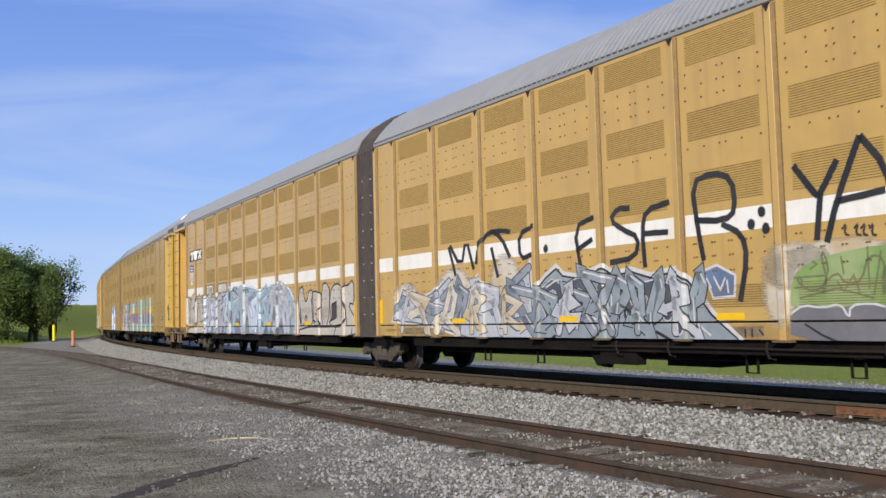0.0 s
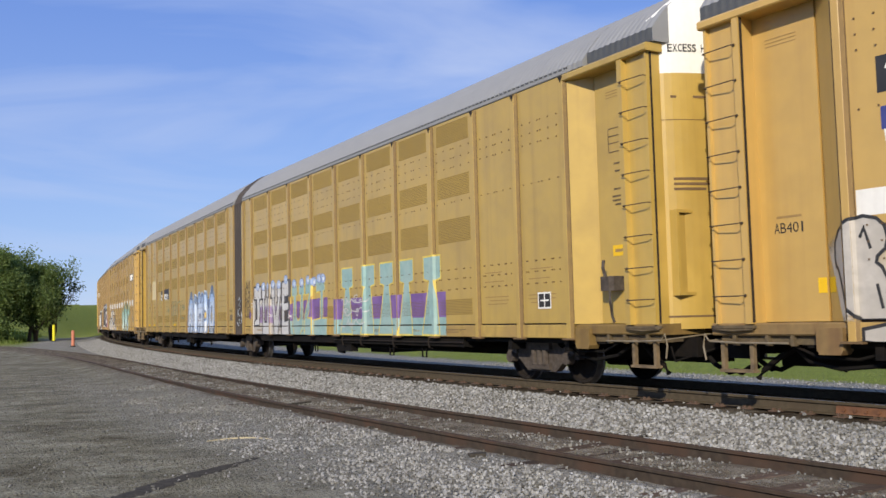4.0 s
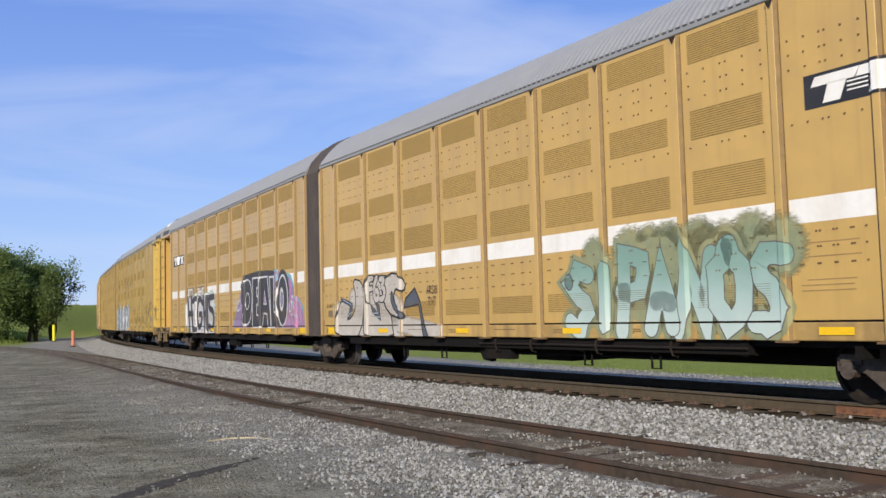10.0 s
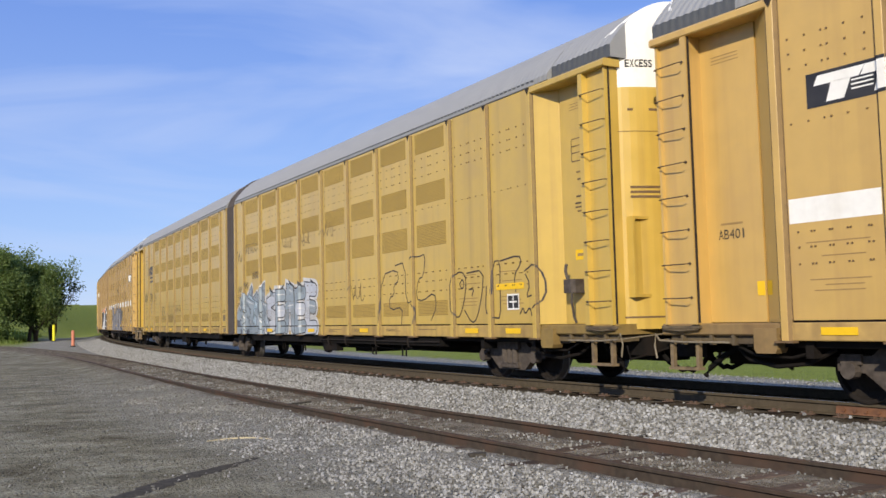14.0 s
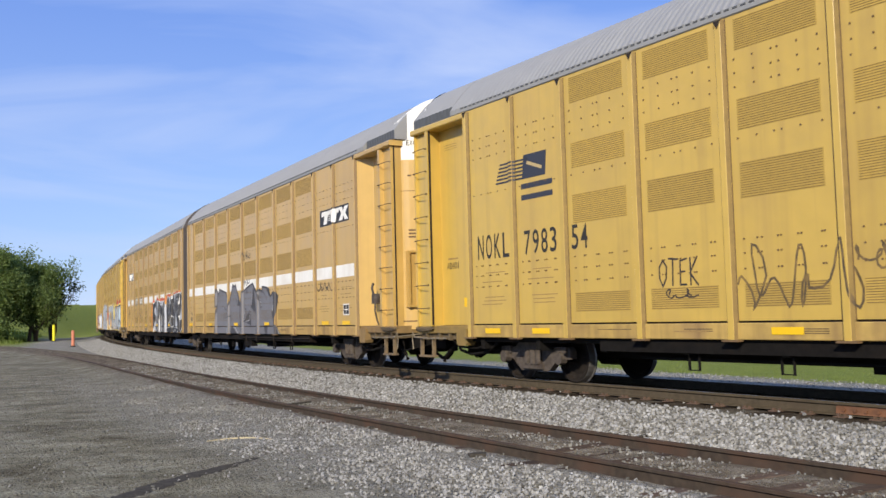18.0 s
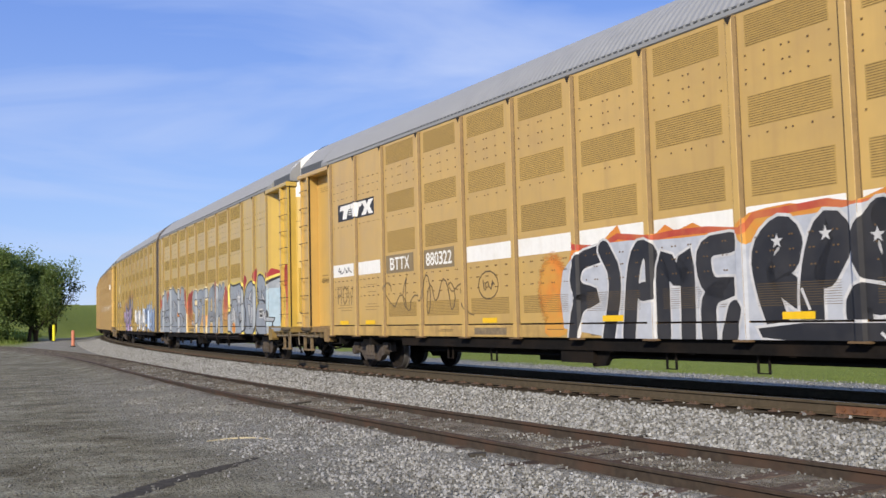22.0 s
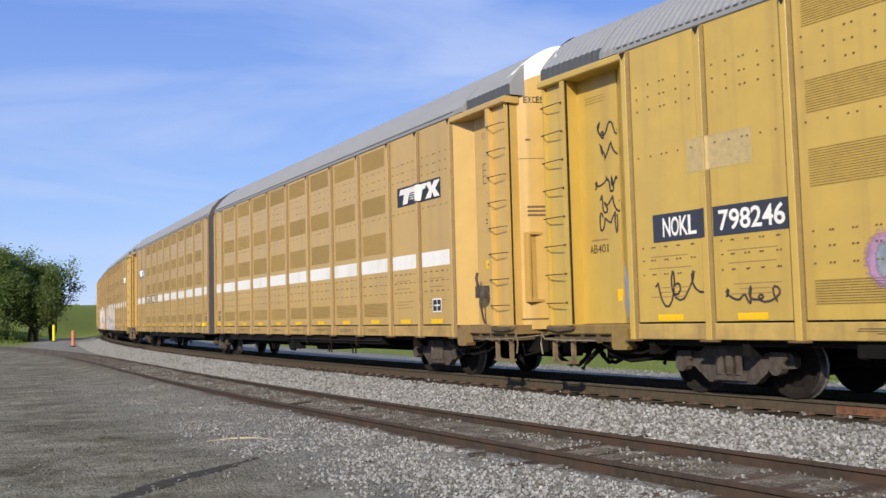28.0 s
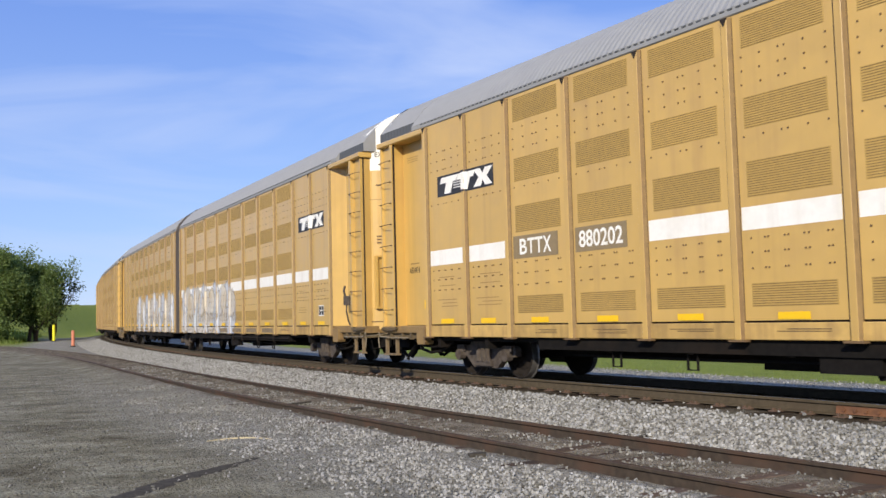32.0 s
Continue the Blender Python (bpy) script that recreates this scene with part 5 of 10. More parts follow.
LETTERS = {                             # brush strokes of capital letters in a unit box
    "M": [[(0, 0), (0.1, 1), (0.5, 0.35), (0.85, 1), (1, 0)]], "O": [[(0.5, 1), (0.1, 0.75), (0.05, 0.3), (0.45, 0), (0.9, 0.25), (0.95, 0.75), (0.5, 1)]],
    "R": [[(0.1, 0), (0.15, 1), (0.75, 0.95), (0.85, 0.65), (0.2, 0.5), (0.95, 0)]], "E": [[(0.95, 1), (0.15, 0.9), (0.1, 0.05), (0.9, 0)], [(0.12, 0.5), (0.75, 0.52)]],
    "S": [[(0.95, 0.9), (0.45, 1), (0.1, 0.75), (0.5, 0.5), (0.9, 0.25), (0.5, 0), (0.05, 0.1)]], "Y": [[(0, 1), (0.45, 0.5)], [(1, 1), (0.45, 0.5), (0.35, 0)]],
    "A": [[(0, 0), (0.5, 1), (1, 0)], [(0.2, 0.4), (0.85, 0.42)]], "T": [[(0, 1), (1, 0.95)], [(0.5, 1), (0.45, 0)]], "K": [[(0.1, 0), (0.1, 1)], [(0.9, 1), (0.1, 0.45), (0.95, 0)]],
    "H": [[(0.1, 0), (0.1, 1)], [(0.9, 0), (0.9, 1)], [(0.1, 0.5), (0.9, 0.5)]], "W": [[(0, 1), (0.25, 0), (0.5, 0.7), (0.75, 0), (1, 1)]], "N": [[(0, 0), (0.1, 1), (0.9, 0), (1, 1)]],
    "J": [[(0.9, 1), (0.85, 0.25), (0.5, 0), (0.05, 0.2)]], "D": [[(0.1, 0), (0.1, 1), (0.75, 0.85), (0.9, 0.4), (0.6, 0.05), (0.1, 0)]], "G": [[(0.95, 0.85), (0.5, 1), (0.08, 0.6), (0.4, 0.02), (0.95, 0.15), (0.95, 0.5), (0.6, 0.48)]],
    "5": [[(0.9, 1), (0.2, 0.98), (0.15, 0.55), (0.7, 0.6), (0.9, 0.3), (0.5, 0), (0.05, 0.1)]], "X": [[(0, 0), (1, 1)], [(0, 1), (1, 0)]], "P": [[(0.1, 0), (0.1, 1), (0.9, 0.9), (0.85, 0.55), (0.1, 0.5)]], "C": [[(0.95, 0.85), (0.5, 1), (0.08, 0.6), (0.4, 0.02), (0.95, 0.15)]],
    "B": [[(0.1, 0), (0.1, 1), (0.8, 0.85), (0.2, 0.52), (0.9, 0.3), (0.1, 0)]], "L": [[(0.1, 1), (0.1, 0), (0.95, 0.02)]], "U": [[(0.05, 1), (0.15, 0.1), (0.6, 0), (0.95, 0.3), (0.95, 1)]],
    "Z": [[(0.05, 0.95), (0.95, 1), (0.05, 0), (0.95, 0.02)]], "V": [[(0, 1), (0.5, 0), (1, 1)]], "I": [[(0.5, 0), (0.5, 1)]]}


class Coat:
    """Layers of flat paint on one rack, in u (metres from the bellows) and z."""

    def __init__(self, key, seed=1):
        self.key, self.bits, self.laid, self.rnd = key, [], 0, random.Random(seed)
        self.way = 1 if key[1] else -1         # which way one reads along u

    def across(self, u, span, f):
        """The point at the fraction f of a span that is read from left to right."""
        return u + f * span if self.way > 0 else u + (1 - f) * span

    def poly(self, pts, ink, level=1):
        self.bits.append((list(pts), ink, level))

    def shape(self, pts, fill, edge=None, edge_w=0.04, level=1, smooth=2, halo=None, halo_w=0.05):
        """A filled outline with a dark edge and, outside that, a pale one."""
        ring = rounded(list(pts), smooth)
        flat = [Vector((a, b, 0)) for a, b in ring]
        for tri in geometry.tessellate_polygon([flat]):
            self.poly([ring[k] for k in tri], fill, level)
        closed = ring + ring[:2]
        if halo:
            self.stroke(closed, edge_w + 2 * halo_w, halo, level - 0.5, False)
        if edge:
            self.stroke(closed, edge_w, edge, level + 0.5)

    def fat(self, pts, width, fill, edge=None, edge_w=0.04, level=1, smooth=2, halo=None, halo_w=0.06):
        """A letter's limb: one broad bent stroke with its edge."""
        line = rounded(list(pts), smooth, False)
        if halo:
            self.stroke(line, width + 2 * edge_w + 2 * halo_w, halo, level - 0.5)
        if edge:
            self.stroke(line, width + 2 * edge_w, edge, level)
        self.stroke(line, width, fill, level + 0.5)

    def line(self, pts, width, ink, level=1, smooth=2):
        self.stroke(rounded(list(pts), smooth, False), width, ink, level, width > 0.04)

    def mist(self, u, z, ru, rz, ink, level=1):
        """Overspray that thins out towards its rim."""
        n = 20
        inner, outer = ([(u + k * ru * math.cos(math.tau * i / n), z + k * rz * math.sin(math.tau * i / n), a) for i in range(n)] for k, a in ((0.55, 0.9), (1.0, 0.0)))
        self.poly(inner, ink + "~", level)
        for i in range(n):
            j = (i + 1) % n
            self.poly([inner[i], inner[j], outer[j], outer[i]], ink + "~", level)

    def fog(self, pts, width, ink, level=1, smooth=1):
        """A sprayed line with soft sides."""
        line = rounded(list(pts), smooth, False)
        side = []
        for i, (a, b) in enumerate(line):
            (p, q), (c, d) = line[max(i - 1, 0)], line[min(i + 1, len(line) - 1)]
            n = math.hypot(c - p, d - q) or 1
            x, z = -(d - q) / n * width / 2, (c - p) / n * width / 2
            side.append([(a + k * x, b + k * z, w) for k, w in ((1.0, 0.0), (0.5, 0.95), (-0.5, 0.95), (-1.0, 0.0))])
        for a, b in zip(side, side[1:]):
            for k in range(3):
                self.poly([a[k], a[k + 1], b[k + 1], b[k]], ink + "~", level)

    def hatch(self, pts, level, lines=4):
        """A white opening with a black edge and upright black hatching."""
        self.shape(pts, "white", "black", 0.03, level, 0)
        lo, hi = min(p[0] for p in pts), max(p[0] for p in pts)
        for i in range(lines):
            u = lo + (hi - lo) * (i + 0.6) / lines
            inside = sorted(a[1] + (u - a[0]) / (b[0] - a[0]) * (b[1] - a[1]) for a, b in zip(pts, list(pts[1:]) + [pts[0]]) if (a[0] < u) != (b[0] < u))
            if len(inside) >= 2:
                self.stroke([(u, inside[0]), (u, inside[-1])], 0.018, "black", level + 0.7, False)

    def star(self, u, z, r, ink, level):
        self.shape([(u + (r if i % 2 == 0 else 0.42 * r) * math.sin(math.pi * i / 5), z + (r if i % 2 == 0 else 0.42 * r) * math.cos(math.pi * i / 5)) for i in range(10)], ink, "black", 0.02, level, 0)

    def rect(self, u0, u1, z0, z1, ink, level=1):
        self.poly([(u0, z0), (u1, z0), (u1, z1), (u0, z1)], ink, level)

    def stroke(self, pts, width, ink, level=1, round_ends=True):
        """One flat ribbon along a line, mitred at its bends, so that it nowhere lies on itself."""
        self.laid = (self.laid + 1) % 3
        level += 0.13 * self.laid
        pts = [p for i, p in enumerate(pts) if i == 0 or math.hypot(p[0] - pts[i - 1][0], p[1] - pts[i - 1][1]) > 0.004]
        if len(pts) < 2:
            return
        loop = len(pts) > 3 and pts[0] == pts[-2] and pts[1] == pts[-1]
        ways = []
        for (a, b), (c, d) in zip(pts, pts[1:]):
            n = math.hypot(c - a, d - b)
            ways.append((-(d - b) / n, (c - a) / n))
        h, side = width / 2, []
        for i, (a, b) in enumerate(pts):
            p = ways[-2 if loop else 0] if i == 0 else ways[i - 1]
            q = ways[-1] if i == len(ways) else ways[i]
            if loop and i in (0, len(pts) - 2):
                p, q = ways[-2], ways[0]
            if loop and i in (1, len(pts) - 1):
                p, q = ways[0], ways[1]
            x, z = p[0] + q[0], p[1] + q[1]
            n = math.hypot(x, z) or 1e-6
            k = h / max(0.45, n / 2)
            side.append(((a + k * x / n, b + k * z / n), (a - k * x / n, b - k * z / n)))
        end = len(side) - 1 if loop else len(side)
        for a, b in zip(side[:end], side[1:end]):
            self.poly([a[0], a[1], b[1], b[0]], ink, level)
        if round_ends and not loop:
            for (a, b), (x, z), way in ((pts[0], ways[0], 1), (pts[-1], ways[-1], -1)):
                t0 = math.atan2(z, x)
                self.poly([(a + h * math.cos(t0 + way * math.pi * i / 6), b + h * math.sin(t0 + way * math.pi * i / 6)) for i in range(7)], ink, level)

    def blob(self, u, z, ru, rz, ink, level=1, rough=0.25, n=26):
        ring = []
        for i in range(n):
            k = 1 + rough * self.rnd.uniform(-1, 1)
            ring.append((u + ru * k * math.cos(math.tau * i / n), z + rz * k * math.sin(math.tau * i / n)))
        for a, b in zip(ring, ring[1:] + ring[:1]):
            self.poly([(u, z), a, b], ink, level)

    def text(self, words, u0, u1, z0, z1, ink, level=1, fat=0.0, gap=0.12, wobble=0.0, lean=0.0, seed=3):
        rnd = random.Random(seed)
        n = len(words)
        for i, ch in enumerate(words):
            if ch == " ":
                continue
            w = (1 - gap) / n
            f0 = (i + gap / 2) / n
            dz0, dz1 = rnd.uniform(-wobble, wobble), rnd.uniform(-wobble, wobble)
            for p in glyph(ch, fat):
                self.poly([(self.across(u0, u1 - u0, f0 + w * x + lean * (y - 0.5) / n), z0 + dz0 + (z1 + dz1 - z0 - dz0) * y) for x, y in p], ink, level)

    def throw(self, words, u0, u1, z0, z1, width, fill, edge, halo=None, edge_w=0.05, halo_w=0.2, level=1, seed=3, accent=None):
        """Fat hand-sprayed letters that lean into one another."""
        rnd = random.Random(seed)
        n = len(words)
        for i, ch in enumerate(words):
            lift, grow, lean = rnd.uniform(-0.06, 0.06), rnd.uniform(0.88, 1.1), rnd.uniform(-0.15, 0.15)
            ink = fill if isinstance(fill, str) else fill[rnd.randrange(len(fill))]
            for line in LETTERS.get(ch, []):
                pts = []
                for x, y in line:
                    f = (i + 0.5 + 0.80 * (x - 0.5 + lean * (y - 0.5))) / n
                    pts.append((self.across(u0, u1 - u0, f) + rnd.uniform(-0.05, 0.05), max(z0, z0 + lift) + width / 2 + ((z1 - z0) * grow - width) * y + rnd.uniform(-0.05, 0.05)))
                bend = [pts[0]]
                for a, b in zip(pts, pts[1:]):
                    m = ((a[0] + b[0]) / 2 + rnd.uniform(-0.07, 0.07), (a[1] + b[1]) / 2 + rnd.uniform(-0.05, 0.05))
                    bend += [m, b]
                k = level + 2 * (i % 2)
                if halo:
                    self.stroke(bend, width + 2 * edge_w + 2 * halo_w, halo, level)
                self.stroke(bend, width + 2 * edge_w, edge, k + 1)
                self.stroke(bend, width, ink, k + 2)
                if accent:
                    o = width * 0.22
                    self.stroke([(a - o, b + o) for a, b in bend[:3]], 0.03, accent, k + 2.5, False)

    def tangle(self, u0, u1, z0, z1, n, fill, edge, halo=None, accent=None, width=0.2, level=1, seed=5, edge_w=0.03, halo_w=0.08):
        """Interlocked slanting strokes with barbed ends, which cannot be read."""
        rnd = random.Random(seed)
        step = (u1 - u0) / n
        for i in range(n):
            c = u0 + (i + 0.5) * step
            lo, hi = z0 + width * 0.5, z1 - width * 0.5 - rnd.uniform(0, 0.3) * (z1 - z0)
            k = level + 2 * (i % 2)
            lean = rnd.uniform(-0.9, 0.9) * step
            mid = lo + (hi - lo) * rnd.uniform(0.3, 0.7)
            shapes = [[(c - lean, lo), (c - lean * 0.3 + rnd.uniform(-0.1, 0.1), mid), (c + lean, hi)],
                      [(c + lean, hi), (c + step * rnd.uniform(0.3, 0.9), hi - 0.15), (c + step * rnd.uniform(0.1, 0.7), mid), (c - step * rnd.uniform(0.0, 0.5), mid - 0.12)],
                      [(c - lean * 0.3, mid), (c + step * rnd.uniform(0.2, 0.8), lo + 0.1), (c + step * rnd.uniform(0.5, 1.0), lo + rnd.uniform(-0.03, 0.2))]]
            ink = fill if isinstance(fill, str) else fill[rnd.randrange(len(fill))]
            for ln in shapes[:2 + i % 2]:
                w = width * rnd.uniform(0.75, 1.2)
                if halo:
                    self.stroke(ln, w + 2 * edge_w + 2 * halo_w, halo, level)
                (a, b), (d, e) = ln[-2], ln[-1]
                m = math.hypot(d - a, e - b) or 1
                x, z = (d - a) / m, (e - b) / m
                for grow, col, lev in ((edge_w, edge, k + 1), (0.0, ink, k + 2)):
                    self.stroke(ln, w + 2 * grow, col, lev)
                    g = w * 0.9 + grow
                    self.poly([(d - z * g, e + x * g), (d + z * g, e - x * g), (d + x * g * 1.5, e + z * g * 1.5)], col, lev)
                if accent:
                    self.stroke([(p + w * 0.2, q + w * 0.15) for p, q in ln[:2]], 0.028, accent, k + 2.5, False)

    def brush(self, words, u0, u1, z0, z1, width, ink, level=1, wobble=0.05, gap=0.2, slope=0.0):
        n = len(words)
        for i, ch in enumerate(words):
            for line in LETTERS.get(ch, []):
                pts = []
                for x, y in line:
                    f = (i + gap / 2 + (1 - gap) * x) / n
                    pts.append((self.across(u0, u1 - u0, f) + self.rnd.uniform(-wobble, wobble) * 0.3,
                                z0 + slope * f + (z1 - z0) * y + self.rnd.uniform(-wobble, wobble) * 0.5))
                self.stroke(pts, width, ink, level)

    def wild(self, u0, u1, z0, z1, n, fill, edge, halo=None, accent=None, width=0.34, level=1, seed=5, edge_w=0.09, halo_w=0.2):
        """A row of interlocking unreadable shapes: halo, dark edge, fill and accents."""
        rnd = random.Random(seed)
        step = (u1 - u0) / n
        shapes = []
        for i in range(n):
            c = u0 + (i + 0.5) * step
            h = (z1 - z0) * rnd.uniform(0.82, 1.0)
            lo, hi = z0 + width / 2, z0 + h - width / 2
            mid = (lo + hi) / 2 + rnd.uniform(-0.1, 0.1)
            s = step * 0.38
            kind = rnd.randrange(6)
            j = lambda k=0.08: rnd.uniform(-k, k)
            if kind == 0:
                lines = [[(c - s, lo), (c - s * 0.4 + j(), hi), (c + s * 0.5, hi + j()), (c + s, lo)], [(c - s * 0.7, mid), (c + s * 0.7, mid + j())]]
            elif kind == 1:
                lines = [[(c + s, hi), (c - s * 0.7, hi - 0.1 + j()), (c - s * 0.5, mid), (c + s * 0.8, mid - 0.1), (c + s * 0.6, lo + j()), (c - s, lo)]]
            elif kind == 2:
                lines = [[(c - s, hi), (c - s * 0.8, lo), (c + s * 0.7, lo + j()), (c + s, hi)]]
            elif kind == 3:
                lines = [[(c - s * 0.8, lo), (c - s * 0.7, hi)], [(c + s, hi), (c - s * 0.5, mid), (c + s * 1.1, lo)]]
            elif kind == 4:
                lines = [[(c - s * 0.8, lo), (c - s * 0.9, mid), (c - s * 0.2, hi), (c + s * 0.8, mid + 0.15), (c + s * 0.7, lo), (c - s * 0.6, lo)]]
            else:
                lines = [[(c + s, hi - j()), (c - s * 0.8, hi), (c - s * 0.8, lo), (c + s, lo + j())], [(c - s * 0.6, mid), (c + s * 0.8, mid + j())]]
            spur = (c + rnd.uniform(-1, 1) * s, hi + width * 0.3), (c + rnd.uniform(-1.2, 1.2) * s, hi + width * rnd.uniform(0.6, 1.0))
            shapes.append((lines, spur))
        base = level
        for i, (lines, spur) in enumerate(shapes):
            if halo:
                for ln in lines:
                    self.stroke(ln, width + 2 * edge_w + halo_w, halo, base)
            level = base + 2 * (i % 2)
            for ln in lines:
                self.stroke(ln, width + 2 * edge_w, edge, level + 1)
                self.stroke(ln, width, fill if isinstance(fill, str) else fill[rnd.randrange(len(fill))], level + 2)
            (a, b), (c, d) = spur
            w = width * 0.7
            self.poly([(a - w, b - 0.05), (a + w, b - 0.05), (c, d + 0.08)], edge, level + 1)
            self.poly([(a - w + 0.08, b - 0.05), (a + w - 0.08, b - 0.05), (c, d - 0.03)], fill if isinstance(fill, str) else fill[0], level + 2)
            if accent:
                for ln in lines:
                    k = rnd.randrange(len(ln) - 1)
                    (a, b), (c, d) = ln[k], ln[k + 1]
                    o = width * 0.22
                    self.stroke([(a + o, b + o * 0.3), (c + o, d + o * 0.3)], 0.035, accent, level + 2.5, False)

    def squiggle(self, u0, u1, z0, z1, ink, width=0.025, n=14, level=1):
        """Looping handwriting across a box."""
        turns, pts, steps = n * 0.55, [], n * 5
        mid, amp = (z0 + z1) / 2, (z1 - z0) / 2
        kz = [self.rnd.uniform(0.35, 1.0) for _ in range(n + 3)]
        ku = [self.rnd.uniform(-0.6, 1.5) for _ in range(n + 3)]
        for i in range(steps + 1):
            f = i / steps
            ph = math.tau * turns * f
            h = f * (n + 1)
            j, g = int(h), h - int(h)
            az, au = (k[j] * (1 - g) + k[j + 1] * g for k in (kz, ku))
            x = f + au * 0.8 / n * math.cos(ph) + 0.7 / n * math.sin(0.41 * ph + kz[0] * 9)
            pts.append((self.across(u0, u1 - u0, x), mid + amp * (0.62 * az * math.sin(ph) + 0.38 * math.sin(0.53 * ph + ku[1] * 5))))
        self.stroke(pts, width, ink, level, width > 0.05)

    def put(self, name, label=""):
        unit = RACK[self.key]
        near = -1 if self.key[1] else 1
        inks = sorted({i for _, i, _ in self.bits})
        v, f, m, cover = [], [], [], []
        for pts, ink, level in self.bits:
            pts = [p if len(p) == 3 else (*p, 1.0) for p in pts]
            lo, hi = min(q[0] for q in pts), max(q[0] for q in pts)
            zl, zh = min(q[1] for q in pts), max(q[1] for q in pts)
            for u0, u1, ya, yb, z0, z1 in STRIPS:
                if hi <= u0 or lo >= u1 or zh <= z0 or zl >= z1:
                    continue
                p = pts
                for axis, lim, above in ((0, u0, True), (0, u1, False), (1, z0, True), (1, z1, False)):
                    p = cut(p, axis, lim, above) if p else p
                if len(p) < 3:
                    continue
                k = len(v)
                for a, b, w in p:
                    y = ya + (yb - ya) * (a - u0) / (u1 - u0) + 0.002 + 0.0010 * level
                    v.append((a, near * y, b))
                    cover.append(w)
                f.append(tuple(range(k, k + len(p))))
                m.append(inks.index(ink))
        me = bpy.data.meshes.new(name)
        me.from_pydata(v, [], f)
        for i in inks:
            me.materials.append(ink_material(i))
        me.polygons.foreach_set("material_index", m)
        me.attributes.new("cover", "FLOAT", "POINT").data.foreach_set("value", cover)
        return part(name, me, unit, label=label, kind="stuff" if name in ("tag", "car_number") else "")


def unit_words(c, letter, u0, u1, z0, z1, level=1):
    """Stencilled name of the half of the car, with a short dash."""
    c.text(letter + " UNIT", u0, u1, z0, z1, "stencil", level, 0.008, 0.2)
    a, b = sorted((c.across(u0, u1 - u0, 0.19), c.across(u0, u1 - u0, 0.31)))
    c.rect(a, b, z0 + 0.46 * (z1 - z0), z0 + 0.58 * (z1 - z0), "stencil", level)


def owner_logo(key):
    """Black plate with three slanted white block shapes."""
    c = Coat(key)
    c.rect(16.80, 18.95, 3.83, 4.28, "black", 1)

    def shape(pts):
        c.poly([(c.across(16.80, 2.15, x), 3.83 + 0.45 * y) for x, y in pts], "mark", 2)
    for x in (0.05, 0.36):
        shape([(x, 0.62), (x + 0.30, 0.62), (x + 0.34, 0.90), (x + 0.03, 0.90)])
        shape([(x + 0.08, 0.10), (x + 0.20, 0.10), (x + 0.25, 0.64), (x + 0.12, 0.64)])
    shape([(0.66, 0.10), (0.79, 0.10), (0.82, 0.36), (0.86, 0.10), (0.98, 0.10), (0.89, 0.50), (0.99, 0.90), (0.86, 0.90), (0.82, 0.66), (0.78, 0.90), (0.67, 0.90), (0.75, 0.50)])
    for y in (0.30, 0.42, 0.54):
        c.stroke([(c.across(16.80, 2.15, 0.30), 3.83 + 0.45 * y), (c.across(16.80, 2.15, 0.44), 3.83 + 0.45 * y)], 0.02, "mark", 2, False)
    c.put("owner_logo", "black plate with white slanted block shapes")


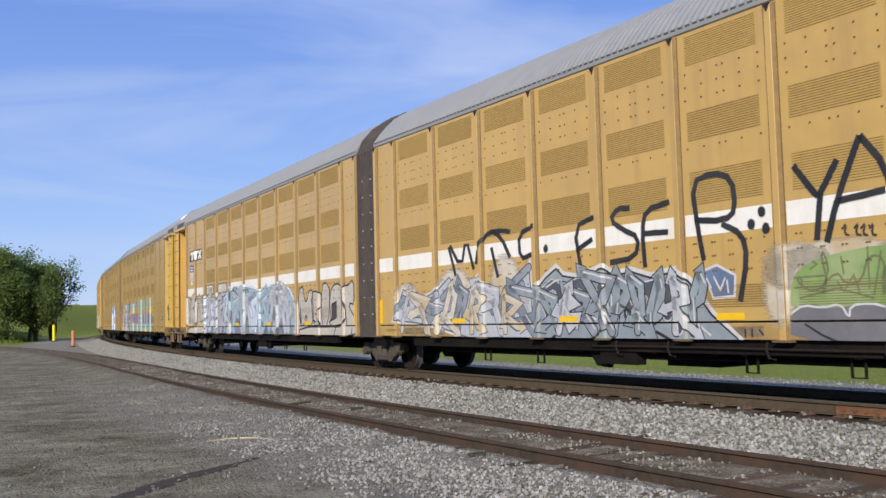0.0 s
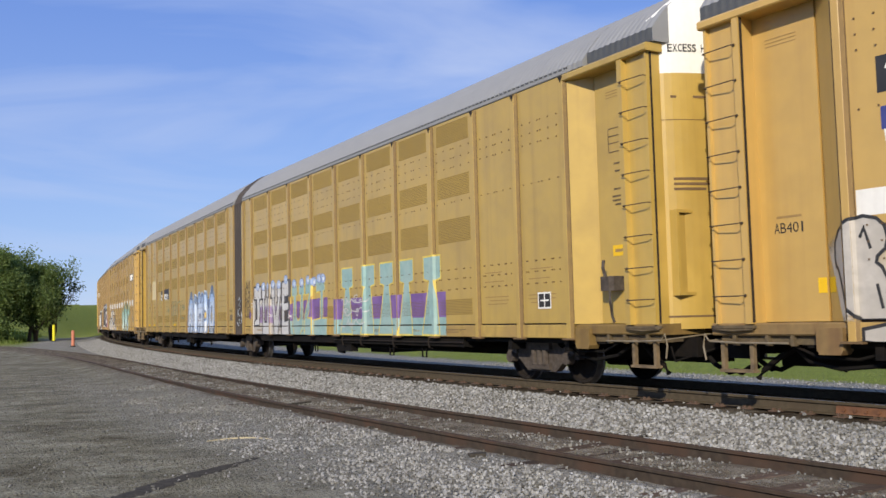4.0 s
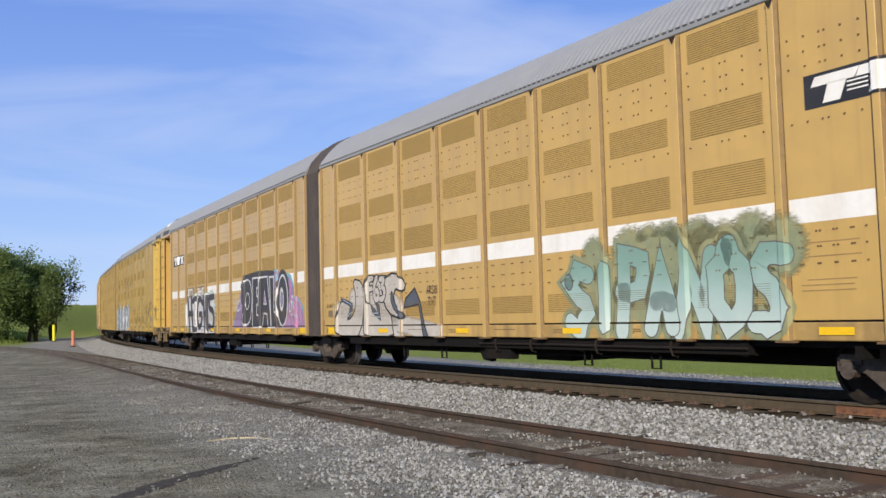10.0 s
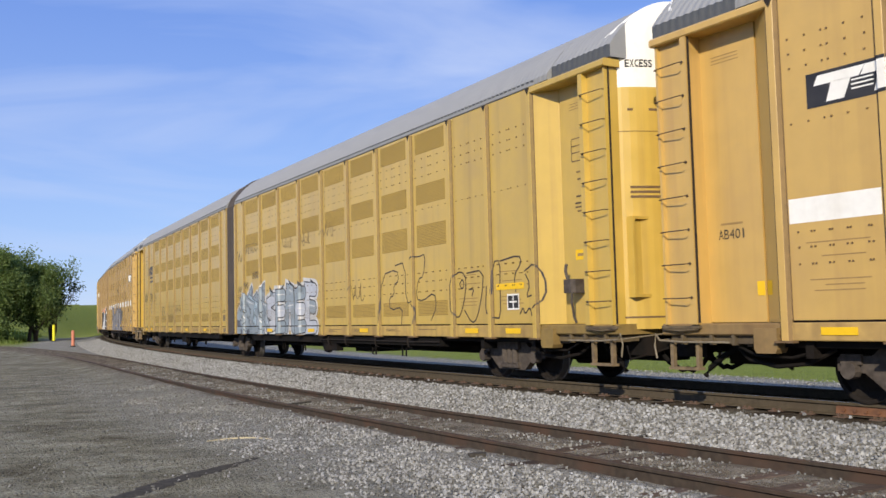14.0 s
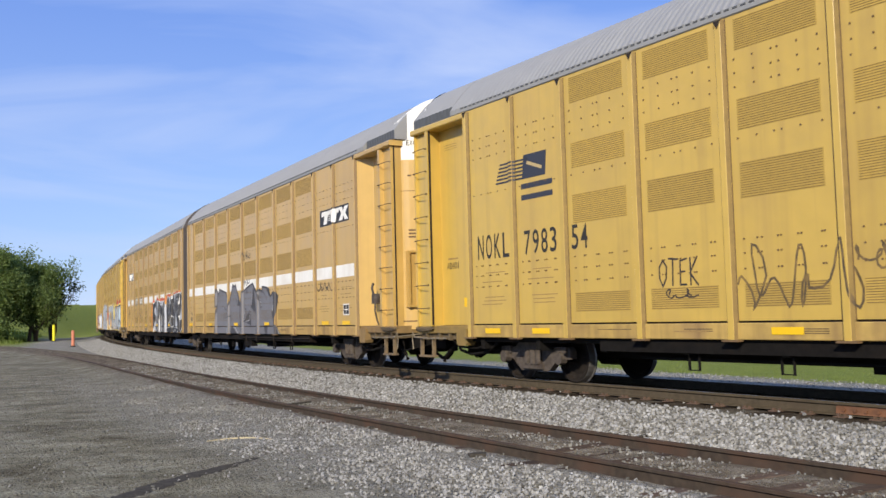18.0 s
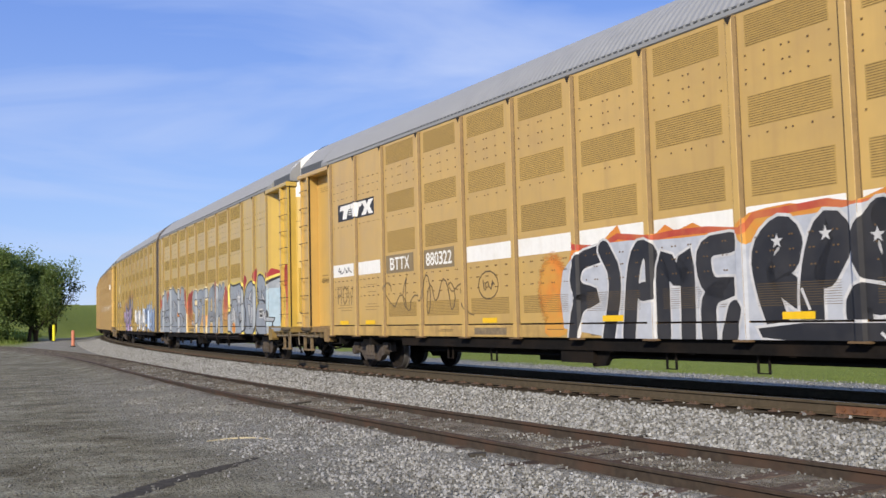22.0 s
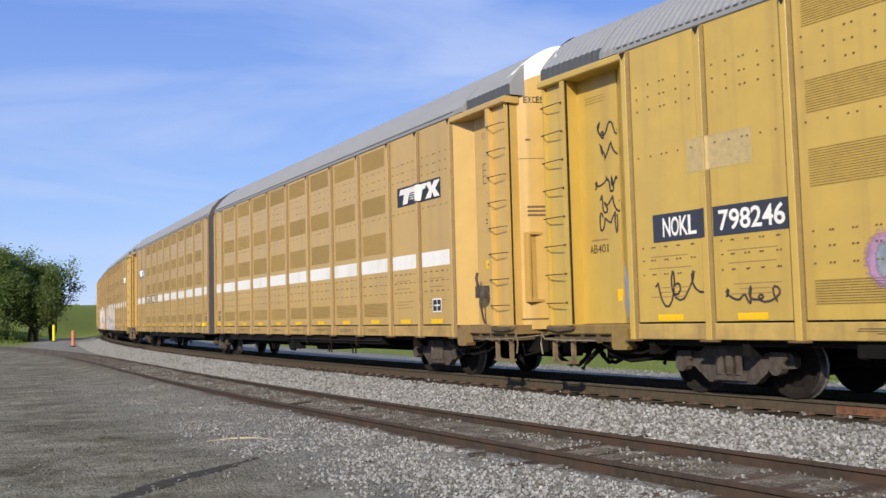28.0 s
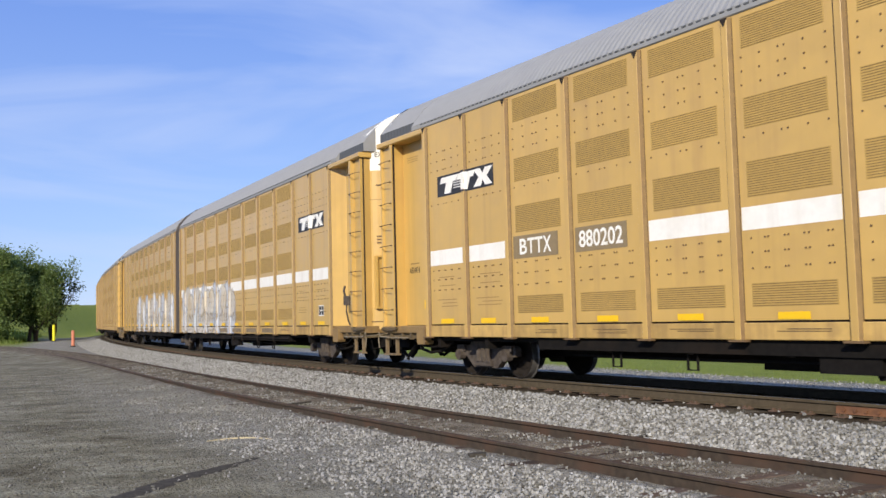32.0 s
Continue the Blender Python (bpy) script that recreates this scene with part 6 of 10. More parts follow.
def stencils(key):
    """Small data blocks, reflectors and placards that every rack carries."""
    c = Coat(key, 7 + key[0])
    for u0, u1 in ((16.6, 17.55), (18.15, 19.1)):
        for z in (2.10, 1.92, 1.62, 1.55, 1.48):
            c.stroke([(u0 + c.rnd.uniform(0, 0.2), z), (u1 - c.rnd.uniform(0, 0.3), z)], 0.015, "fade", 1, False)
    for z in (4.98, 4.93, 4.88):
        c.stroke([(20.25, z), (20.75, z)], 0.012, "fade", 1, False)
    a, b, d, e = 20.28, 20.78, 3.95, 4.35
    if key[1]:
        for p in ([(a, d), (b, d)], [(a, e), (b, e)], [(a, d), (a, e)], [(b, d), (b, e)], [(a, 4.1), (b, 4.1)], [(a, 4.22), (b, 4.22)]):
            c.stroke(p, 0.018, "thin", 1, False)
        for z, w in ((3.75, 0.12), (3.62, 0.1), (3.32, 0.14), (3.2, 0.18), (3.13, 0.18), (3.06, 0.12)):
            c.stroke([(20.52 - w, z), (20.52 + w, z)], 0.032, "thin", 1, False)
        c.rect(18.47, 18.88, 1.36, 1.66, "mark", 9)
        c.rect(18.50, 18.66, 1.39, 1.63, "stencil", 9.5)
        c.rect(18.69, 18.85, 1.39, 1.63, "stencil", 9.5)
        c.stroke([(18.55, 1.51), (18.8, 1.51)], 0.03, "mark", 10, False)
        c.rect(20.3, 20.75, 2.2, 2.38, "reflect", 1)
        c.stroke([(20.36, 2.29), (20.68, 2.29)], 0.05, "fade", 2, False)
    else:
        c.rect(19.75, 20.1, 1.45, 1.65, "reflect", 1)
        c.text("AB401", 20.25, 20.75, 2.28, 2.42, "stencil", 1, 0.0)
        c.stroke([(20.3, 2.5), (20.7, 2.5)], 0.03, "fade", 1, False)
    for a, b in BAYS[1:] if key[0] <= -4 else BAYS[2:8:2] + BAYS[9:]:
        m = (a + b) / 2
        low = key[0] in (0, -1)         # these racks carry them on the sill
        if key not in ((-3, True), (1, True)) and not (key == (1, False) and 3.7 < m < 8.7):
            c.rect(m - 0.26, m + 0.26, 0.91 if low else 1.115, 1.01 if low else 1.215, "reflect", 9.5)
    for a, b in BAYS[1:8:3]:
        c.stroke([(a + 0.5, 0.95), (b - 0.7, 0.95)], 0.018, "fade", 1, False)
    for a, b in BAYS[:9]:               # unreadable data lines along the sill
        if c.rnd.random() < 0.7:
            u = a + c.rnd.uniform(0.2, 0.5)
            for z in (0.985, 0.955, 0.925)[:c.rnd.randint(1, 3)]:
                c.stroke([(u, z), (u + c.rnd.uniform(0.4, 0.9), z)], 0.012, "thin", 1, False)
        else:
            c.rect(a + 0.35, b - 0.35, 0.88, 1.02, "placard", 1)
    c.put("stencil")["kind"] = "stuff"


def numbers(key, mark, num, plate="plate", ink="mark", box=None):
    for words, (a, b), edge in zip((mark, num), box or ((14.83, 16.2), (13.03, 14.35)), (0.2, 0.1)):
        c = Coat(key)
        c.rect(a, b, 2.32, 2.75, plate, 2)
        c.text(words, a + edge, b - edge, 2.40, 2.68, ink, 3, fat=0.018)
        c.put("car_number", "white lettering on a dark patch")


def paint_train():
    for key in RACK:
        if key[0] > -6:
            stencils(key)
    for key in ((2, True), (2, False), (0, True), (0, False), (-2, True), (-2, False), (-4, True), (-4, False), (-5, True)):
        owner_logo(key)
    numbers((2, False), "BTTX", "880076")
    numbers((0, False), "BTTX", "880407")
    numbers((-2, False), "BTTX", "880322")
    numbers((-4, False), "BTTX", "880202")

    # car 2, leading rack
    c = Coat((2, True), 11)
    c.mist(2.03, 1.63, 0.7, 0.5, "haze", 0.3)
    c.mist(4.15, 1.86, 0.8, 0.5, "haze", 0.3)
    c.mist(6.06, 1.92, 0.6, 0.6, "haze", 0.3)
    c.mist(7.44, 1.12, 0.8, 0.4, "haze", 0.3)
    c.mist(9.45, 1.1, 1.2, 0.4, "haze", 0.3)
    c.mist(12.6, 1.54, 0.35, 0.6, "haze", 0.3)
    c.mist(12.84, 1.84, 0.6, 0.35, "haze", 0.3)
    c.mist(13.52, 1.93, 0.9, 0.25, "haze", 0.3)
    c.shape([(1.34, 1.21), (1.88, 1.91), (2.36, 1.7), (2.83, 1.68), (3.44, 1.83), (3.96, 2.1), (4.44, 1.6), (5.09, 2.06), (5.45, 1.74), (5.81, 1.5), (6.23, 1.88), (6.58, 1.97), (6.87, 2.2), (6.94, 1.12), (6.91, 0.73), (5.28, 0.71), (3.26, 1.08)], "powder", "deep", 0.03, 1.6, 0, "white", 0.05)
    c.fat([(1.52, 1.4), (1.96, 1.79), (2.49, 1.19), (3.44, 1.74)], 0.14, "steel", "deep", 0.025, 3, 1)
    c.fat([(3.65, 1.66), (4.02, 1.86), (4.34, 1.5), (4.19, 1.21)], 0.14, "steel", "deep", 0.025, 3, 1)
    c.fat([(5.21, 1.82), (5.58, 1.8), (5.49, 1.34), (5.98, 1.39), (6.63, 1.83)], 0.14, "steel", "deep", 0.025, 3, 1)
    c.fat([(5.08, 1.69), (5.11, 1.14)], 0.14, "steel", "deep", 0.025, 3, 1)
    c.fat([(6.14, 1.26), (5.81, 1.6), (6.86, 2.14)], 0.14, "steel", "deep", 0.025, 3, 1)
    c.shape([(7.05, 1.69), (7.38, 1.92), (7.69, 2.07), (7.88, 1.93), (8.26, 1.87), (8.99, 2), (9.24, 1.86), (9.66, 1.91), (10.12, 1.79), (10.64, 1.86), (10.92, 1.7), (11.14, 1.44), (11.36, 1.19), (11.91, 0.79), (7, 0.73)], "slate", "black", 0.035, 1.8, 0, "white", 0.07)
    c.fat([(7.44, 1.24), (7.21, 1.62), (7.68, 1.85), (7.85, 1.36), (7.56, 1.55)], 0.16, "deep", "white", 0.02, 3, 1)
    c.fat([(8.04, 1.29), (7.96, 1.71), (8.44, 1.81), (8.6, 1.46), (8.32, 1.23)], 0.16, "deep", "white", 0.02, 3, 1)
    c.fat([(8.94, 1.16), (8.79, 1.62), (9.32, 1.77), (9.62, 1.27)], 0.16, "deep", "white", 0.02, 3, 1)
    c.fat([(9.7, 1.26), (9.96, 1.69), (10.25, 1.36), (10.46, 1.2)], 0.16, "deep", "white", 0.02, 3, 1)
    c.fat([(10.57, 1.77), (10.74, 0.99)], 0.16, "deep", "white", 0.02, 3, 1)
    c.fat([(9.96, 1.64), (10.42, 1.7), (10.47, 1.36)], 0.16, "deep", "white", 0.02, 3, 1)
    c.line([(7.37, 1.74), (7.78, 1.9), (7.96, 1.71)], 0.035, "white", 5, 1)
    c.line([(8.23, 1.35), (8.7, 1.51)], 0.035, "white", 5, 1)
    c.line([(9.06, 1.78), (9.21, 1.44), (9.03, 1.22)], 0.035, "white", 5, 1)
    c.line([(10.89, 1.19), (11.34, 0.89)], 0.035, "white", 5, 1)
    c.line([(10.01, 1.15), (10.46, 1.25)], 0.035, "white", 5, 1)
    c.line([(10.84, 1.6), (10.88, 0.99)], 0.035, "white", 5, 1)
    c.line([(7.34, 1.15), (8.59, 1.28), (8.76, 1.14)], 0.035, "white", 5, 1)
    c.line([(8.98, 1.9), (9.11, 1.16)], 0.035, "white", 5, 1)
    c.line([(9.38, 1.38), (9.62, 1.27)], 0.05, "black", 6, 0)
    c.line([(9.51, 1.46), (9.49, 1.19)], 0.05, "black", 6, 0)
    c.line([(10.22, 0.94), (10.58, 0.79)], 0.05, "black", 6, 0)
    c.line([(8.57, 0.79), (8.93, 0.97)], 0.05, "black", 6, 0)
    c.line([(7.62, 0.87), (7.42, 0.78)], 0.05, "black", 6, 0)
    c.shape([(11.23, 1.84), (11.5, 1.91), (11.84, 1.75), (11.81, 1.45), (11.41, 1.43)], "navy", "white", 0.04, 3, 0)
    c.line([(11.29, 1.73), (11.38, 1.58)], 0.03, "white", 5, 0)
    c.line([(11.43, 1.75), (11.55, 1.55), (11.65, 1.72)], 0.03, "white", 5, 0)
    c.line([(11.68, 1.69), (11.7, 1.5)], 0.03, "white", 5, 0)
    c.shape([(12.75, 1.3), (12.8, 1.66), (13.05, 1.85), (13.52, 1.95), (14.2, 2.01), (14.82, 1.96), (14.78, 1.24), (12.8, 1.28)], "green", None, 0, 1.4, 1)
    c.line([(12.83, 1.66), (13.35, 1.67)], 0.025, "moss", 4, 0)
    c.line([(12.84, 1.53), (14.15, 1.54)], 0.025, "moss", 4, 0)
    c.line([(12.92, 1.39), (13.49, 1.5), (14.01, 1.36)], 0.025, "moss", 4, 0)
    c.line([(13.1, 1.76), (13.21, 1.82), (13.13, 1.87)], 0.025, "moss", 4, 0)
    c.line([(13.57, 1.9), (13.6, 1.67)], 0.025, "moss", 4, 0)
    c.line([(13.95, 2), (13.95, 1.48)], 0.025, "moss", 4, 0)
    c.line([(14.13, 1.93), (14.01, 1.4)], 0.025, "moss", 4, 0)
    c.line([(13.5, 1.59), (13.59, 1.45), (13.74, 1.66), (13.82, 1.4)], 0.025, "moss", 4, 0)
    c.shape([(12.73, 0.8), (12.77, 1.24), (13.02, 1.32), (13.47, 1.24), (13.82, 1.3), (14.15, 1.27), (14.78, 1.26), (14.75, 0.82)], "ash", None, 0, 2, 1)
    c.line([(12.77, 1.19), (12.96, 1.3), (13.27, 1.25), (13.53, 1.31), (13.64, 1.11), (13.67, 1.28), (13.96, 1.3), (14.15, 1.25)], 0.03, "white", 4, 1)
    c.line([(12.98, 1.05), (13.25, 0.9), (13.5, 0.81)], 0.03, "black", 5, 0)
    c.line([(11.98, 0.99), (11.98, 0.87)], 0.03, "black", 5, 0)
    c.line([(12.1, 0.99), (12.1, 0.87)], 0.03, "black", 5, 0)
    c.line([(12.22, 0.98), (12.3, 0.9)], 0.03, "black", 5, 0)
    c.line([(13.61, 2.24), (13.67, 2.3), (13.64, 2.18), (13.71, 2.15)], 0.03, "ink", 4, 1)
    c.line([(13.78, 2.23), (13.84, 2.29), (13.8, 2.16), (13.88, 2.14)], 0.03, "ink", 4, 1)
    c.line([(13.87, 2.22), (13.94, 2.28), (13.9, 2.15), (13.97, 2.13)], 0.03, "ink", 4, 1)
    c.line([(13.99, 2.21), (14.05, 2.27), (14.02, 2.14), (14.09, 2.12)], 0.03, "ink", 4, 1)
    c.tangle(1.7, 6.9, 0.87, 2.0, 9, ["powder", "haze", "steel"], "deep", None, "white", 0.17, 3.2, 21, 0.02)
    c.tangle(7.2, 11.3, 0.87, 2.1, 9, ["slate", "steel", "powder"], "black", None, "white", 0.17, 4, 22, 0.022)
    c.squiggle(12.8, 15.5, 1.3, 2.0, "moss", 0.03, 14, 4)
    c.put("graffiti", "blue-grey and green spray-painted lettering")
    c = Coat((2, True), 12)
    c.fog([(4.24, 2.11), (3.9, 2.93), (4.47, 2.24), (4.68, 2.9), (4.95, 2.21)], 0.11, "black", 7)
    c.fog([(5.04, 2.31), (5.13, 2.65), (5.58, 2.96), (5.99, 2.78), (6.26, 2.37)], 0.11, "black", 7)
    c.fog([(5.62, 2.61), (5.83, 2)], 0.11, "black", 7)
    c.fog([(6.29, 2.86), (6.06, 2.91), (5.58, 2.92)], 0.11, "black", 7)
    c.fog([(7.12, 2.91), (6.57, 2.8), (6.6, 2.31), (6.98, 2.38)], 0.11, "black", 7)
    c.fog([(8.41, 1.99), (8.26, 2.77), (8.79, 2.89)], 0.11, "black", 7)
    c.fog([(8.29, 2.35), (8.74, 2.52)], 0.11, "black", 7)
    c.fog([(9.7, 2.94), (9.39, 2.97), (9.21, 2.79), (9.53, 2.6), (9.89, 2.45), (9.79, 2.13), (9.17, 2.09)], 0.11, "black", 7)
    c.fog([(10.6, 2.94), (10.07, 2.87), (9.97, 2.55), (10.01, 1.96)], 0.11, "black", 7)
    c.fog([(10.01, 2.5), (10.55, 2.48)], 0.11, "black", 7)
    c.fog([(11.26, 1.99), (11.17, 2.45), (11.08, 3.17), (11.49, 3.26), (11.86, 3.14), (11.9, 2.67), (11.7, 2.54), (11.11, 2.6)], 0.11, "black", 7)
    c.fog([(11.63, 2.5), (12, 2.32), (12.07, 1.98), (11.91, 1.37)], 0.11, "black", 7)
    c.fog([(12.92, 3.15), (13.26, 2.7), (13.32, 2.73), (13.59, 3.13)], 0.11, "black", 7)
    c.fog([(13.32, 2.73), (13.23, 2.13)], 0.11, "black", 7)
    c.fog([(13.93, 3.38), (13.56, 2.62), (13.38, 2.09)], 0.11, "black", 7)
    c.fog([(13.93, 3.38), (14.26, 2.95), (14.35, 2.44)], 0.11, "black", 7)
    c.fog([(13.56, 2.6), (14.24, 2.66)], 0.11, "black", 7)
    c.mist(7.41, 2.45, 0.08, 0.09, "black", 7)
    c.mist(12.17, 2.44, 0.08, 0.09, "black", 7)
    c.mist(12.36, 2.6, 0.08, 0.09, "black", 7)
    c.mist(12.42, 2.36, 0.08, 0.09, "black", 7)
    c.put("tag", "tall black sprayed capital letters")

    # car 2, trailing rack
    c = Coat((2, False), 13)
    c.fog([(19.75, 1.55), (19.26, 1.71), (16.39, 1.7)], 1.2, "haze", 0.3)
    c.shape([(19.72, 2.16), (19.32, 2.39), (18.97, 2.3), (18.91, 1.99), (19.12, 1.82), (18.98, 1.7), (18.79, 1.09), (19.48, 1.09), (19.64, 1.73), (19.74, 1.79)], "bone", "black", 0.045, 2, 1)
    c.shape([(18.97, 1.53), (18.74, 2.1), (18.59, 2.35), (18.2, 2.51), (17.93, 2.34), (17.97, 1.08), (18.4, 1.08), (18.48, 1.51), (18.66, 1.08), (18.93, 1.09)], "bone", "black", 0.045, 2, 1)
    c.shape([(17.93, 1.83), (17.76, 2.32), (17.58, 2.35), (17.54, 1.97), (17.67, 1.76), (17.59, 1.08), (17.91, 1.08)], "bone", "black", 0.045, 2, 1)
    c.shape([(17.58, 2.35), (17.24, 2.4), (17.13, 2.35), (17.18, 1.37), (17.01, 1.23), (16.72, 1.39), (16.55, 1.1), (16.54, 0.78), (19.31, 0.75), (19.3, 1.06), (17.59, 1.08)], "bone", "black", 0.045, 2, 1)
    c.line([(19.29, 2.1), (19.23, 2.22), (19.15, 1.96)], 0.04, "black", 4, 0)
    c.line([(18.53, 1.86), (18.26, 1.9), (18.3, 1.68)], 0.04, "black", 4, 0)
    c.line([(19.09, 1.53), (19.03, 1.23)], 0.04, "black", 4, 0)
    c.line([(17.33, 2.28), (17.39, 1.1), (17.06, 1.07)], 0.04, "black", 4, 0)
    for k, word in enumerate(("SUEP", "NDEA", "USTO", "TER")):
        c.brush(word, 16.45, 16.95, 2.25 - 0.22 * k, 2.39 - 0.22 * k, 0.025, "ink", 2, 0.03)
    c.shape([(16.42, 2.15), (15.94, 2.37), (15.07, 2.04), (14.71, 2.14), (13.92, 2.02), (13.27, 2.33), (13.02, 2.1), (12.68, 2.02), (12.47, 2.44), (11.92, 2.32), (11.49, 2.18), (11.18, 1.87), (11.12, 0.76), (16.56, 0.7)], "powder", "black", 0.04, 2, 1, "frost", 0.06)
    c.line([(16.3, 1.85), (15.56, 2.1), (15.21, 1.74), (15.48, 1.34), (15.98, 1.56), (16.39, 1.29)], 0.04, "black", 4, 1)
    c.line([(15.07, 2.01), (14.72, 1.86), (14.98, 1.47), (14.39, 1.59), (14.53, 1.13)], 0.04, "black", 4, 1)
    c.line([(14.38, 1.78), (13.48, 2.19), (13.2, 1.74), (13.83, 1.7), (13.98, 1.89)], 0.04, "black", 4, 1)
    c.line([(12.97, 2.09), (12.9, 1.6), (13.13, 1.12)], 0.04, "black", 4, 1)
    c.line([(12.57, 2.31), (12.32, 1.7), (12.62, 1.41), (12.36, 1.11)], 0.04, "black", 4, 1)
    c.line([(12.3, 2.17), (11.77, 1.91), (12.06, 1.46), (11.45, 1.39)], 0.04, "black", 4, 1)
    c.line([(11.92, 2.3), (11.61, 1.56), (11.29, 1.33)], 0.04, "black", 4, 1)
    c.line([(16.01, 1), (15.61, 1.28), (15.12, 1.07), (14.75, 1.26), (14.43, 0.77)], 0.04, "black", 4, 1)
    c.line([(13.77, 0.78), (13.43, 1.18), (13.02, 1.24)], 0.04, "black", 4, 1)
    c.line([(12.56, 0.79), (11.99, 1.11), (11.3, 1.22)], 0.04, "black", 4, 1)
    c.fog([(16.18, 1.43), (15.34, 1.48)], 0.45, "steel", 3)
    c.fog([(13.84, 1.51), (13.11, 1.49)], 0.45, "steel", 3)
    c.fog([(12.16, 1.29), (11.37, 1.44)], 0.45, "steel", 3)
    c.fog([(16.14, 0.93), (13.14, 0.87)], 0.45, "steel", 3)
    c.fog([(12.46, 1), (11.23, 0.94)], 0.45, "steel", 3)
    c.shape([(11.17, 1.94), (10.68, 2.15), (9.94, 2.07), (9.64, 2.29), (9.25, 2.08), (9.13, 1.9), (8.86, 2.05), (8.37, 2.21), (8.03, 2.13), (7.69, 2.29), (7.29, 2.36), (7.25, 1.81), (6.85, 1.91), (6.41, 1.92), (6.48, 0.81), (11.16, 0.76)], "ice", "steel", 0.03, 1.6, 2, "frost", 0.09)
    c.line([(10.94, 1.81), (10.62, 1.85), (10.38, 2.08), (10.09, 1.93), (10.32, 1.68)], 0.05, "steel", 4, 1)
    c.line([(10.78, 1.75), (9.95, 1.77), (9.59, 1.95), (9.4, 1.74), (9.19, 1.88)], 0.05, "steel", 4, 1)
    c.line([(8.95, 1.67), (8.69, 1.78), (8.34, 1.74), (8.44, 1.95), (8.15, 2)], 0.05, "steel", 4, 1)
    c.line([(8.21, 1.96), (8, 1.67), (7.56, 1.7), (7.58, 2.19)], 0.05, "steel", 4, 1)
    c.line([(7.53, 2.18), (7.35, 1.73), (7.49, 1.96)], 0.05, "steel", 4, 1)
    c.line([(7.05, 1.8), (6.72, 1.74), (6.55, 1.44), (6.88, 1.37)], 0.05, "steel", 4, 1)
    c.line([(10.64, 1.42), (9.97, 1.56), (9.35, 1.44), (9.48, 1.59)], 0.05, "steel", 4, 1)
    c.line([(8.77, 1.52), (8.31, 1.27), (7.79, 1.53), (7.48, 1.34)], 0.05, "steel", 4, 1)
    c.line([(10.82, 0.99), (10.35, 1.2), (9.85, 1.09), (9.32, 0.89)], 0.05, "steel", 4, 1)
    c.fog([(10.79, 1.53), (9.21, 1.58)], 0.6, "steel", 3)
    c.fog([(10.98, 1.1), (9.24, 1.19)], 0.6, "steel", 3)
    c.fog([(8.84, 1.42), (7.37, 1.47)], 0.6, "steel", 3)
    c.fog([(8.86, 1.09), (7.34, 1.07)], 0.6, "steel", 3)
    c.fog([(7.07, 1.37), (6.44, 1.48)], 0.6, "steel", 3)
    c.fog([(7.1, 0.99), (6.47, 1.07)], 0.6, "steel", 3)
    c.line([(9.99, 1.09), (9.73, 0.81)], 0.05, "frost", 5, 1)
    c.line([(8.19, 1.31), (8, 0.81)], 0.05, "frost", 5, 1)
    c.line([(9.19, 1.95), (9.1, 1.77), (9.2, 1.73), (9.26, 1.83)], 0.05, "frost", 5, 1)
    c.line([(12.28, 2.38), (12.14, 2.52), (12.1, 2.37), (11.96, 2.52), (11.88, 2.36), (11.73, 2.51), (11.61, 2.38)], 0.035, "ink", 5, 0)
    c.line([(10.79, 2.27), (10.66, 2.4), (10.63, 2.26), (10.51, 2.4), (10.44, 2.25), (10.32, 2.39), (10.22, 2.27)], 0.035, "ink", 5, 0)
    c.line([(8.6, 2.25), (8.51, 2.36), (8.48, 2.24), (8.39, 2.37), (8.34, 2.24), (8.24, 2.36), (8.16, 2.25)], 0.035, "ink", 5, 0)
    c.line([(7.07, 2.3), (6.99, 2.4), (6.97, 2.29), (6.89, 2.4), (6.85, 2.28), (6.77, 2.4), (6.7, 2.3)], 0.035, "ink", 5, 0)
    c.shape([(14.9, 2.05), (11.32, 2.52), (9.67, 2.35), (8.92, 2.19), (8.04, 2.37), (7.17, 2.28), (6.83, 2.05), (6.09, 2.29), (5.5, 1.79), (5.32, 0.72), (14.96, 0.61)], "ice", "steel", 0.03, 1.6, 1, "frost", 0.08)
    c.line([(10.58, 1.98), (9.51, 2.02), (9.36, 1.63), (10.23, 1.73)], 0.06, "steel", 4, 1)
    c.line([(8.7, 1.68), (8.36, 2.13), (7.62, 1.94), (7.78, 1.58)], 0.06, "steel", 4, 1)
    c.line([(7.18, 2.14), (6.93, 1.63), (6.1, 2.15)], 0.06, "steel", 4, 1)
    c.line([(6.81, 1.14), (6.25, 1.82), (5.75, 1.67)], 0.06, "steel", 4, 1)
    c.fog([(12.6, 1.44), (9.2, 1.39)], 0.5, "steel", 3)
    c.fog([(8.88, 1.38), (5.77, 1.33)], 0.5, "steel", 3)
    c.fog([(10.63, 0.92), (5.55, 0.87)], 0.5, "steel", 3)
    c.fog([(5.29, 1.26), (0.53, 1.3)], 1.3, "bone", 0.3)
    c.shape([(5.12, 2.15), (4.68, 2.27), (4.57, 1.79), (4.35, 1.81), (4.17, 2.14), (3.86, 2.08), (3.85, 1.09), (4.39, 1.09), (4.46, 1.47), (4.61, 1.09), (5.01, 1.09)], "bone", "black", 0.045, 2, 1)
    c.shape([(4.02, 2.07), (3.23, 2.06), (3.12, 1.7), (3.55, 1.42), (3.29, 1.16), (3.32, 1.09), (3.87, 1.09)], "bone", "black", 0.045, 2, 1)
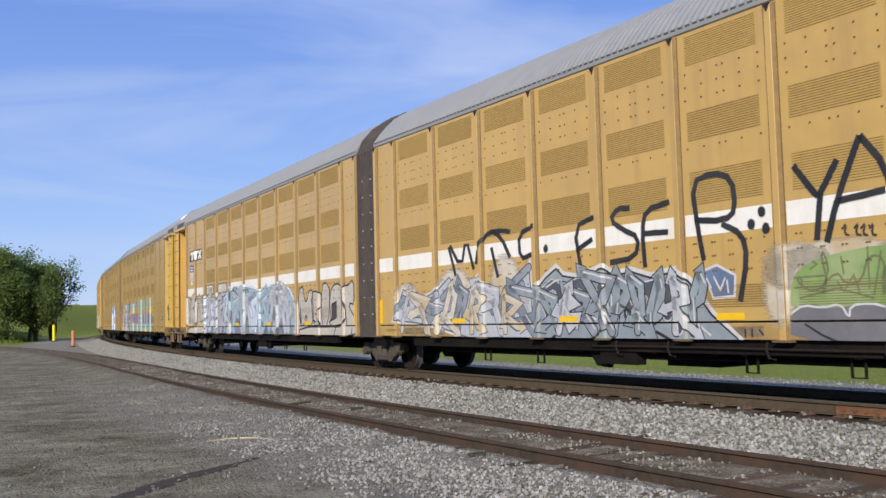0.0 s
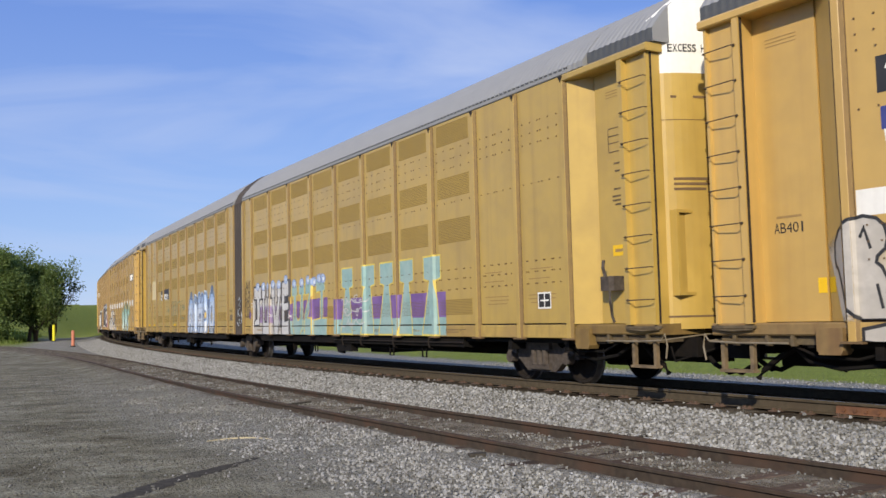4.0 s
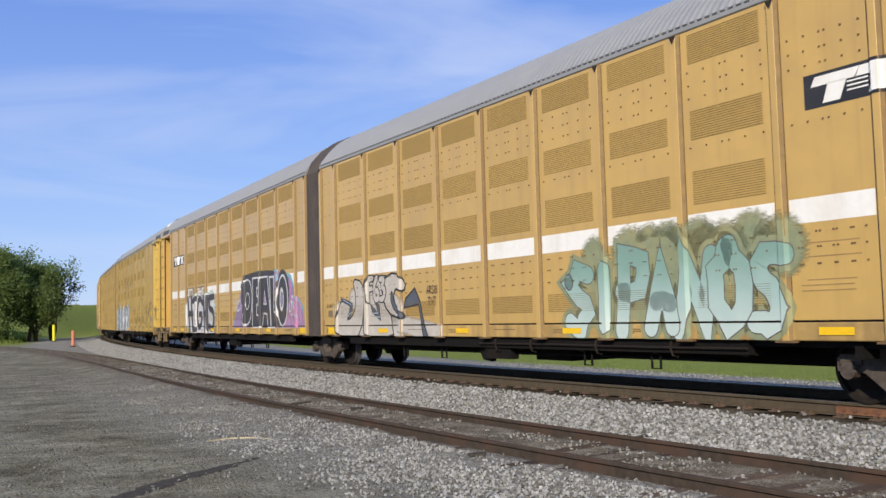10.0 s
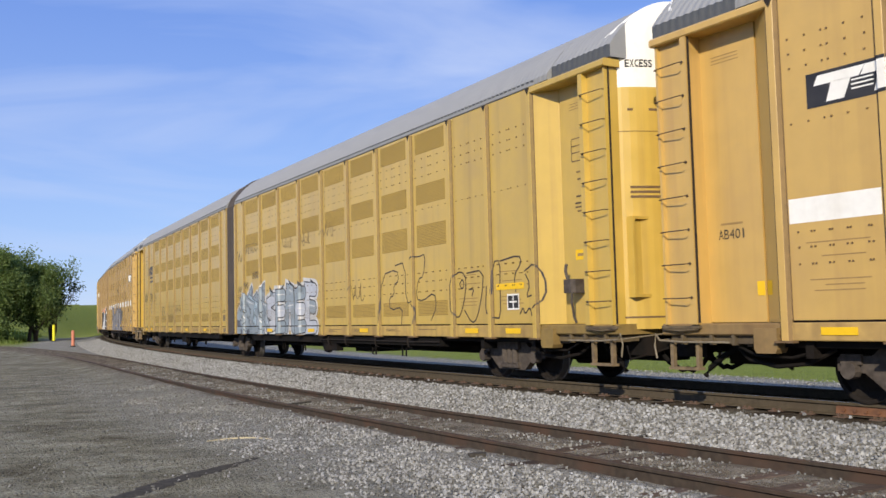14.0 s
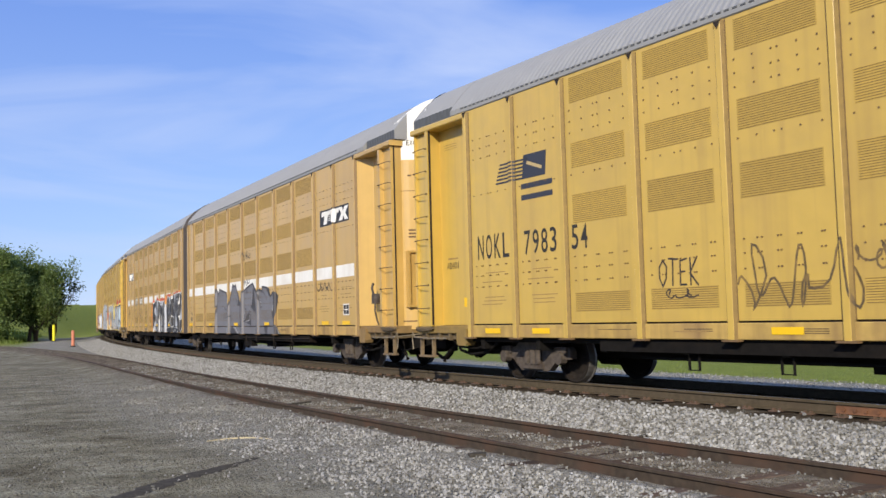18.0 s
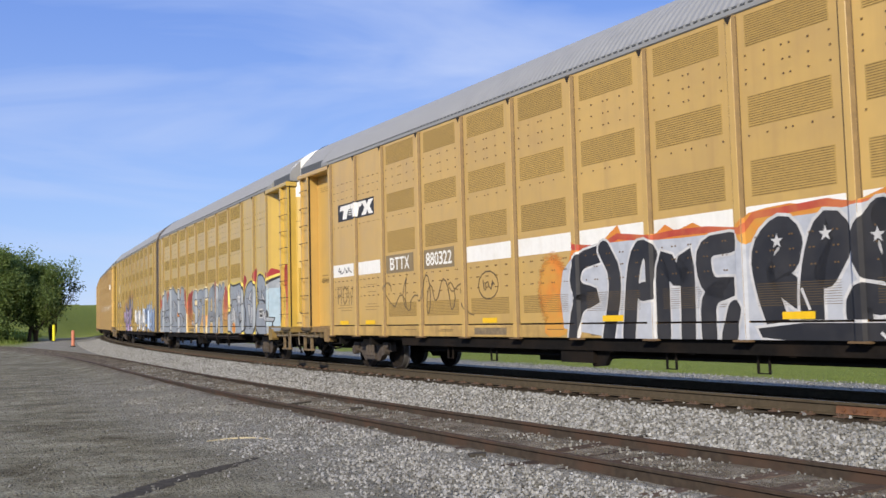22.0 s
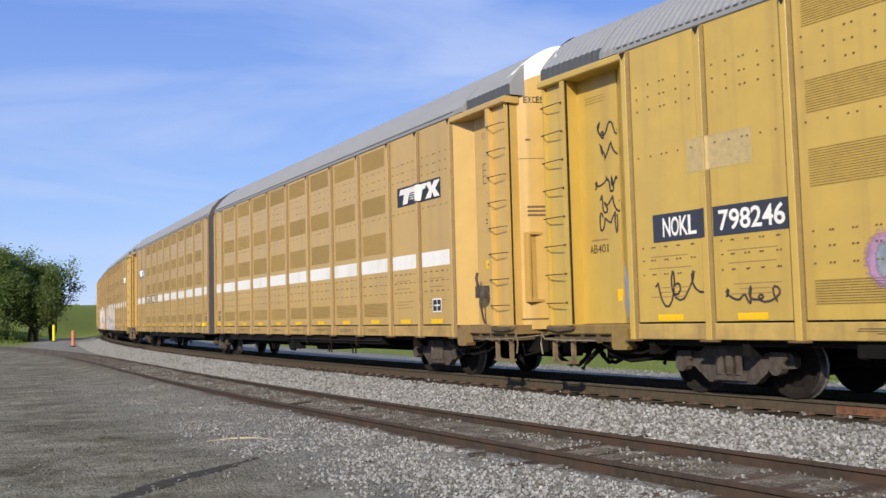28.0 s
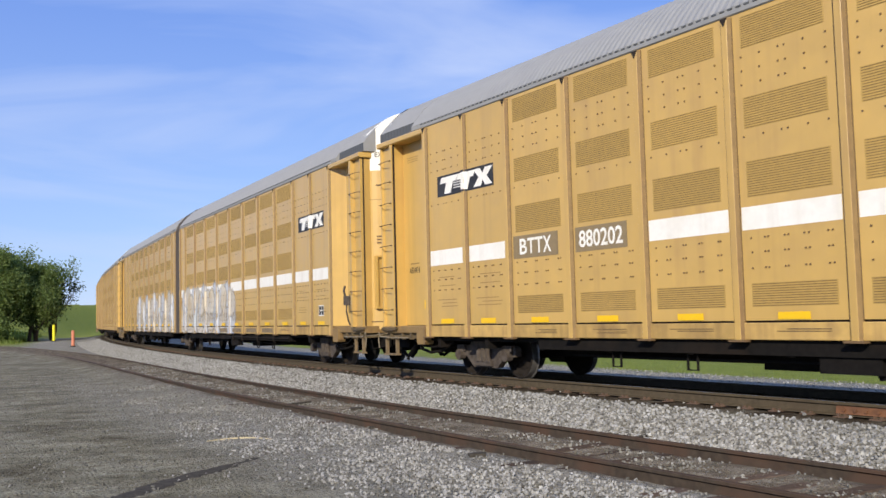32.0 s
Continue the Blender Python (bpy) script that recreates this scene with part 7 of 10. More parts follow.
    c.shape([(3.16, 2.2), (2.82, 2.31), (2.49, 2.05), (2.69, 1.08), (3.21, 1.06)], "bone", "black", 0.045, 2, 1)
    c.shape([(2.4, 2.15), (1.86, 2.24), (1.53, 1.96), (1.58, 1.08), (2.36, 1.04), (2.63, 1.18), (2.43, 1.27), (2.57, 1.68)], "bone", "black", 0.045, 2, 1)
    c.shape([(1.5, 2.15), (1.22, 2.13), (0.82, 2.3), (0.82, 1.62), (1.1, 1.68), (1.18, 1.56), (0.69, 1.24), (0.55, 0.78), (5.08, 0.73), (5.01, 1.06), (1.56, 1.06), (1.38, 1.37), (1.57, 1.91)], "bone", "black", 0.045, 2, 1)
    c.shape([(2.41, 1.67), (2.04, 1.74), (2.05, 1.3), (2.61, 1.18), (2.38, 1.32)], "coal", "black", 0.03, 4, 0)
    c.shape([(4.97, 1.84), (4.83, 1.13), (4.97, 1.13)], "coal", None, 0, 4, 0)
    c.shape([(3.19, 1.7), (2.94, 1.11), (3.02, 1.35)], "coal", None, 0, 4, 0)
    c.line([(3.7, 1.42), (3.4, 1.44), (3.51, 1.18), (3.86, 1.24)], 0.04, "black", 5, 1)
    c.line([(1.41, 1.53), (1.32, 1.1)], 0.04, "black", 5, 1)
    c.line([(2.28, 0.8), (2.1, 1.04)], 0.04, "black", 5, 1)
    c.line([(1.07, 0.81), (0.95, 1.04)], 0.04, "black", 5, 1)
    c.tangle(12.9, 16.4, 0.87, 2.4, 7, ["powder", "frost", "powder"], "black", None, "white", 0.22, 4, 32, 0.022)
    c.tangle(5.9, 12.7, 0.87, 2.5, 11, ["ice", "ice", "powder", "frost"], "steel", None, "frost", 0.25, 4, 33, 0.025)
    c.put("graffiti", "pale blue and beige spray-painted lettering")
    c = Coat((2, False), 14)
    c.poly([(18.35, 3.0), (18.6, 2.8), (18.85, 3.0), (18.92, 3.65), (18.28, 3.65)], "mark", 1)
    for i in range(5):
        c.stroke([(18.4 + 0.1 * i, 3.35), (18.4 + 0.1 * i, 2.95)], 0.045, "stripe", 2, False)
    c.rect(18.28, 18.92, 3.38, 3.66, "shield", 2)
    c.stroke([(18.38, 3.57), (18.82, 3.57)], 0.05, "mark", 3, False)
    c.stroke([(18.38, 3.46), (18.82, 3.46)], 0.05, "mark", 3, False)
    c.rect(14.9, 15.9, 3.4, 3.65, "ghost", 1)
    c.put("railway_shield", "small blue and red striped shield")

    # car 1, leading rack
    c = Coat((1, True), 15)
    for i, word in enumerate(("JANE", "KLOE", "ROSE", "KSON")):
        c.brush(word, 0.66, 1.4, 2.35 - 0.32 * i, 2.62 - 0.32 * i, 0.04, "ink", 1, 0.04)
    c.shape([(1.62, 1.98), (1.89, 2.39), (5.25, 2.47), (5.3, 1.04), (5.19, 0.78), (1.61, 0.74)], "bone", None, 0, 0.6, 0)
    c.shape([(1.86, 1.78), (5.11, 1.7), (5.07, 1.17), (1.83, 1.21)], "mauve", None, 0, 0.8, 0)
    c.shape([(5.28, 1.74), (5.77, 1.81), (8.28, 1.88), (8.24, 1.27), (6.51, 1.27), (5.28, 1.24)], "purple", None, 0, 0.8, 0)
    c.shape([(5.34, 2.29), (8.31, 2.36), (8.27, 1.82), (5.3, 1.66)], "bare", None, 0, 0.6, 0)
    c.shape([(5.29, 1.34), (8.24, 1.35), (8.21, 0.81), (5.25, 0.78)], "aqua", None, 0, 0.7, 0)
    c.shape([(1.72, 2.39), (2.48, 2.4), (2.48, 1.98), (2.3, 1.95), (2.34, 1.53), (2.25, 1.12), (1.72, 1.09), (1.73, 1.24), (2.03, 1.36), (2.01, 1.96), (1.72, 1.96)], "white", "coal", 0.06, 3, 0)
    c.shape([(2.57, 2.34), (2.92, 2.36), (2.9, 1.97), (2.81, 1.96), (2.81, 1.23), (3.03, 1.22), (3.11, 1.99), (3.04, 2.02), (3.06, 2.37), (3.4, 2.39), (3.4, 2.02), (3.31, 2), (3.26, 0.76), (2.6, 0.75), (2.64, 1.97), (2.55, 1.98)], "white", "coal", 0.06, 3, 0)
    c.shape([(3.52, 2.37), (3.86, 2.38), (3.85, 1.98), (3.76, 1.98), (3.91, 1.43), (4.15, 1.97), (4.08, 2), (4.1, 2.38), (4.45, 2.39), (4.43, 1.99), (4.34, 1.97), (4.12, 0.77), (3.77, 0.77), (3.6, 1.98), (3.49, 1.98)], "white", "coal", 0.06, 3, 0)
    c.shape([(4.53, 2.46), (5.3, 2.49), (5.31, 2.01), (4.77, 1.98), (4.76, 1.81), (5.28, 1.83), (5.29, 1.59), (4.76, 1.53), (4.75, 1.24), (5.28, 1.28), (5.29, 0.78), (4.45, 0.77)], "white", "coal", 0.06, 3, 0)
    c.shape([(1.87, 1.95), (2.04, 1.94), (2.03, 1.36), (1.84, 1.36)], "coal", None, 0, 2.2, 0)
    c.shape([(2.66, 1.95), (2.79, 1.95), (2.79, 1.24), (2.67, 1.24)], "coal", None, 0, 2.2, 0)
    c.shape([(4.41, 1.94), (4.52, 1.96), (4.47, 1.1), (4.28, 0.99)], "coal", None, 0, 2.2, 0)
    c.shape([(4.81, 1.97), (5.29, 2), (5.28, 1.84), (4.8, 1.8)], "coal", None, 0, 2.2, 0)
    c.shape([(4.78, 1.52), (5.27, 1.57), (5.25, 1.29), (4.77, 1.25)], "coal", None, 0, 2.2, 0)
    c.shape([(3.64, 1.93), (3.74, 1.95), (3.89, 1.43), (3.87, 1.1)], "coal", None, 0, 2.2, 0)
    c.shape([(5.41, 2.29), (5.89, 2.32), (5.89, 1.98), (5.79, 1.96), (5.78, 1.38), (5.92, 1.25), (6.1, 1.32), (6.19, 1.99), (6.01, 2.01), (6.03, 2.3), (6.49, 2.31), (6.48, 2.01), (6.38, 1.99), (6.35, 1.08), (6.07, 0.79), (5.64, 0.79), (5.48, 1.09), (5.57, 1.96), (5.39, 1.97)], "aqua", "lemon", 0.04, 3, 0)
    c.shape([(6.58, 2.41), (7.18, 2.43), (7.15, 1.96), (6.73, 1.31), (7.14, 1.32), (7.13, 0.8), (6.45, 0.79), (6.49, 1.4), (6.86, 2.01), (6.55, 1.98)], "aqua", "lemon", 0.04, 3, 0)
    c.shape([(7.44, 2.42), (8.11, 2.42), (8.1, 2.06), (7.96, 2.05), (7.92, 1.3), (8.24, 1.31), (8.21, 0.81), (7.21, 0.8), (7.22, 1.25), (7.72, 1.3), (7.75, 2.05), (7.41, 2.03)], "aqua", "lemon", 0.04, 3, 0)
    for u, w in ((9.3, 0.75), (10.6, 0.8), (11.7, 0.75), (12.8, 0.7), (14.0, 0.8)):
        c.shape([(u, 2.1), (u, 2.6), (u + w, 2.6), (u + w, 2.1), (u + w * 0.7, 2.05), (u + w * 0.9, 0.86), (u - 0.1, 0.86), (u + w * 0.3, 2.05)], "aqua", "lemon", 0.04, 3, 0)
    c.rect(8.7, 15.0, 1.25, 1.8, "purple", 0.8)
    c.rect(8.7, 15.0, 0.86, 1.25, "aqua", 0.7)
    c.mist(2.13, 2.4, 0.22, 0.16, "cloud", 6)
    c.mist(2.17, 2.39, 0.1, 0.08, "frost", 7)
    c.mist(2.71, 2.39, 0.22, 0.16, "cloud", 6)
    c.mist(2.75, 2.37, 0.1, 0.08, "frost", 7)
    c.mist(3.23, 2.39, 0.22, 0.16, "cloud", 6)
    c.mist(3.27, 2.38, 0.1, 0.08, "frost", 7)
    c.mist(3.68, 2.42, 0.22, 0.16, "cloud", 6)
    c.mist(3.71, 2.41, 0.1, 0.08, "frost", 7)
    c.mist(4.25, 2.39, 0.22, 0.16, "cloud", 6)
    c.mist(4.28, 2.38, 0.1, 0.08, "frost", 7)
    c.mist(4.91, 2.52, 0.22, 0.16, "cloud", 6)
    c.mist(4.94, 2.51, 0.1, 0.08, "frost", 7)
    c.mist(5.64, 2.36, 0.22, 0.16, "cloud", 6)
    c.mist(5.66, 2.35, 0.1, 0.08, "frost", 7)
    c.mist(6.28, 2.36, 0.22, 0.16, "cloud", 6)
    c.mist(6.31, 2.35, 0.1, 0.08, "frost", 7)
    c.mist(6.8, 2.42, 0.22, 0.16, "cloud", 6)
    c.mist(6.82, 2.41, 0.1, 0.08, "frost", 7)
    c.mist(7.29, 2.35, 0.22, 0.16, "cloud", 6)
    c.mist(7.31, 2.34, 0.1, 0.08, "frost", 7)
    c.mist(7.68, 2.42, 0.22, 0.16, "cloud", 6)
    c.mist(7.7, 2.41, 0.1, 0.08, "frost", 7)
    c.mist(7.97, 2.41, 0.22, 0.16, "cloud", 6)
    c.mist(7.99, 2.4, 0.1, 0.08, "frost", 7)
    c.line([(2.48, 1.9), (2.47, 1.67)], 0.022, "white", 6, 0)
    c.line([(2.31, 1.85), (2.63, 1.72)], 0.022, "white", 6, 0)
    c.line([(2.3, 1.73), (2.64, 1.84)], 0.022, "white", 6, 0)
    c.line([(2.95, 1.88), (2.94, 1.65)], 0.022, "white", 6, 0)
    c.line([(2.79, 1.83), (3.09, 1.7)], 0.022, "white", 6, 0)
    c.line([(2.78, 1.72), (3.1, 1.82)], 0.022, "white", 6, 0)
    c.line([(3.63, 1.85), (3.62, 1.63)], 0.022, "white", 6, 0)
    c.line([(3.48, 1.8), (3.77, 1.68)], 0.022, "white", 6, 0)
    c.line([(3.48, 1.69), (3.77, 1.78)], 0.022, "white", 6, 0)
    c.line([(4.47, 1.87), (4.45, 1.66)], 0.022, "white", 6, 0)
    c.line([(4.33, 1.83), (4.59, 1.71)], 0.022, "white", 6, 0)
    c.line([(4.32, 1.72), (4.59, 1.81)], 0.022, "white", 6, 0)
    c.line([(3.54, 1.55), (3.52, 1.33)], 0.022, "white", 6, 0)
    c.line([(3.38, 1.5), (3.67, 1.38)], 0.022, "white", 6, 0)
    c.line([(3.38, 1.38), (3.68, 1.49)], 0.022, "white", 6, 0)
    c.line([(4.26, 1.31), (4.25, 1.1)], 0.022, "white", 6, 0)
    c.line([(4.12, 1.26), (4.39, 1.15)], 0.022, "white", 6, 0)
    c.line([(4.12, 1.15), (4.39, 1.26)], 0.022, "white", 6, 0)
    c.line([(5.36, 1.49), (5.35, 1.29)], 0.022, "white", 6, 0)
    c.line([(5.24, 1.44), (5.47, 1.34)], 0.022, "white", 6, 0)
    c.line([(5.23, 1.34), (5.47, 1.43)], 0.022, "white", 6, 0)
    c.line([(1.77, 1.91), (1.76, 1.67)], 0.022, "white", 6, 0)
    c.line([(1.59, 1.86), (1.93, 1.72)], 0.022, "white", 6, 0)
    c.line([(1.58, 1.73), (1.94, 1.84)], 0.022, "white", 6, 0)
    for k in range(3):
        c.squiggle(9.2, 10.8, 1.0 + 0.3 * k, 1.3 + 0.3 * k, "white", 0.03, 9, 6)
    c.mist(1.35, 1.49, 0.25, 0.2, "purple", 0.4)
    c.put("graffiti", "white, teal and purple spray-painted block lettering")
    q = Mesh()
    for line in ([(-0.05, 2.0), (0.1, 2.1), (0.2, 1.98), (0.0, 1.8), (0.22, 1.8)], [(-0.1, 1.7), (-0.1, 1.45)], [(0.12, 1.72), (-0.1, 1.57), (0.14, 1.45)], [(-0.05, 1.3), (0.1, 1.36), (0.0, 1.2), (0.2, 1.2)],
                 [(-0.2, 1.25), (-0.1, 1.15), (0.05, 1.1)], [(0.3, 1.6), (0.36, 1.4), (0.28, 1.3), (0.4, 1.2)]):
        q.tube([(x, -1.507, z) for x, z in line], 0.014, 5)
    part("tag", q.done("tag", [INK["silver"]]), RACK[1, True], label="pale scribbles on the bellows", kind="stuff")
    # car 1, trailing rack
    c = Coat((1, False), 16)
    c.shape([(8.8, 0.74), (8.58, 1.91), (8.26, 2.32), (8.01, 2.43), (7.7, 2.19), (7.72, 0.75)], "bullet", "navy", 0.11, 2, 2, "sky", 0.05)
    c.shape([(7.71, 1.11), (7.62, 2.04), (7.33, 2.37), (7.15, 2.41), (6.82, 2.19), (6.73, 1.82), (6.76, 1.1), (7.03, 0.76), (7.46, 0.88)], "bullet", "navy", 0.11, 2, 2, "sky", 0.05)
    c.shape([(6.78, 0.76), (6.69, 2.26), (6.56, 2.45), (6.28, 2.42), (6.28, 2.07), (6.08, 2.08), (6.04, 2.4), (5.73, 2.4), (5.67, 2.14), (5.76, 0.77)], "bullet", "navy", 0.11, 2, 2, "sky", 0.05)
    c.shape([(4.83, 1.58), (4.88, 2.1), (5.09, 2.43), (5.38, 2.46), (5.65, 2.15), (5.77, 1.62), (5.71, 1.08), (5.49, 0.75), (5.19, 0.76), (4.94, 1.07)], "bullet", "navy", 0.11, 2, 2, "sky", 0.05)
    c.shape([(3.65, 1.58), (3.71, 2.11), (3.95, 2.47), (4.28, 2.5), (4.57, 2.18), (4.72, 1.63), (4.64, 1.07), (4.39, 0.73), (4.06, 0.73), (3.78, 1.06)], "bullet", "navy", 0.11, 2, 2, "sky", 0.05)
    c.shape([(8.26, 1.53), (8.15, 1.77), (8.06, 1.53)], "navy", "sky", 0.03, 4, 1)
    c.shape([(7.35, 1.22), (7.3, 1.79), (7.09, 1.88), (7.13, 1.19)], "navy", "sky", 0.03, 4, 1)
    c.shape([(6.44, 1.64), (6.13, 1.66), (6.14, 1.42), (6.46, 1.4)], "navy", "sky", 0.03, 4, 1)
    c.shape([(5.44, 1.45), (5.34, 1.86), (5.17, 1.82), (5.07, 1.44), (5.2, 1.27), (5.34, 1.27)], "navy", "sky", 0.03, 4, 1)
    c.shape([(4.39, 1.23), (4.31, 1.9), (4.16, 1.96), (4.01, 1.88), (4.06, 1.55), (4.23, 1.18)], "navy", "sky", 0.03, 4, 1)
    c.shape([(8.5, 0.74), (8.42, 1.22), (8.13, 1.22), (8.16, 0.75)], "navy", "sky", 0.03, 4, 1)
    c.shape([(6.49, 0.77), (6.47, 1.22), (6.19, 1.22), (6.26, 0.77)], "navy", "sky", 0.03, 4, 1)
    c.shape([(7.27, 1.39), (7.23, 1.76), (7.13, 1.73), (7.17, 1.36)], "bare", None, 0, 5, 1)
    c.shape([(4.27, 1.32), (4.22, 1.7), (4.11, 1.77), (4.16, 1.41)], "bare", None, 0, 5, 1)
    c.shape([(5.23, 1.45), (5.2, 1.67), (5.13, 1.64), (5.16, 1.42)], "bare", None, 0, 5, 1)
    c.fog([(7.94, 2.06), (7.94, 1.23)], 0.2, "sky", 5)
    c.fog([(6.99, 2.12), (6.97, 0.99)], 0.2, "sky", 5)
    c.fog([(5.9, 2.26), (5.94, 0.89)], 0.2, "sky", 5)
    c.fog([(4.97, 1.79), (4.9, 1.19)], 0.2, "sky", 5)
    c.fog([(3.84, 2.2), (3.8, 1.54), (3.94, 1.08)], 0.2, "sky", 5)
    c.fog([(4.46, 2.05), (4.56, 1.43)], 0.2, "sky", 5)
    c.mist(8.01, 2.41, 0.25, 0.2, "navy", 5)
    c.mist(4.11, 2.54, 0.25, 0.2, "navy", 5)
    c.mist(6.86, 2.14, 0.25, 0.2, "navy", 5)
    c.mist(4.72, 2.0, 0.25, 0.2, "navy", 5)
    c.brush("ATONE", 3.7, 4.6, 0.88, 1.02, 0.03, "black", 6, 0.01)
    c.put("graffiti", "white and sky-blue rounded spray-painted letters")
    c = Coat((1, False), 17)
    c.rect(16.4, 17.78, 2.46, 3.42, "patch", 1)
    for i in range(4):
        c.stroke([(17.82, 3.0 + 0.11 * i), (18.5, 3.0 + 0.11 * i)], 0.05, "black", 1, False)
    c.rect(14.54, 15.25, 2.37, 2.85, "navyplate", 1)
    c.rect(13.2, 14.37, 2.40, 2.90, "navyplate", 1)
    c.rect(14.75, 15.22, 2.38, 2.66, "mark", 2)
    c.rect(13.45, 14.34, 2.40, 2.66, "mark", 2)
    c.text("FXE", 14.78, 15.2, 2.41, 2.63, "stencil", 3, 0.01)
    c.text("210043", 13.48, 14.31, 2.43, 2.63, "stencil", 3, 0.01)
    c.put("car_number", "black lettering on white over dark patches")
    c = Coat((1, False), 18)
    for u, w, lo in ((12.25, 0.2, 1.15), (11.8, 0.2, 1.5), (11.4, 0.17, 1.5), (11.05, 0.18, 1.3), (10.6, 0.2, 1.4), (10.22, 0.17, 1.5)):
        arch = [(u - w, lo)] + [(u - w * math.cos(k), 2.0 + 0.24 * math.sin(k)) for k in [math.pi * i / 8 for i in range(9)]] + [(u + w * 0.9, lo + 0.1)]
        c.stroke(arch, 0.035, "faded_teal", 1)
    c.stroke([(12.42, 2.1), (12.4, 1.75), (12.3, 1.6)], 0.09, "faded_teal", 1)
    c.squiggle(9.5, 10.0, 1.75, 2.15, "faded_teal", 0.045, 9)
    c.squiggle(12.95, 13.5, 1.72, 1.98, "faded_teal", 0.035, 8)
    c.squiggle(16.6, 17.4, 1.35, 1.75, "ghost", 0.04, 9)
    c.stroke([(9.7, 1.45), (10.1, 1.5)], 0.08, "faded_teal", 1)
    c.put("tag", "faint blue and brown scribbles")

    # car 0, leading rack
    c = Coat((0, True), 19)
    c.mist(12.4, 2.12, 0.42, 0.5, "sage", 0.5)
    c.mist(13.31, 2.2, 0.55, 0.5, "sage", 0.5)
    c.mist(13.76, 2.25, 0.4, 0.45, "sage", 0.5)
    c.mist(14.19, 2.21, 0.5, 0.5, "sage", 0.5)
    c.mist(14.63, 2.05, 0.4, 0.4, "sage", 0.5)
    c.mist(14.97, 2.1, 0.45, 0.5, "sage", 0.5)
    for i in range(5):
        c.mist(14.3 + 0.5 * i, 2.1 + 0.1 * (i % 2), 0.5, 0.5, "sage", 0.5)
    c.shape([(12.15, 2.34), (12.55, 2.36), (12.82, 2.04), (12.68, 0.89), (12.24, 0.99), (12.08, 1.79)], "sage", None, 0, 1, 2)
    c.shape([(12.94, 2.13), (13.72, 2.44), (14.4, 2.39), (14.42, 1.07), (13.46, 0.99), (12.85, 1.56)], "sage", None, 0, 1, 2)
    c.throw("SIPANOS", 11.6, 16.4, 0.84, 2.25, 0.3, "seafoam", "dusk", "sage", 0.018, 0.08, 2, 41)
    c.shape([(11.57, 1.92), (11.71, 1.96), (11.81, 1.78), (11.69, 1.65), (11.55, 1.74)], "aqua", "dusk", 0.03, 4, 1)
    c.put("graffiti", "mint green spray-painted lettering with a dark halo")
    c = Coat((0, True), 20)
    c.mist(1.97, 1.45, 0.6, 0.4, "bone", 0.3)
    c.mist(2.84, 1.76, 0.6, 0.4, "bone", 0.3)
    c.mist(3.97, 1.39, 0.6, 0.4, "bone", 0.3)
    c.mist(4.88, 1.49, 0.6, 0.4, "bone", 0.3)
    c.mist(3.39, 0.99, 0.6, 0.4, "bone", 0.3)
    c.mist(4.94, 0.99, 0.6, 0.4, "bone", 0.3)
    c.mist(2.14, 0.94, 0.6, 0.4, "bone", 0.3)
    c.mist(4.26, 1.96, 0.6, 0.4, "bone", 0.3)
    c.shape([(2.56, 2.3), (3.18, 2.2), (3.23, 1.74), (3.17, 1.23), (3.04, 0.99), (2.81, 0.77), (1.49, 0.78), (1.55, 1.36), (1.85, 1.8), (2.55, 1.66), (2.5, 1.44), (2.19, 1.23), (2.49, 1.3), (2.73, 1.53), (2.75, 1.87)], "bone", "black", 0.045, 2, 1)
    c.shape([(1.85, 1.8), (2.55, 1.66), (2.5, 1.44), (2.19, 1.23), (2.41, 1.59), (1.85, 1.74)], "deep", "black", 0.03, 3, 0)
    c.shape([(3.41, 2.3), (3.81, 2.31), (4.69, 2.27), (4.57, 2.02), (4.3, 1.69), (4.51, 1.77), (4.63, 1.78), (4.8, 1.07), (4.9, 0.8), (3.2, 0.79), (3.18, 1.23), (3.29, 1.79)], "bone", "black", 0.045, 2, 1)
    c.fat([(3.75, 2.25), (3.49, 2.24), (3.52, 1.71)], 0.13, "bone", "black", 0.035, 6, 1)
    c.fat([(3.51, 1.99), (3.7, 2)], 0.13, "bone", "black", 0.035, 6, 1)
    c.fat([(3.99, 2.25), (3.82, 2.03), (3.88, 1.71), (4.07, 1.72), (4.05, 1.95), (3.86, 1.92)], 0.13, "bone", "black", 0.035, 6, 1)
    c.fat([(4.2, 2.21), (4.41, 2.21), (4.27, 2.02), (4.44, 1.95), (4.35, 1.73), (4.17, 1.72)], 0.13, "bone", "black", 0.035, 6, 1)
    c.shape([(3.6, 1.63), (3.72, 1.4), (4.17, 1.21), (4.11, 1.59), (3.93, 1.6), (4.02, 1.39)], "deep", "black", 0.03, 3, 0)
    c.shape([(4.22, 1.89), (4.39, 2.22), (4.97, 2.36), (5.53, 2.09), (5.43, 1.85), (5.02, 1.97), (4.87, 1.8), (5, 1.5), (5.53, 1.29), (5.26, 1.23), (4.56, 1.37)], "bone", "black", 0.05, 4, 1)
    c.shape([(4.78, 1.98), (4.93, 1.58), (5.53, 1.28), (5.26, 1.23), (4.72, 1.58)], "deep", "black", 0.03, 5, 1)
    c.shape([(5.96, 1.93), (6.2, 1.61), (6.36, 1.13), (6.56, 0.8), (6.34, 0.78), (6.13, 1.55), (5.41, 1.49), (5.49, 1.7)], "deep", "black", 0.04, 4, 0)
    c.fog([(5.05, 1.14), (7.18, 0.87)], 0.5, "bone", 0.4)
    c.line([(1.99, 1.76), (2.48, 1.63)], 0.025, "ice", 4.5, 0)
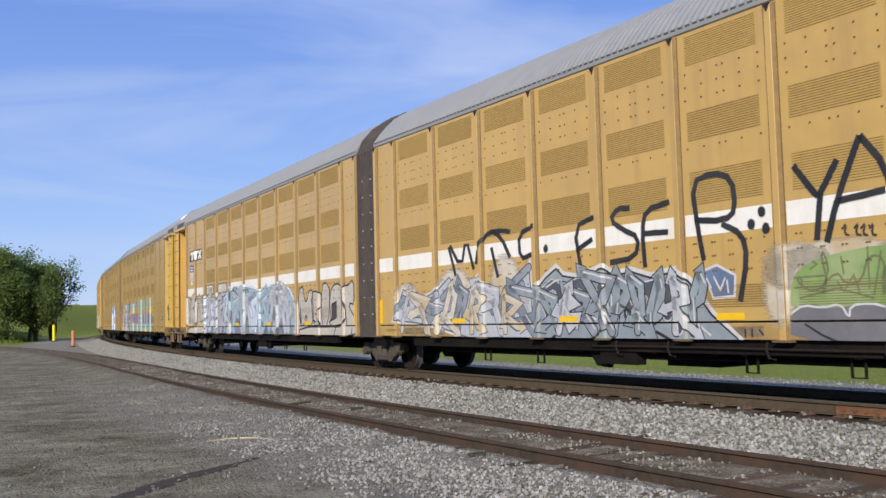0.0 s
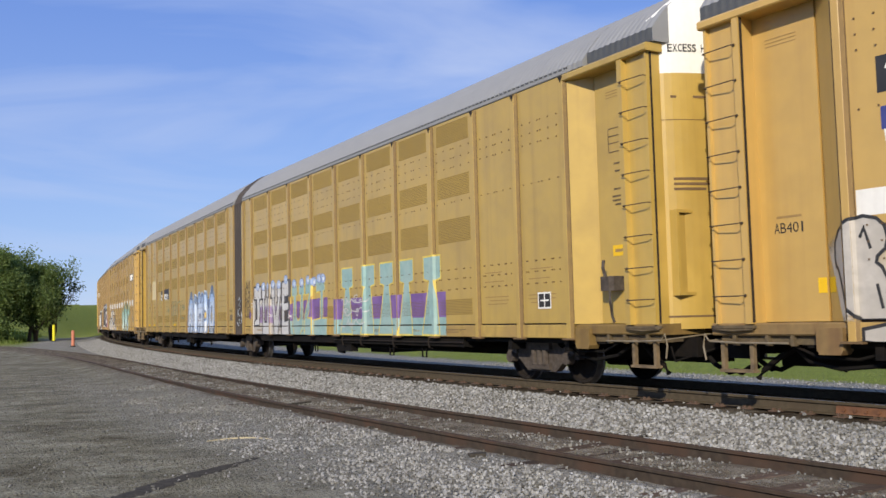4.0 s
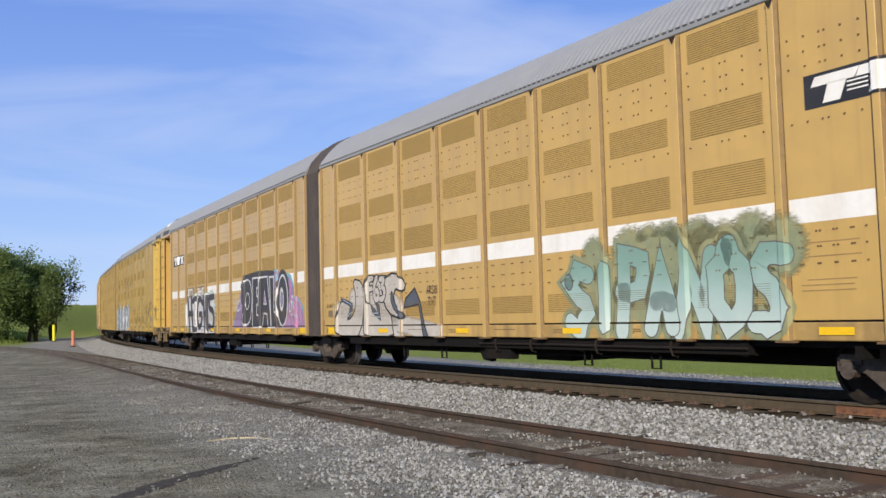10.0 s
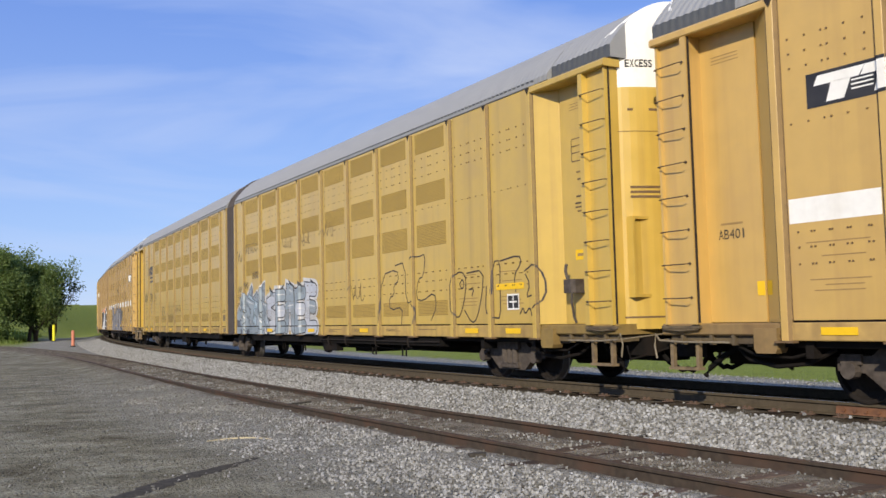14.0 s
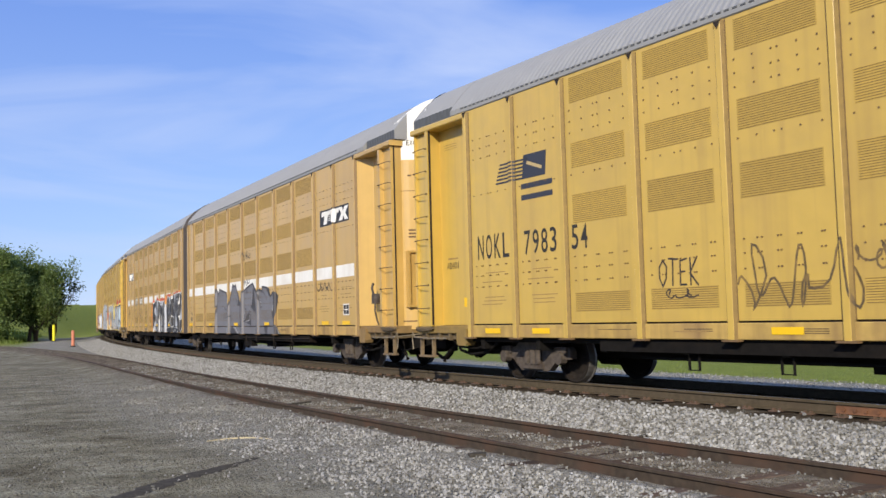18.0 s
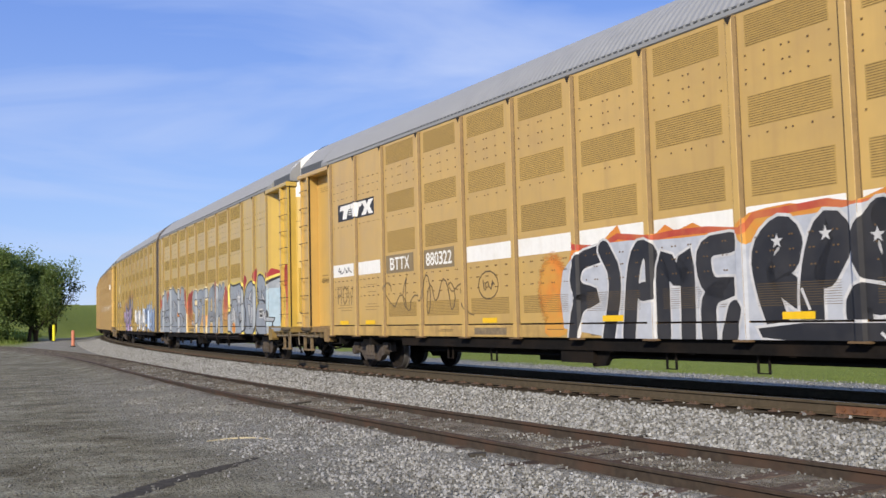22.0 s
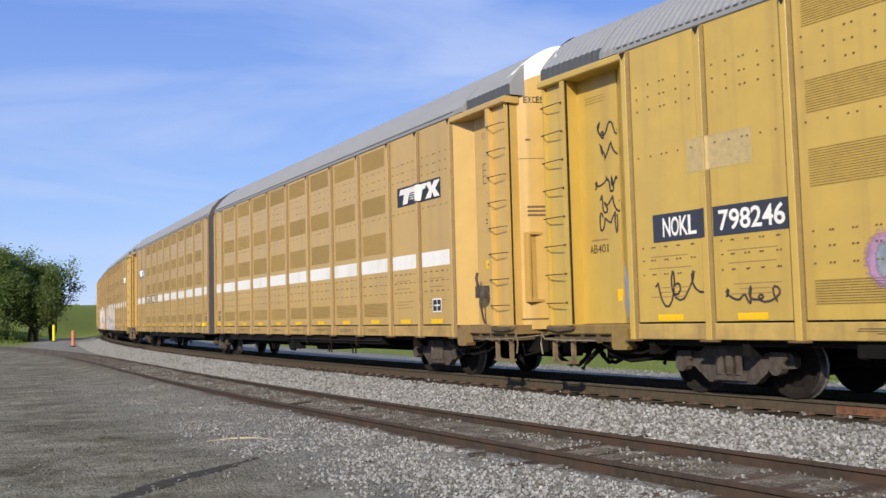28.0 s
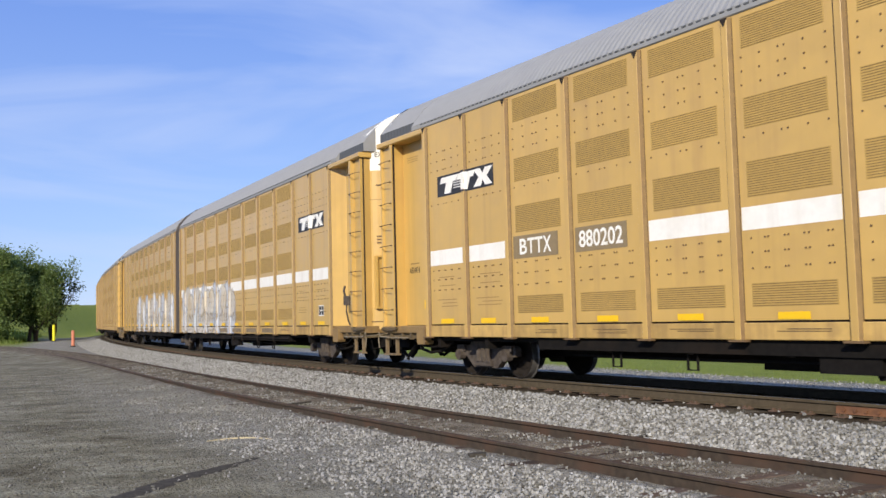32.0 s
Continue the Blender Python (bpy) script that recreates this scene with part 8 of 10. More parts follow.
    c.line([(2.2, 1.32), (2.5, 1.44)], 0.025, "ice", 4.5, 0)
    c.line([(3.69, 1.38), (4.05, 1.39)], 0.025, "ice", 4.5, 0)
    c.line([(3.85, 1.3), (4.14, 1.28)], 0.025, "ice", 4.5, 0)
    c.brush("ARSEN", 6.5, 7.1, 1.78, 1.95, 0.025, "ink", 5, 0.02)
    c.brush("TNT", 6.55, 6.95, 1.52, 1.7, 0.025, "ink", 5, 0.02)
    c.put("graffiti", "cream spray-painted lettering with black edges")
    # car 0, trailing rack
    c = Coat((0, False), 23)
    c.shape([(16.32, 2.33), (15.47, 2.4), (14.62, 2.41), (14.25, 2.49), (13.02, 2.4), (12.38, 2.41), (11.48, 2.47), (11.45, 2.1), (11.33, 1.67), (11.43, 0.9), (11.73, 0.8), (16.32, 0.77)], "white", "mint", 0.05, 1, 1)
    c.mist(15.88, 2.41, 0.3, 0.1, "frostmint", 0.6)
    c.mist(14.92, 2.41, 0.3, 0.1, "frostmint", 0.6)
    c.mist(13.71, 2.44, 0.3, 0.1, "frostmint", 0.6)
    c.mist(12.78, 2.4, 0.3, 0.1, "frostmint", 0.6)
    c.mist(11.89, 2.43, 0.3, 0.1, "frostmint", 0.6)
    c.mist(11.37, 1.5, 0.3, 0.1, "frostmint", 0.6)
    c.mist(11.39, 1.93, 0.3, 0.1, "frostmint", 0.6)
    c.fat([(16.04, 2.31), (15.92, 1.73), (15.67, 0.94)], 0.26, "coal", "white", 0.05, 2.0, 1)
    c.fat([(15.93, 1.64), (15.15, 1.65)], 0.26, "coal", "white", 0.05, 2.0, 1)
    c.fat([(15.39, 2.31), (15.31, 1.7), (15.12, 0.97)], 0.26, "coal", "white", 0.05, 2.0, 1)
    c.line([(16.04, 2.31), (15.92, 1.73), (15.67, 0.94)], 0.26, "coal", 3.4, 1)
    c.line([(15.93, 1.64), (15.15, 1.65)], 0.26, "coal", 3.4, 1)
    c.line([(15.39, 2.31), (15.31, 1.7), (15.12, 0.97)], 0.26, "coal", 3.4, 1)
    c.fat([(15.12, 2.18), (14.45, 2.25)], 0.26, "coal", "white", 0.05, 2.4, 1)
    c.fat([(14.7, 2.23), (14.71, 1.47), (14.7, 0.91)], 0.26, "coal", "white", 0.05, 2.4, 1)
    c.line([(15.12, 2.18), (14.45, 2.25)], 0.26, "coal", 4.3, 1)
    c.line([(14.7, 2.23), (14.71, 1.47), (14.7, 0.91)], 0.26, "coal", 4.3, 1)
    c.fat([(13.38, 2.04), (13.79, 2.28), (14.17, 2.09), (14.31, 1.56), (14.13, 1.07), (13.66, 1.09), (13.41, 1.58), (13.93, 1.6)], 0.26, "coal", "white", 0.05, 2.0, 1)
    c.line([(13.38, 2.04), (13.79, 2.28), (14.17, 2.09), (14.31, 1.56), (14.13, 1.07), (13.66, 1.09), (13.41, 1.58), (13.93, 1.6)], 0.26, "coal", 3.4, 1)
    c.fat([(13.21, 2.29), (13.12, 1.61), (12.98, 0.94)], 0.26, "coal", "white", 0.05, 2.4, 1)
    c.fat([(12.53, 2.24), (12.54, 1.59), (12.46, 0.97)], 0.26, "coal", "white", 0.05, 2.4, 1)
    c.fat([(13.13, 1.59), (12.59, 1.61)], 0.26, "coal", "white", 0.05, 2.4, 1)
    c.line([(13.21, 2.29), (13.12, 1.61), (12.98, 0.94)], 0.26, "coal", 4.3, 1)
    c.line([(12.53, 2.24), (12.54, 1.59), (12.46, 0.97)], 0.26, "coal", 4.3, 1)
    c.line([(13.13, 1.59), (12.59, 1.61)], 0.26, "coal", 4.3, 1)
    c.fat([(11.54, 2.26), (12.3, 2.22)], 0.26, "coal", "white", 0.05, 2.0, 1)
    c.fat([(12.25, 2.17), (12.22, 1.78), (11.77, 1.75), (11.49, 1.54), (11.56, 1.12), (11.87, 0.97), (12.21, 1.1)], 0.26, "coal", "white", 0.05, 2.0, 1)
    c.line([(11.54, 2.26), (12.3, 2.22)], 0.26, "coal", 3.4, 1)
    c.line([(12.25, 2.17), (12.22, 1.78), (11.77, 1.75), (11.49, 1.54), (11.56, 1.12), (11.87, 0.97), (12.21, 1.1)], 0.26, "coal", 3.4, 1)
    c.fat([(15.0, 0.97), (14.42, 0.97)], 0.22, "coal", "white", 0.05, 2.4, 1)
    c.line([(15.0, 0.97), (14.42, 0.97)], 0.22, "coal", 4.3, 1)
    c.put("graffiti", "thick black letters on a white sprayed ground")
    c = Coat((0, False), 24)
    c.shape([(8.66, 1.05), (8.13, 1.63), (7.61, 2.29), (7.13, 2.74), (6.37, 2.79), (6.47, 1.04)], "mauve", None, 0, 0.6, 0)
    c.shape([(3.78, 2.79), (3.31, 2.81), (2.48, 2.69), (2.06, 2.6), (1.84, 2.35), (1.66, 1.96), (1.25, 1.85), (0.9, 1.52), (0.77, 1.03), (3.42, 1.03)], "violet", None, 0, 0.6, 0)
    c.fog([(2.42, 2.66), (2.06, 2.6), (1.85, 2.35), (1.66, 1.96), (1.25, 1.85), (0.9, 1.52)], 0.13, "cyan", 1, 2)
    c.fog([(7.13, 2.74), (6.37, 2.82), (5.33, 2.85), (4.27, 2.76), (3.57, 2.81), (3.25, 2.79)], 0.2, "cyan", 0.5, 2)
    c.fog([(8.66, 1.05), (8.13, 1.56), (7.67, 2.11)], 0.2, "cyan", 0.5, 2)
    c.fog([(2.31, 2.58), (2.16, 1.08)], 0.14, "pink", 1.2, 0)
    c.fog([(2.09, 2.42), (1.89, 1.08)], 0.14, "rose", 1.2, 0)
    c.fog([(1.88, 2.26), (1.64, 1.07)], 0.14, "pink", 1.2, 0)
    c.fog([(1.67, 2.11), (1.39, 1.07)], 0.14, "rose", 1.2, 0)
    c.fog([(1.47, 1.97), (1.16, 1.07)], 0.14, "pink", 1.2, 0)
    c.fog([(1.27, 1.83), (0.93, 1.07)], 0.14, "rose", 1.2, 0)
    c.fog([(3.64, 2.77), (3.49, 1.57)], 0.14, "pink", 1.2, 0)
    c.fog([(3.55, 2.76), (3.41, 1.57)], 0.14, "cyan", 1.2, 0)
    c.fog([(3.46, 2.75), (3.33, 1.57)], 0.14, "pink", 1.2, 0)
    c.fog([(3.37, 2.74), (3.26, 1.57)], 0.14, "cyan", 1.2, 0)
    c.fog([(2.6, 1.54), (2.46, 1.06)], 0.14, "rose", 1.3, 0)
    c.fog([(2.38, 1.53), (2.2, 1.06)], 0.14, "pink", 1.3, 0)
    c.fog([(2.16, 1.52), (1.94, 1.05)], 0.14, "rose", 1.3, 0)
    c.fog([(1.94, 1.52), (1.7, 1.05)], 0.14, "pink", 1.3, 0)
    c.fog([(1.74, 1.51), (1.46, 1.05)], 0.14, "rose", 1.3, 0)
    c.fog([(1.54, 1.5), (1.23, 1.05)], 0.14, "pink", 1.3, 0)
    c.shape([(7.53, 2.56), (7.18, 2.76), (6.37, 2.78), (6.1, 2.85), (5.22, 2.8), (4.27, 2.78), (3.68, 2.75), (3.68, 1.63), (3.35, 2.3), (3.07, 2.73), (2.76, 2.77), (2.42, 2.63), (2.28, 2.21), (2.39, 1.58), (2.75, 1.11), (3.17, 1.03), (7.48, 1.07), (7.62, 1.21), (7.39, 1.79), (7.6, 1.92)], "coal", None, 0, 2, 1)
    c.shape([(7.19, 1.78), (7.19, 2.62), (6.75, 2.72), (6.34, 2.58), (6.19, 2.05), (6.31, 1.51), (6.6, 1.16), (7.37, 1.12), (7.52, 1.24), (7.27, 1.72)], "coal", "white", 0.06, 3, 1)
    c.shape([(6.97, 2.16), (6.68, 2.26), (6.43, 2.01), (6.67, 1.67), (7, 1.7)], "coal", "white", 0.045, 4, 1)
    c.shape([(6.11, 2.72), (5.28, 2.71), (5.32, 2.38), (5.63, 2.37), (5.64, 2.09), (5.35, 2.08), (5.36, 1.82), (5.66, 1.82), (5.68, 1.46), (5.29, 1.45), (5.34, 1.06), (6.18, 1.06)], "coal", "white", 0.06, 3, 0)
    c.shape([(5.2, 2.7), (4.43, 2.7), (4.12, 1.45), (4.09, 1.05), (4.4, 1.05), (4.49, 1.48), (4.86, 1.51), (5.04, 1.06), (5.36, 1.06)], "coal", "white", 0.06, 3.4, 0)
    c.shape([(4.74, 2.26), (4.56, 1.81), (4.83, 1.81)], "mauve", "white", 0.045, 4.4, 0)
    c.shape([(4.19, 2.67), (3.75, 2.66), (3.75, 1.53), (3.44, 1.52), (3.47, 1.05), (4.05, 1.05)], "coal", "white", 0.06, 3, 0)
    c.shape([(2.34, 1.84), (2.38, 2.23), (2.55, 2.54), (2.8, 2.68), (3.07, 2.6), (3.29, 2.31), (3.39, 1.9), (3.34, 1.48), (3.16, 1.18), (2.9, 1.06), (2.63, 1.17), (2.43, 1.45)], "coal", "white", 0.075, 3.6, 2)
    c.shape([(2.72, 1.91), (2.77, 2.19), (2.91, 2.32), (3.07, 2.22), (3.15, 1.94), (3.11, 1.65), (2.96, 1.52), (2.8, 1.63)], "white", None, 0.03, 4.8, 2)
    c.shape([(2.83, 1.92), (2.85, 2.09), (2.92, 2.17), (3, 2.1), (3.04, 1.93), (3.02, 1.75), (2.95, 1.68), (2.87, 1.74)], "lilac", "black", 0.04, 5, 2)
    rim = [(7.6, 2.45), (7.18, 2.8), (6.37, 2.83), (5.22, 2.86), (4.27, 2.83), (3.7, 2.78)]
    c.fog(rim, 0.16, "coal", 1.6, 1)
    c.fog([(3.35, 2.35), (3.07, 2.76), (2.76, 2.8), (2.4, 2.63), (2.26, 2.21), (2.37, 1.58), (2.72, 1.1)], 0.14, "coal", 1.6, 2)
    c.line([(2.19, 1.84), (2.21, 1.53), (2.09, 1.54)], 0.045, "white", 4, 0)
    c.line([(2.08, 1.81), (1.92, 1.85), (2.06, 1.52)], 0.045, "white", 4, 0)
    c.line([(1.85, 1.49), (1.83, 1.83), (1.68, 1.77), (1.81, 1.66), (1.55, 1.39)], 0.045, "white", 4, 0)
    c.line([(2.1, 1.42), (1.86, 1.43)], 0.045, "white", 4, 0)
    c.line([(1.97, 1.98), (1.84, 1.99), (1.91, 1.93), (1.97, 1.98)], 0.045, "white", 4, 0)
    c.line([(8.6, 2.16), (8.44, 1.89), (8.21, 2.14), (8.11, 1.82), (7.68, 2.05), (7.59, 1.79)], 0.045, "white", 4, 0)
    c.line([(8.45, 1.7), (8.12, 1.78), (8.02, 1.62), (7.64, 1.73)], 0.045, "white", 4, 0)
    for u in (0.72, 1.5):
        c.fog([(u + 0.5, 1.5), (u + 0.35, 1.06)], 0.3, "pink", 1.4, 0)
    c.put("graffiti", "heavy black letters on mauve and teal spray")

    # car -1
    c = Coat((-1, True), 25)
    c.shape([(0.57, 1.44), (0.97, 1.76), (1.12, 1.62), (1.31, 2.27), (1.73, 2.05), (1.66, 1.8), (1.98, 1.58), (1.92, 2.13), (2.41, 2.49), (2.51, 2.35), (2.49, 2.04), (3, 2.25), (3.13, 2.12), (3.58, 2.45), (3.78, 2.51), (3.76, 0.82), (0.56, 0.79), (0.51, 0.99)], "slate", "black", 0.035, 2, 0, "white", 0.06)
    c.shape([(0.58, 1.08), (0.66, 1.33), (1.04, 1.28), (1.1, 1.09)], "deep", None, 0, 4, 0)
    c.shape([(1.28, 1.8), (1.42, 1.56), (1.25, 1.56)], "deep", None, 0, 4, 0)
    c.shape([(2.13, 1.76), (2.3, 1.93), (2.33, 1.78)], "deep", None, 0, 4, 0)
    c.shape([(2.8, 1.62), (3.07, 1.96), (3.12, 1.87), (2.85, 1.49)], "deep", None, 0, 4, 0)
    c.shape([(2.14, 1.48), (2.51, 1.48), (2.38, 1.2), (2.23, 1.29)], "deep", None, 0, 4, 0)
    c.shape([(1.76, 0.82), (1.92, 0.99), (2.16, 0.94), (2.12, 0.8)], "deep", None, 0, 4, 0)
    c.shape([(2.42, 2.41), (2.5, 2.31), (2.49, 2.04), (2.36, 2.08)], "deep", None, 0, 4, 0)
    c.shape([(1.08, 0.99), (1.38, 0.99), (1.31, 0.79), (1.13, 0.79)], "deep", None, 0, 4, 0)
    c.shape([(3.42, 2.35), (3.58, 2.41), (3.54, 1.88), (3.44, 1.97)], "deep", None, 0, 4, 0)
    c.line([(1.04, 1.28), (1.32, 1.47), (1.8, 1.33), (2.01, 1.53), (1.98, 1.58)], 0.035, "black", 5, 0)
    c.line([(2, 1.49), (2.17, 1.08), (1.77, 0.82)], 0.035, "black", 5, 0)
    c.line([(2.41, 1.69), (2.84, 1.31), (2.66, 1.1)], 0.035, "black", 5, 0)
    c.line([(2.09, 1.55), (2.32, 1.83), (2.46, 1.65)], 0.035, "black", 5, 0)
    c.line([(2.49, 2.04), (2.3, 1.9)], 0.035, "black", 5, 0)
    c.line([(3.07, 1.96), (3.1, 1.3), (2.84, 1.29)], 0.035, "black", 5, 0)
    c.line([(3.19, 1.61), (3.37, 1.48), (3.25, 1.11)], 0.035, "black", 5, 0)
    c.line([(1.1, 1.35), (1.25, 1.35), (1.27, 1.18), (1.36, 1.2)], 0.03, "white", 6, 0)
    c.line([(1.38, 1.56), (1.67, 1.45)], 0.03, "white", 6, 0)
    c.line([(2.11, 1.91), (2.44, 2.05)], 0.03, "white", 6, 0)
    c.tangle(1.2, 4.0, 0.9, 2.2, 5, ["slate", "ice", "slate"], "black", None, "white", 0.26, 4, 50, 0.022)
    c.wild(4.0, 8.4, 0.86, 2.35, 5, ["slate", "powder"], "black", "white", "white", 0.36, 1, 51, 0.035)
    c.put("graffiti", "blue-grey and white spray-painted lettering")
    c = Coat((-1, True), 26)
    c.line([(12.68, 1.14), (12.81, 2.3), (13.69, 2.41), (13.76, 2.11), (13.49, 2.05), (13.5, 1.79), (13.22, 1.74), (13.27, 1.43), (13.94, 1.52), (13.86, 1.1)], 0.032, "ink", 1, 1)
    c.line([(13.57, 2.49), (14.11, 2.55), (14.12, 1.58), (14.52, 1.63)], 0.032, "ink", 1, 1)
    c.line([(14.4, 2.46), (14.46, 2.65), (14.79, 2.62), (15.14, 2.67), (15.03, 2.17), (14.76, 2.12), (14.63, 1.69), (14.95, 1.61), (15.53, 1.81), (15.61, 1.47), (15.34, 1.18)], 0.032, "ink", 1, 1)
    c.line([(14.54, 1.12), (14.62, 1.44), (14.41, 1.63)], 0.032, "ink", 1, 1)
    c.line([(16.32, 1.4), (16.32, 2.09), (16.73, 2.21), (16.94, 2), (16.77, 1.44), (16.54, 1.19), (16.32, 1.4)], 0.032, "ink", 1, 1)
    c.line([(16.64, 1.93), (16.76, 2.04), (16.84, 1.9), (16.72, 1.81), (16.64, 1.93)], 0.032, "ink", 1, 1)
    c.line([(16.94, 2.14), (17.61, 2.18), (17.54, 1.69), (17.31, 1.19), (17.1, 1.11), (16.81, 1.39)], 0.032, "ink", 1, 1)
    c.line([(17.01, 1.8), (17.22, 1.82), (17.13, 1.66)], 0.032, "ink", 1, 1)
    c.line([(17.71, 1.85), (17.64, 1.32), (17.8, 1.3)], 0.032, "ink", 1, 1)
    c.line([(17.93, 1.68), (17.97, 2.31), (18.24, 2.33), (18.21, 1.8), (18.21, 1.2), (17.94, 1.22)], 0.032, "ink", 1, 1)
    c.line([(18.24, 2.31), (18.92, 2.39), (18.98, 2.23), (18.72, 2.02), (18.77, 1.69)], 0.032, "ink", 1, 1)
    c.line([(19.07, 2.07), (19.44, 2.22), (19.64, 1.96), (19.65, 1.56), (19.39, 1.38)], 0.032, "ink", 1, 1)
    c.line([(19.1, 2.02), (19.25, 1.82), (19.11, 1.58), (19.31, 1.62)], 0.032, "ink", 1, 1)
    c.line([(18.89, 1.27), (19, 1.41), (19.05, 1.26), (19.23, 1.41), (19.28, 1.24)], 0.032, "ink", 1, 1)
    c.brush("BENDO", 1.73, 3.05, 3.60, 3.90, 0.028, "ink", 1, 0.04)
    c.brush("VANDOLO", 2.45, 3.26, 2.71, 2.91, 0.028, "ink", 1, 0.04)
    c.brush("WHO", 1.60, 2.02, 2.39, 2.59, 0.028, "ink", 1, 0.04)
    c.brush("UAN", 0.78, 1.30, 2.29, 2.49, 0.028, "ink", 1, 0.04)
    c.brush("NEB", 0.76, 1.39, 2.00, 2.20, 0.028, "ink", 1, 0.04)
    c.brush("BOARD", 0.75, 1.43, 1.70, 1.90, 0.028, "ink", 1, 0.04)
    for u, z in ((0.75, 3.55), (5.6, 3.6), (7.2, 3.6), (9.0, 3.7), (10.9, 1.9)):
        c.squiggle(u, u + 0.8, z - 0.25, z + 0.3, "ink" if u < 2 else "thin", 0.026, 9)
    c.rect(18.08, 19.05, 1.75, 1.87, "reflect", 5)
    c.put("tag", "thin brown outline letters and scribbles")
    c = Coat((-1, False), 27)
    for i in range(6):
        c.stroke([(17.35, 3.82 + 0.07 * i), (18.42 - 0.03 * i, 3.82 + 0.07 * i)], 0.035, "navyplate", 1, False)
    c.poly([(16.85, 3.8), (17.55, 3.8), (17.5, 4.25), (16.8, 4.25)], "navyplate", 1)
    c.stroke([(16.95, 3.95), (17.4, 4.1)], 0.06, "ghost", 2, False)
    c.stroke([(16.65, 3.66), (17.6, 3.66)], 0.1, "navyplate", 1, False)
    c.stroke([(16.65, 3.45), (17.6, 3.45)], 0.1, "navyplate", 1, False)
    c.text("NOKL", 18.0, 19.15, 2.38, 2.85, "stencil", 1, 0.008, 0.3)
    c.text("7983", 16.55, 17.58, 2.38, 2.82, "stencil", 1, 0.008, 0.3)
    c.text("54", 15.7, 16.2, 2.38, 2.80, "stencil", 1, 0.008, 0.3)
    c.put("car_number", "black railway lettering and striped mark")
    c = Coat((-1, False), 28)
    c.brush("OTEK", 13.25, 14.1, 1.65, 2.05, 0.03, "ink", 1, 0.03)
    c.squiggle(13.3, 13.9, 1.4, 1.6, "ink", 0.025, 7)
    c.squiggle(10.5, 12.6, 1.0, 2.3, "thin", 0.035, 12)
    c.squiggle(9.3, 10.6, 1.65, 2.1, "thin", 0.03, 14)
    c.put("tag", "small black marker scribbles")

    # car -2
    c = Coat((-2, True), 29)
    c.shape([(5.11, 1.23), (5.38, 1.86), (5.16, 1.84), (5.29, 2.5), (5.64, 2.3), (5.71, 2.49), (6.69, 2.34), (7.05, 1.88), (6.92, 0.76), (4.84, 0.74), (5.04, 1.12)], "ash", "coal", 0.07, 2, 0)
    c.shape([(7.02, 1.73), (7.61, 2.6), (7.81, 2.52), (7.99, 2.58), (8.58, 1.9), (8.51, 1.5), (8.74, 0.78), (6.82, 0.76)], "ash", "coal", 0.07, 2, 0)
    c.shape([(10.67, 2.2), (10.91, 2.3), (11.23, 2.24), (11.24, 2.38), (11.61, 2.36), (11.96, 2.29), (12.12, 2.04), (12.54, 2.23), (12.92, 2.03), (12.69, 1.51), (12.61, 1.14), (13.16, 0.81), (10.51, 0.79)], "ash", "coal", 0.07, 2, 0)
    c.shape([(8.51, 1.53), (8.72, 2.23), (9.39, 2.41), (10.16, 2.54), (10.63, 2.2), (10.58, 0.8), (8.68, 0.78)], "ash", "coal", 0.07, 2, 0)
    c.shape([(12.54, 2.23), (12.92, 2.03), (12.69, 1.51), (12.61, 1.14), (12.48, 1.17), (12.24, 1.48), (12.49, 1.9)], "coal", None, 0, 4, 0)
    c.shape([(9.91, 1.75), (10.23, 2.44), (10.48, 1.65), (10.4, 1.54)], "coal", None, 0, 4, 0)
    c.shape([(10.74, 2.24), (10.9, 2.11), (11.19, 1.72), (11.05, 1.67), (10.86, 1.96)], "coal", None, 0, 4, 0)
    c.shape([(9, 1.26), (9.9, 1.7), (9.94, 1.11)], "coal", None, 0, 4, 0)
    c.shape([(11.35, 1.16), (11.6, 1.2), (11.83, 1.07), (11.78, 0.81), (11.55, 0.81), (11.42, 1.08)], "coal", None, 0, 4, 0)
    c.shape([(7.22, 0.77), (7.38, 1.03), (7.62, 1.08), (8.21, 0.78)], "coal", None, 0, 4, 0)
    c.shape([(9.34, 2.22), (9.47, 2.42), (9.54, 2.23)], "coal", None, 0, 4, 0)
    c.shape([(10.27, 2.49), (10.6, 2.23), (10.63, 2.15), (10.29, 2.33)], "coal", None, 0, 4, 0)
    c.shape([(11.73, 2.33), (11.99, 2.26), (12.12, 2.04), (11.98, 2.06)], "coal", None, 0, 4, 0)
    c.shape([(8.38, 2.23), (8.58, 1.93), (8.53, 1.82), (8.27, 1.83)], "coal", None, 0, 4, 0)
    c.shape([(12.63, 1.12), (13.16, 0.81), (12.64, 0.8)], "coal", None, 0, 4, 0)
    c.line([(6.13, 1.86), (6.91, 1.64), (6.32, 1.38), (7.36, 1.48), (7.34, 1.24)], 0.04, "coal", 5, 0)
    c.line([(8.1, 2.07), (8.27, 1.83), (8.53, 1.91)], 0.04, "coal", 5, 0)
    c.line([(11.23, 2.25), (11.54, 2.13), (11.73, 1.95)], 0.04, "coal", 5, 0)
    c.line([(8.64, 1.5), (8.49, 1.11), (8.64, 0.78)], 0.04, "coal", 5, 0)
    c.line([(9.05, 1.27), (9.23, 1.69), (9.35, 1.69), (9.29, 1.25), (9.75, 1.27), (9.9, 1.7)], 0.04, "coal", 5, 0)
    c.line([(10.29, 2.33), (10.55, 1.39)], 0.04, "coal", 5, 0)
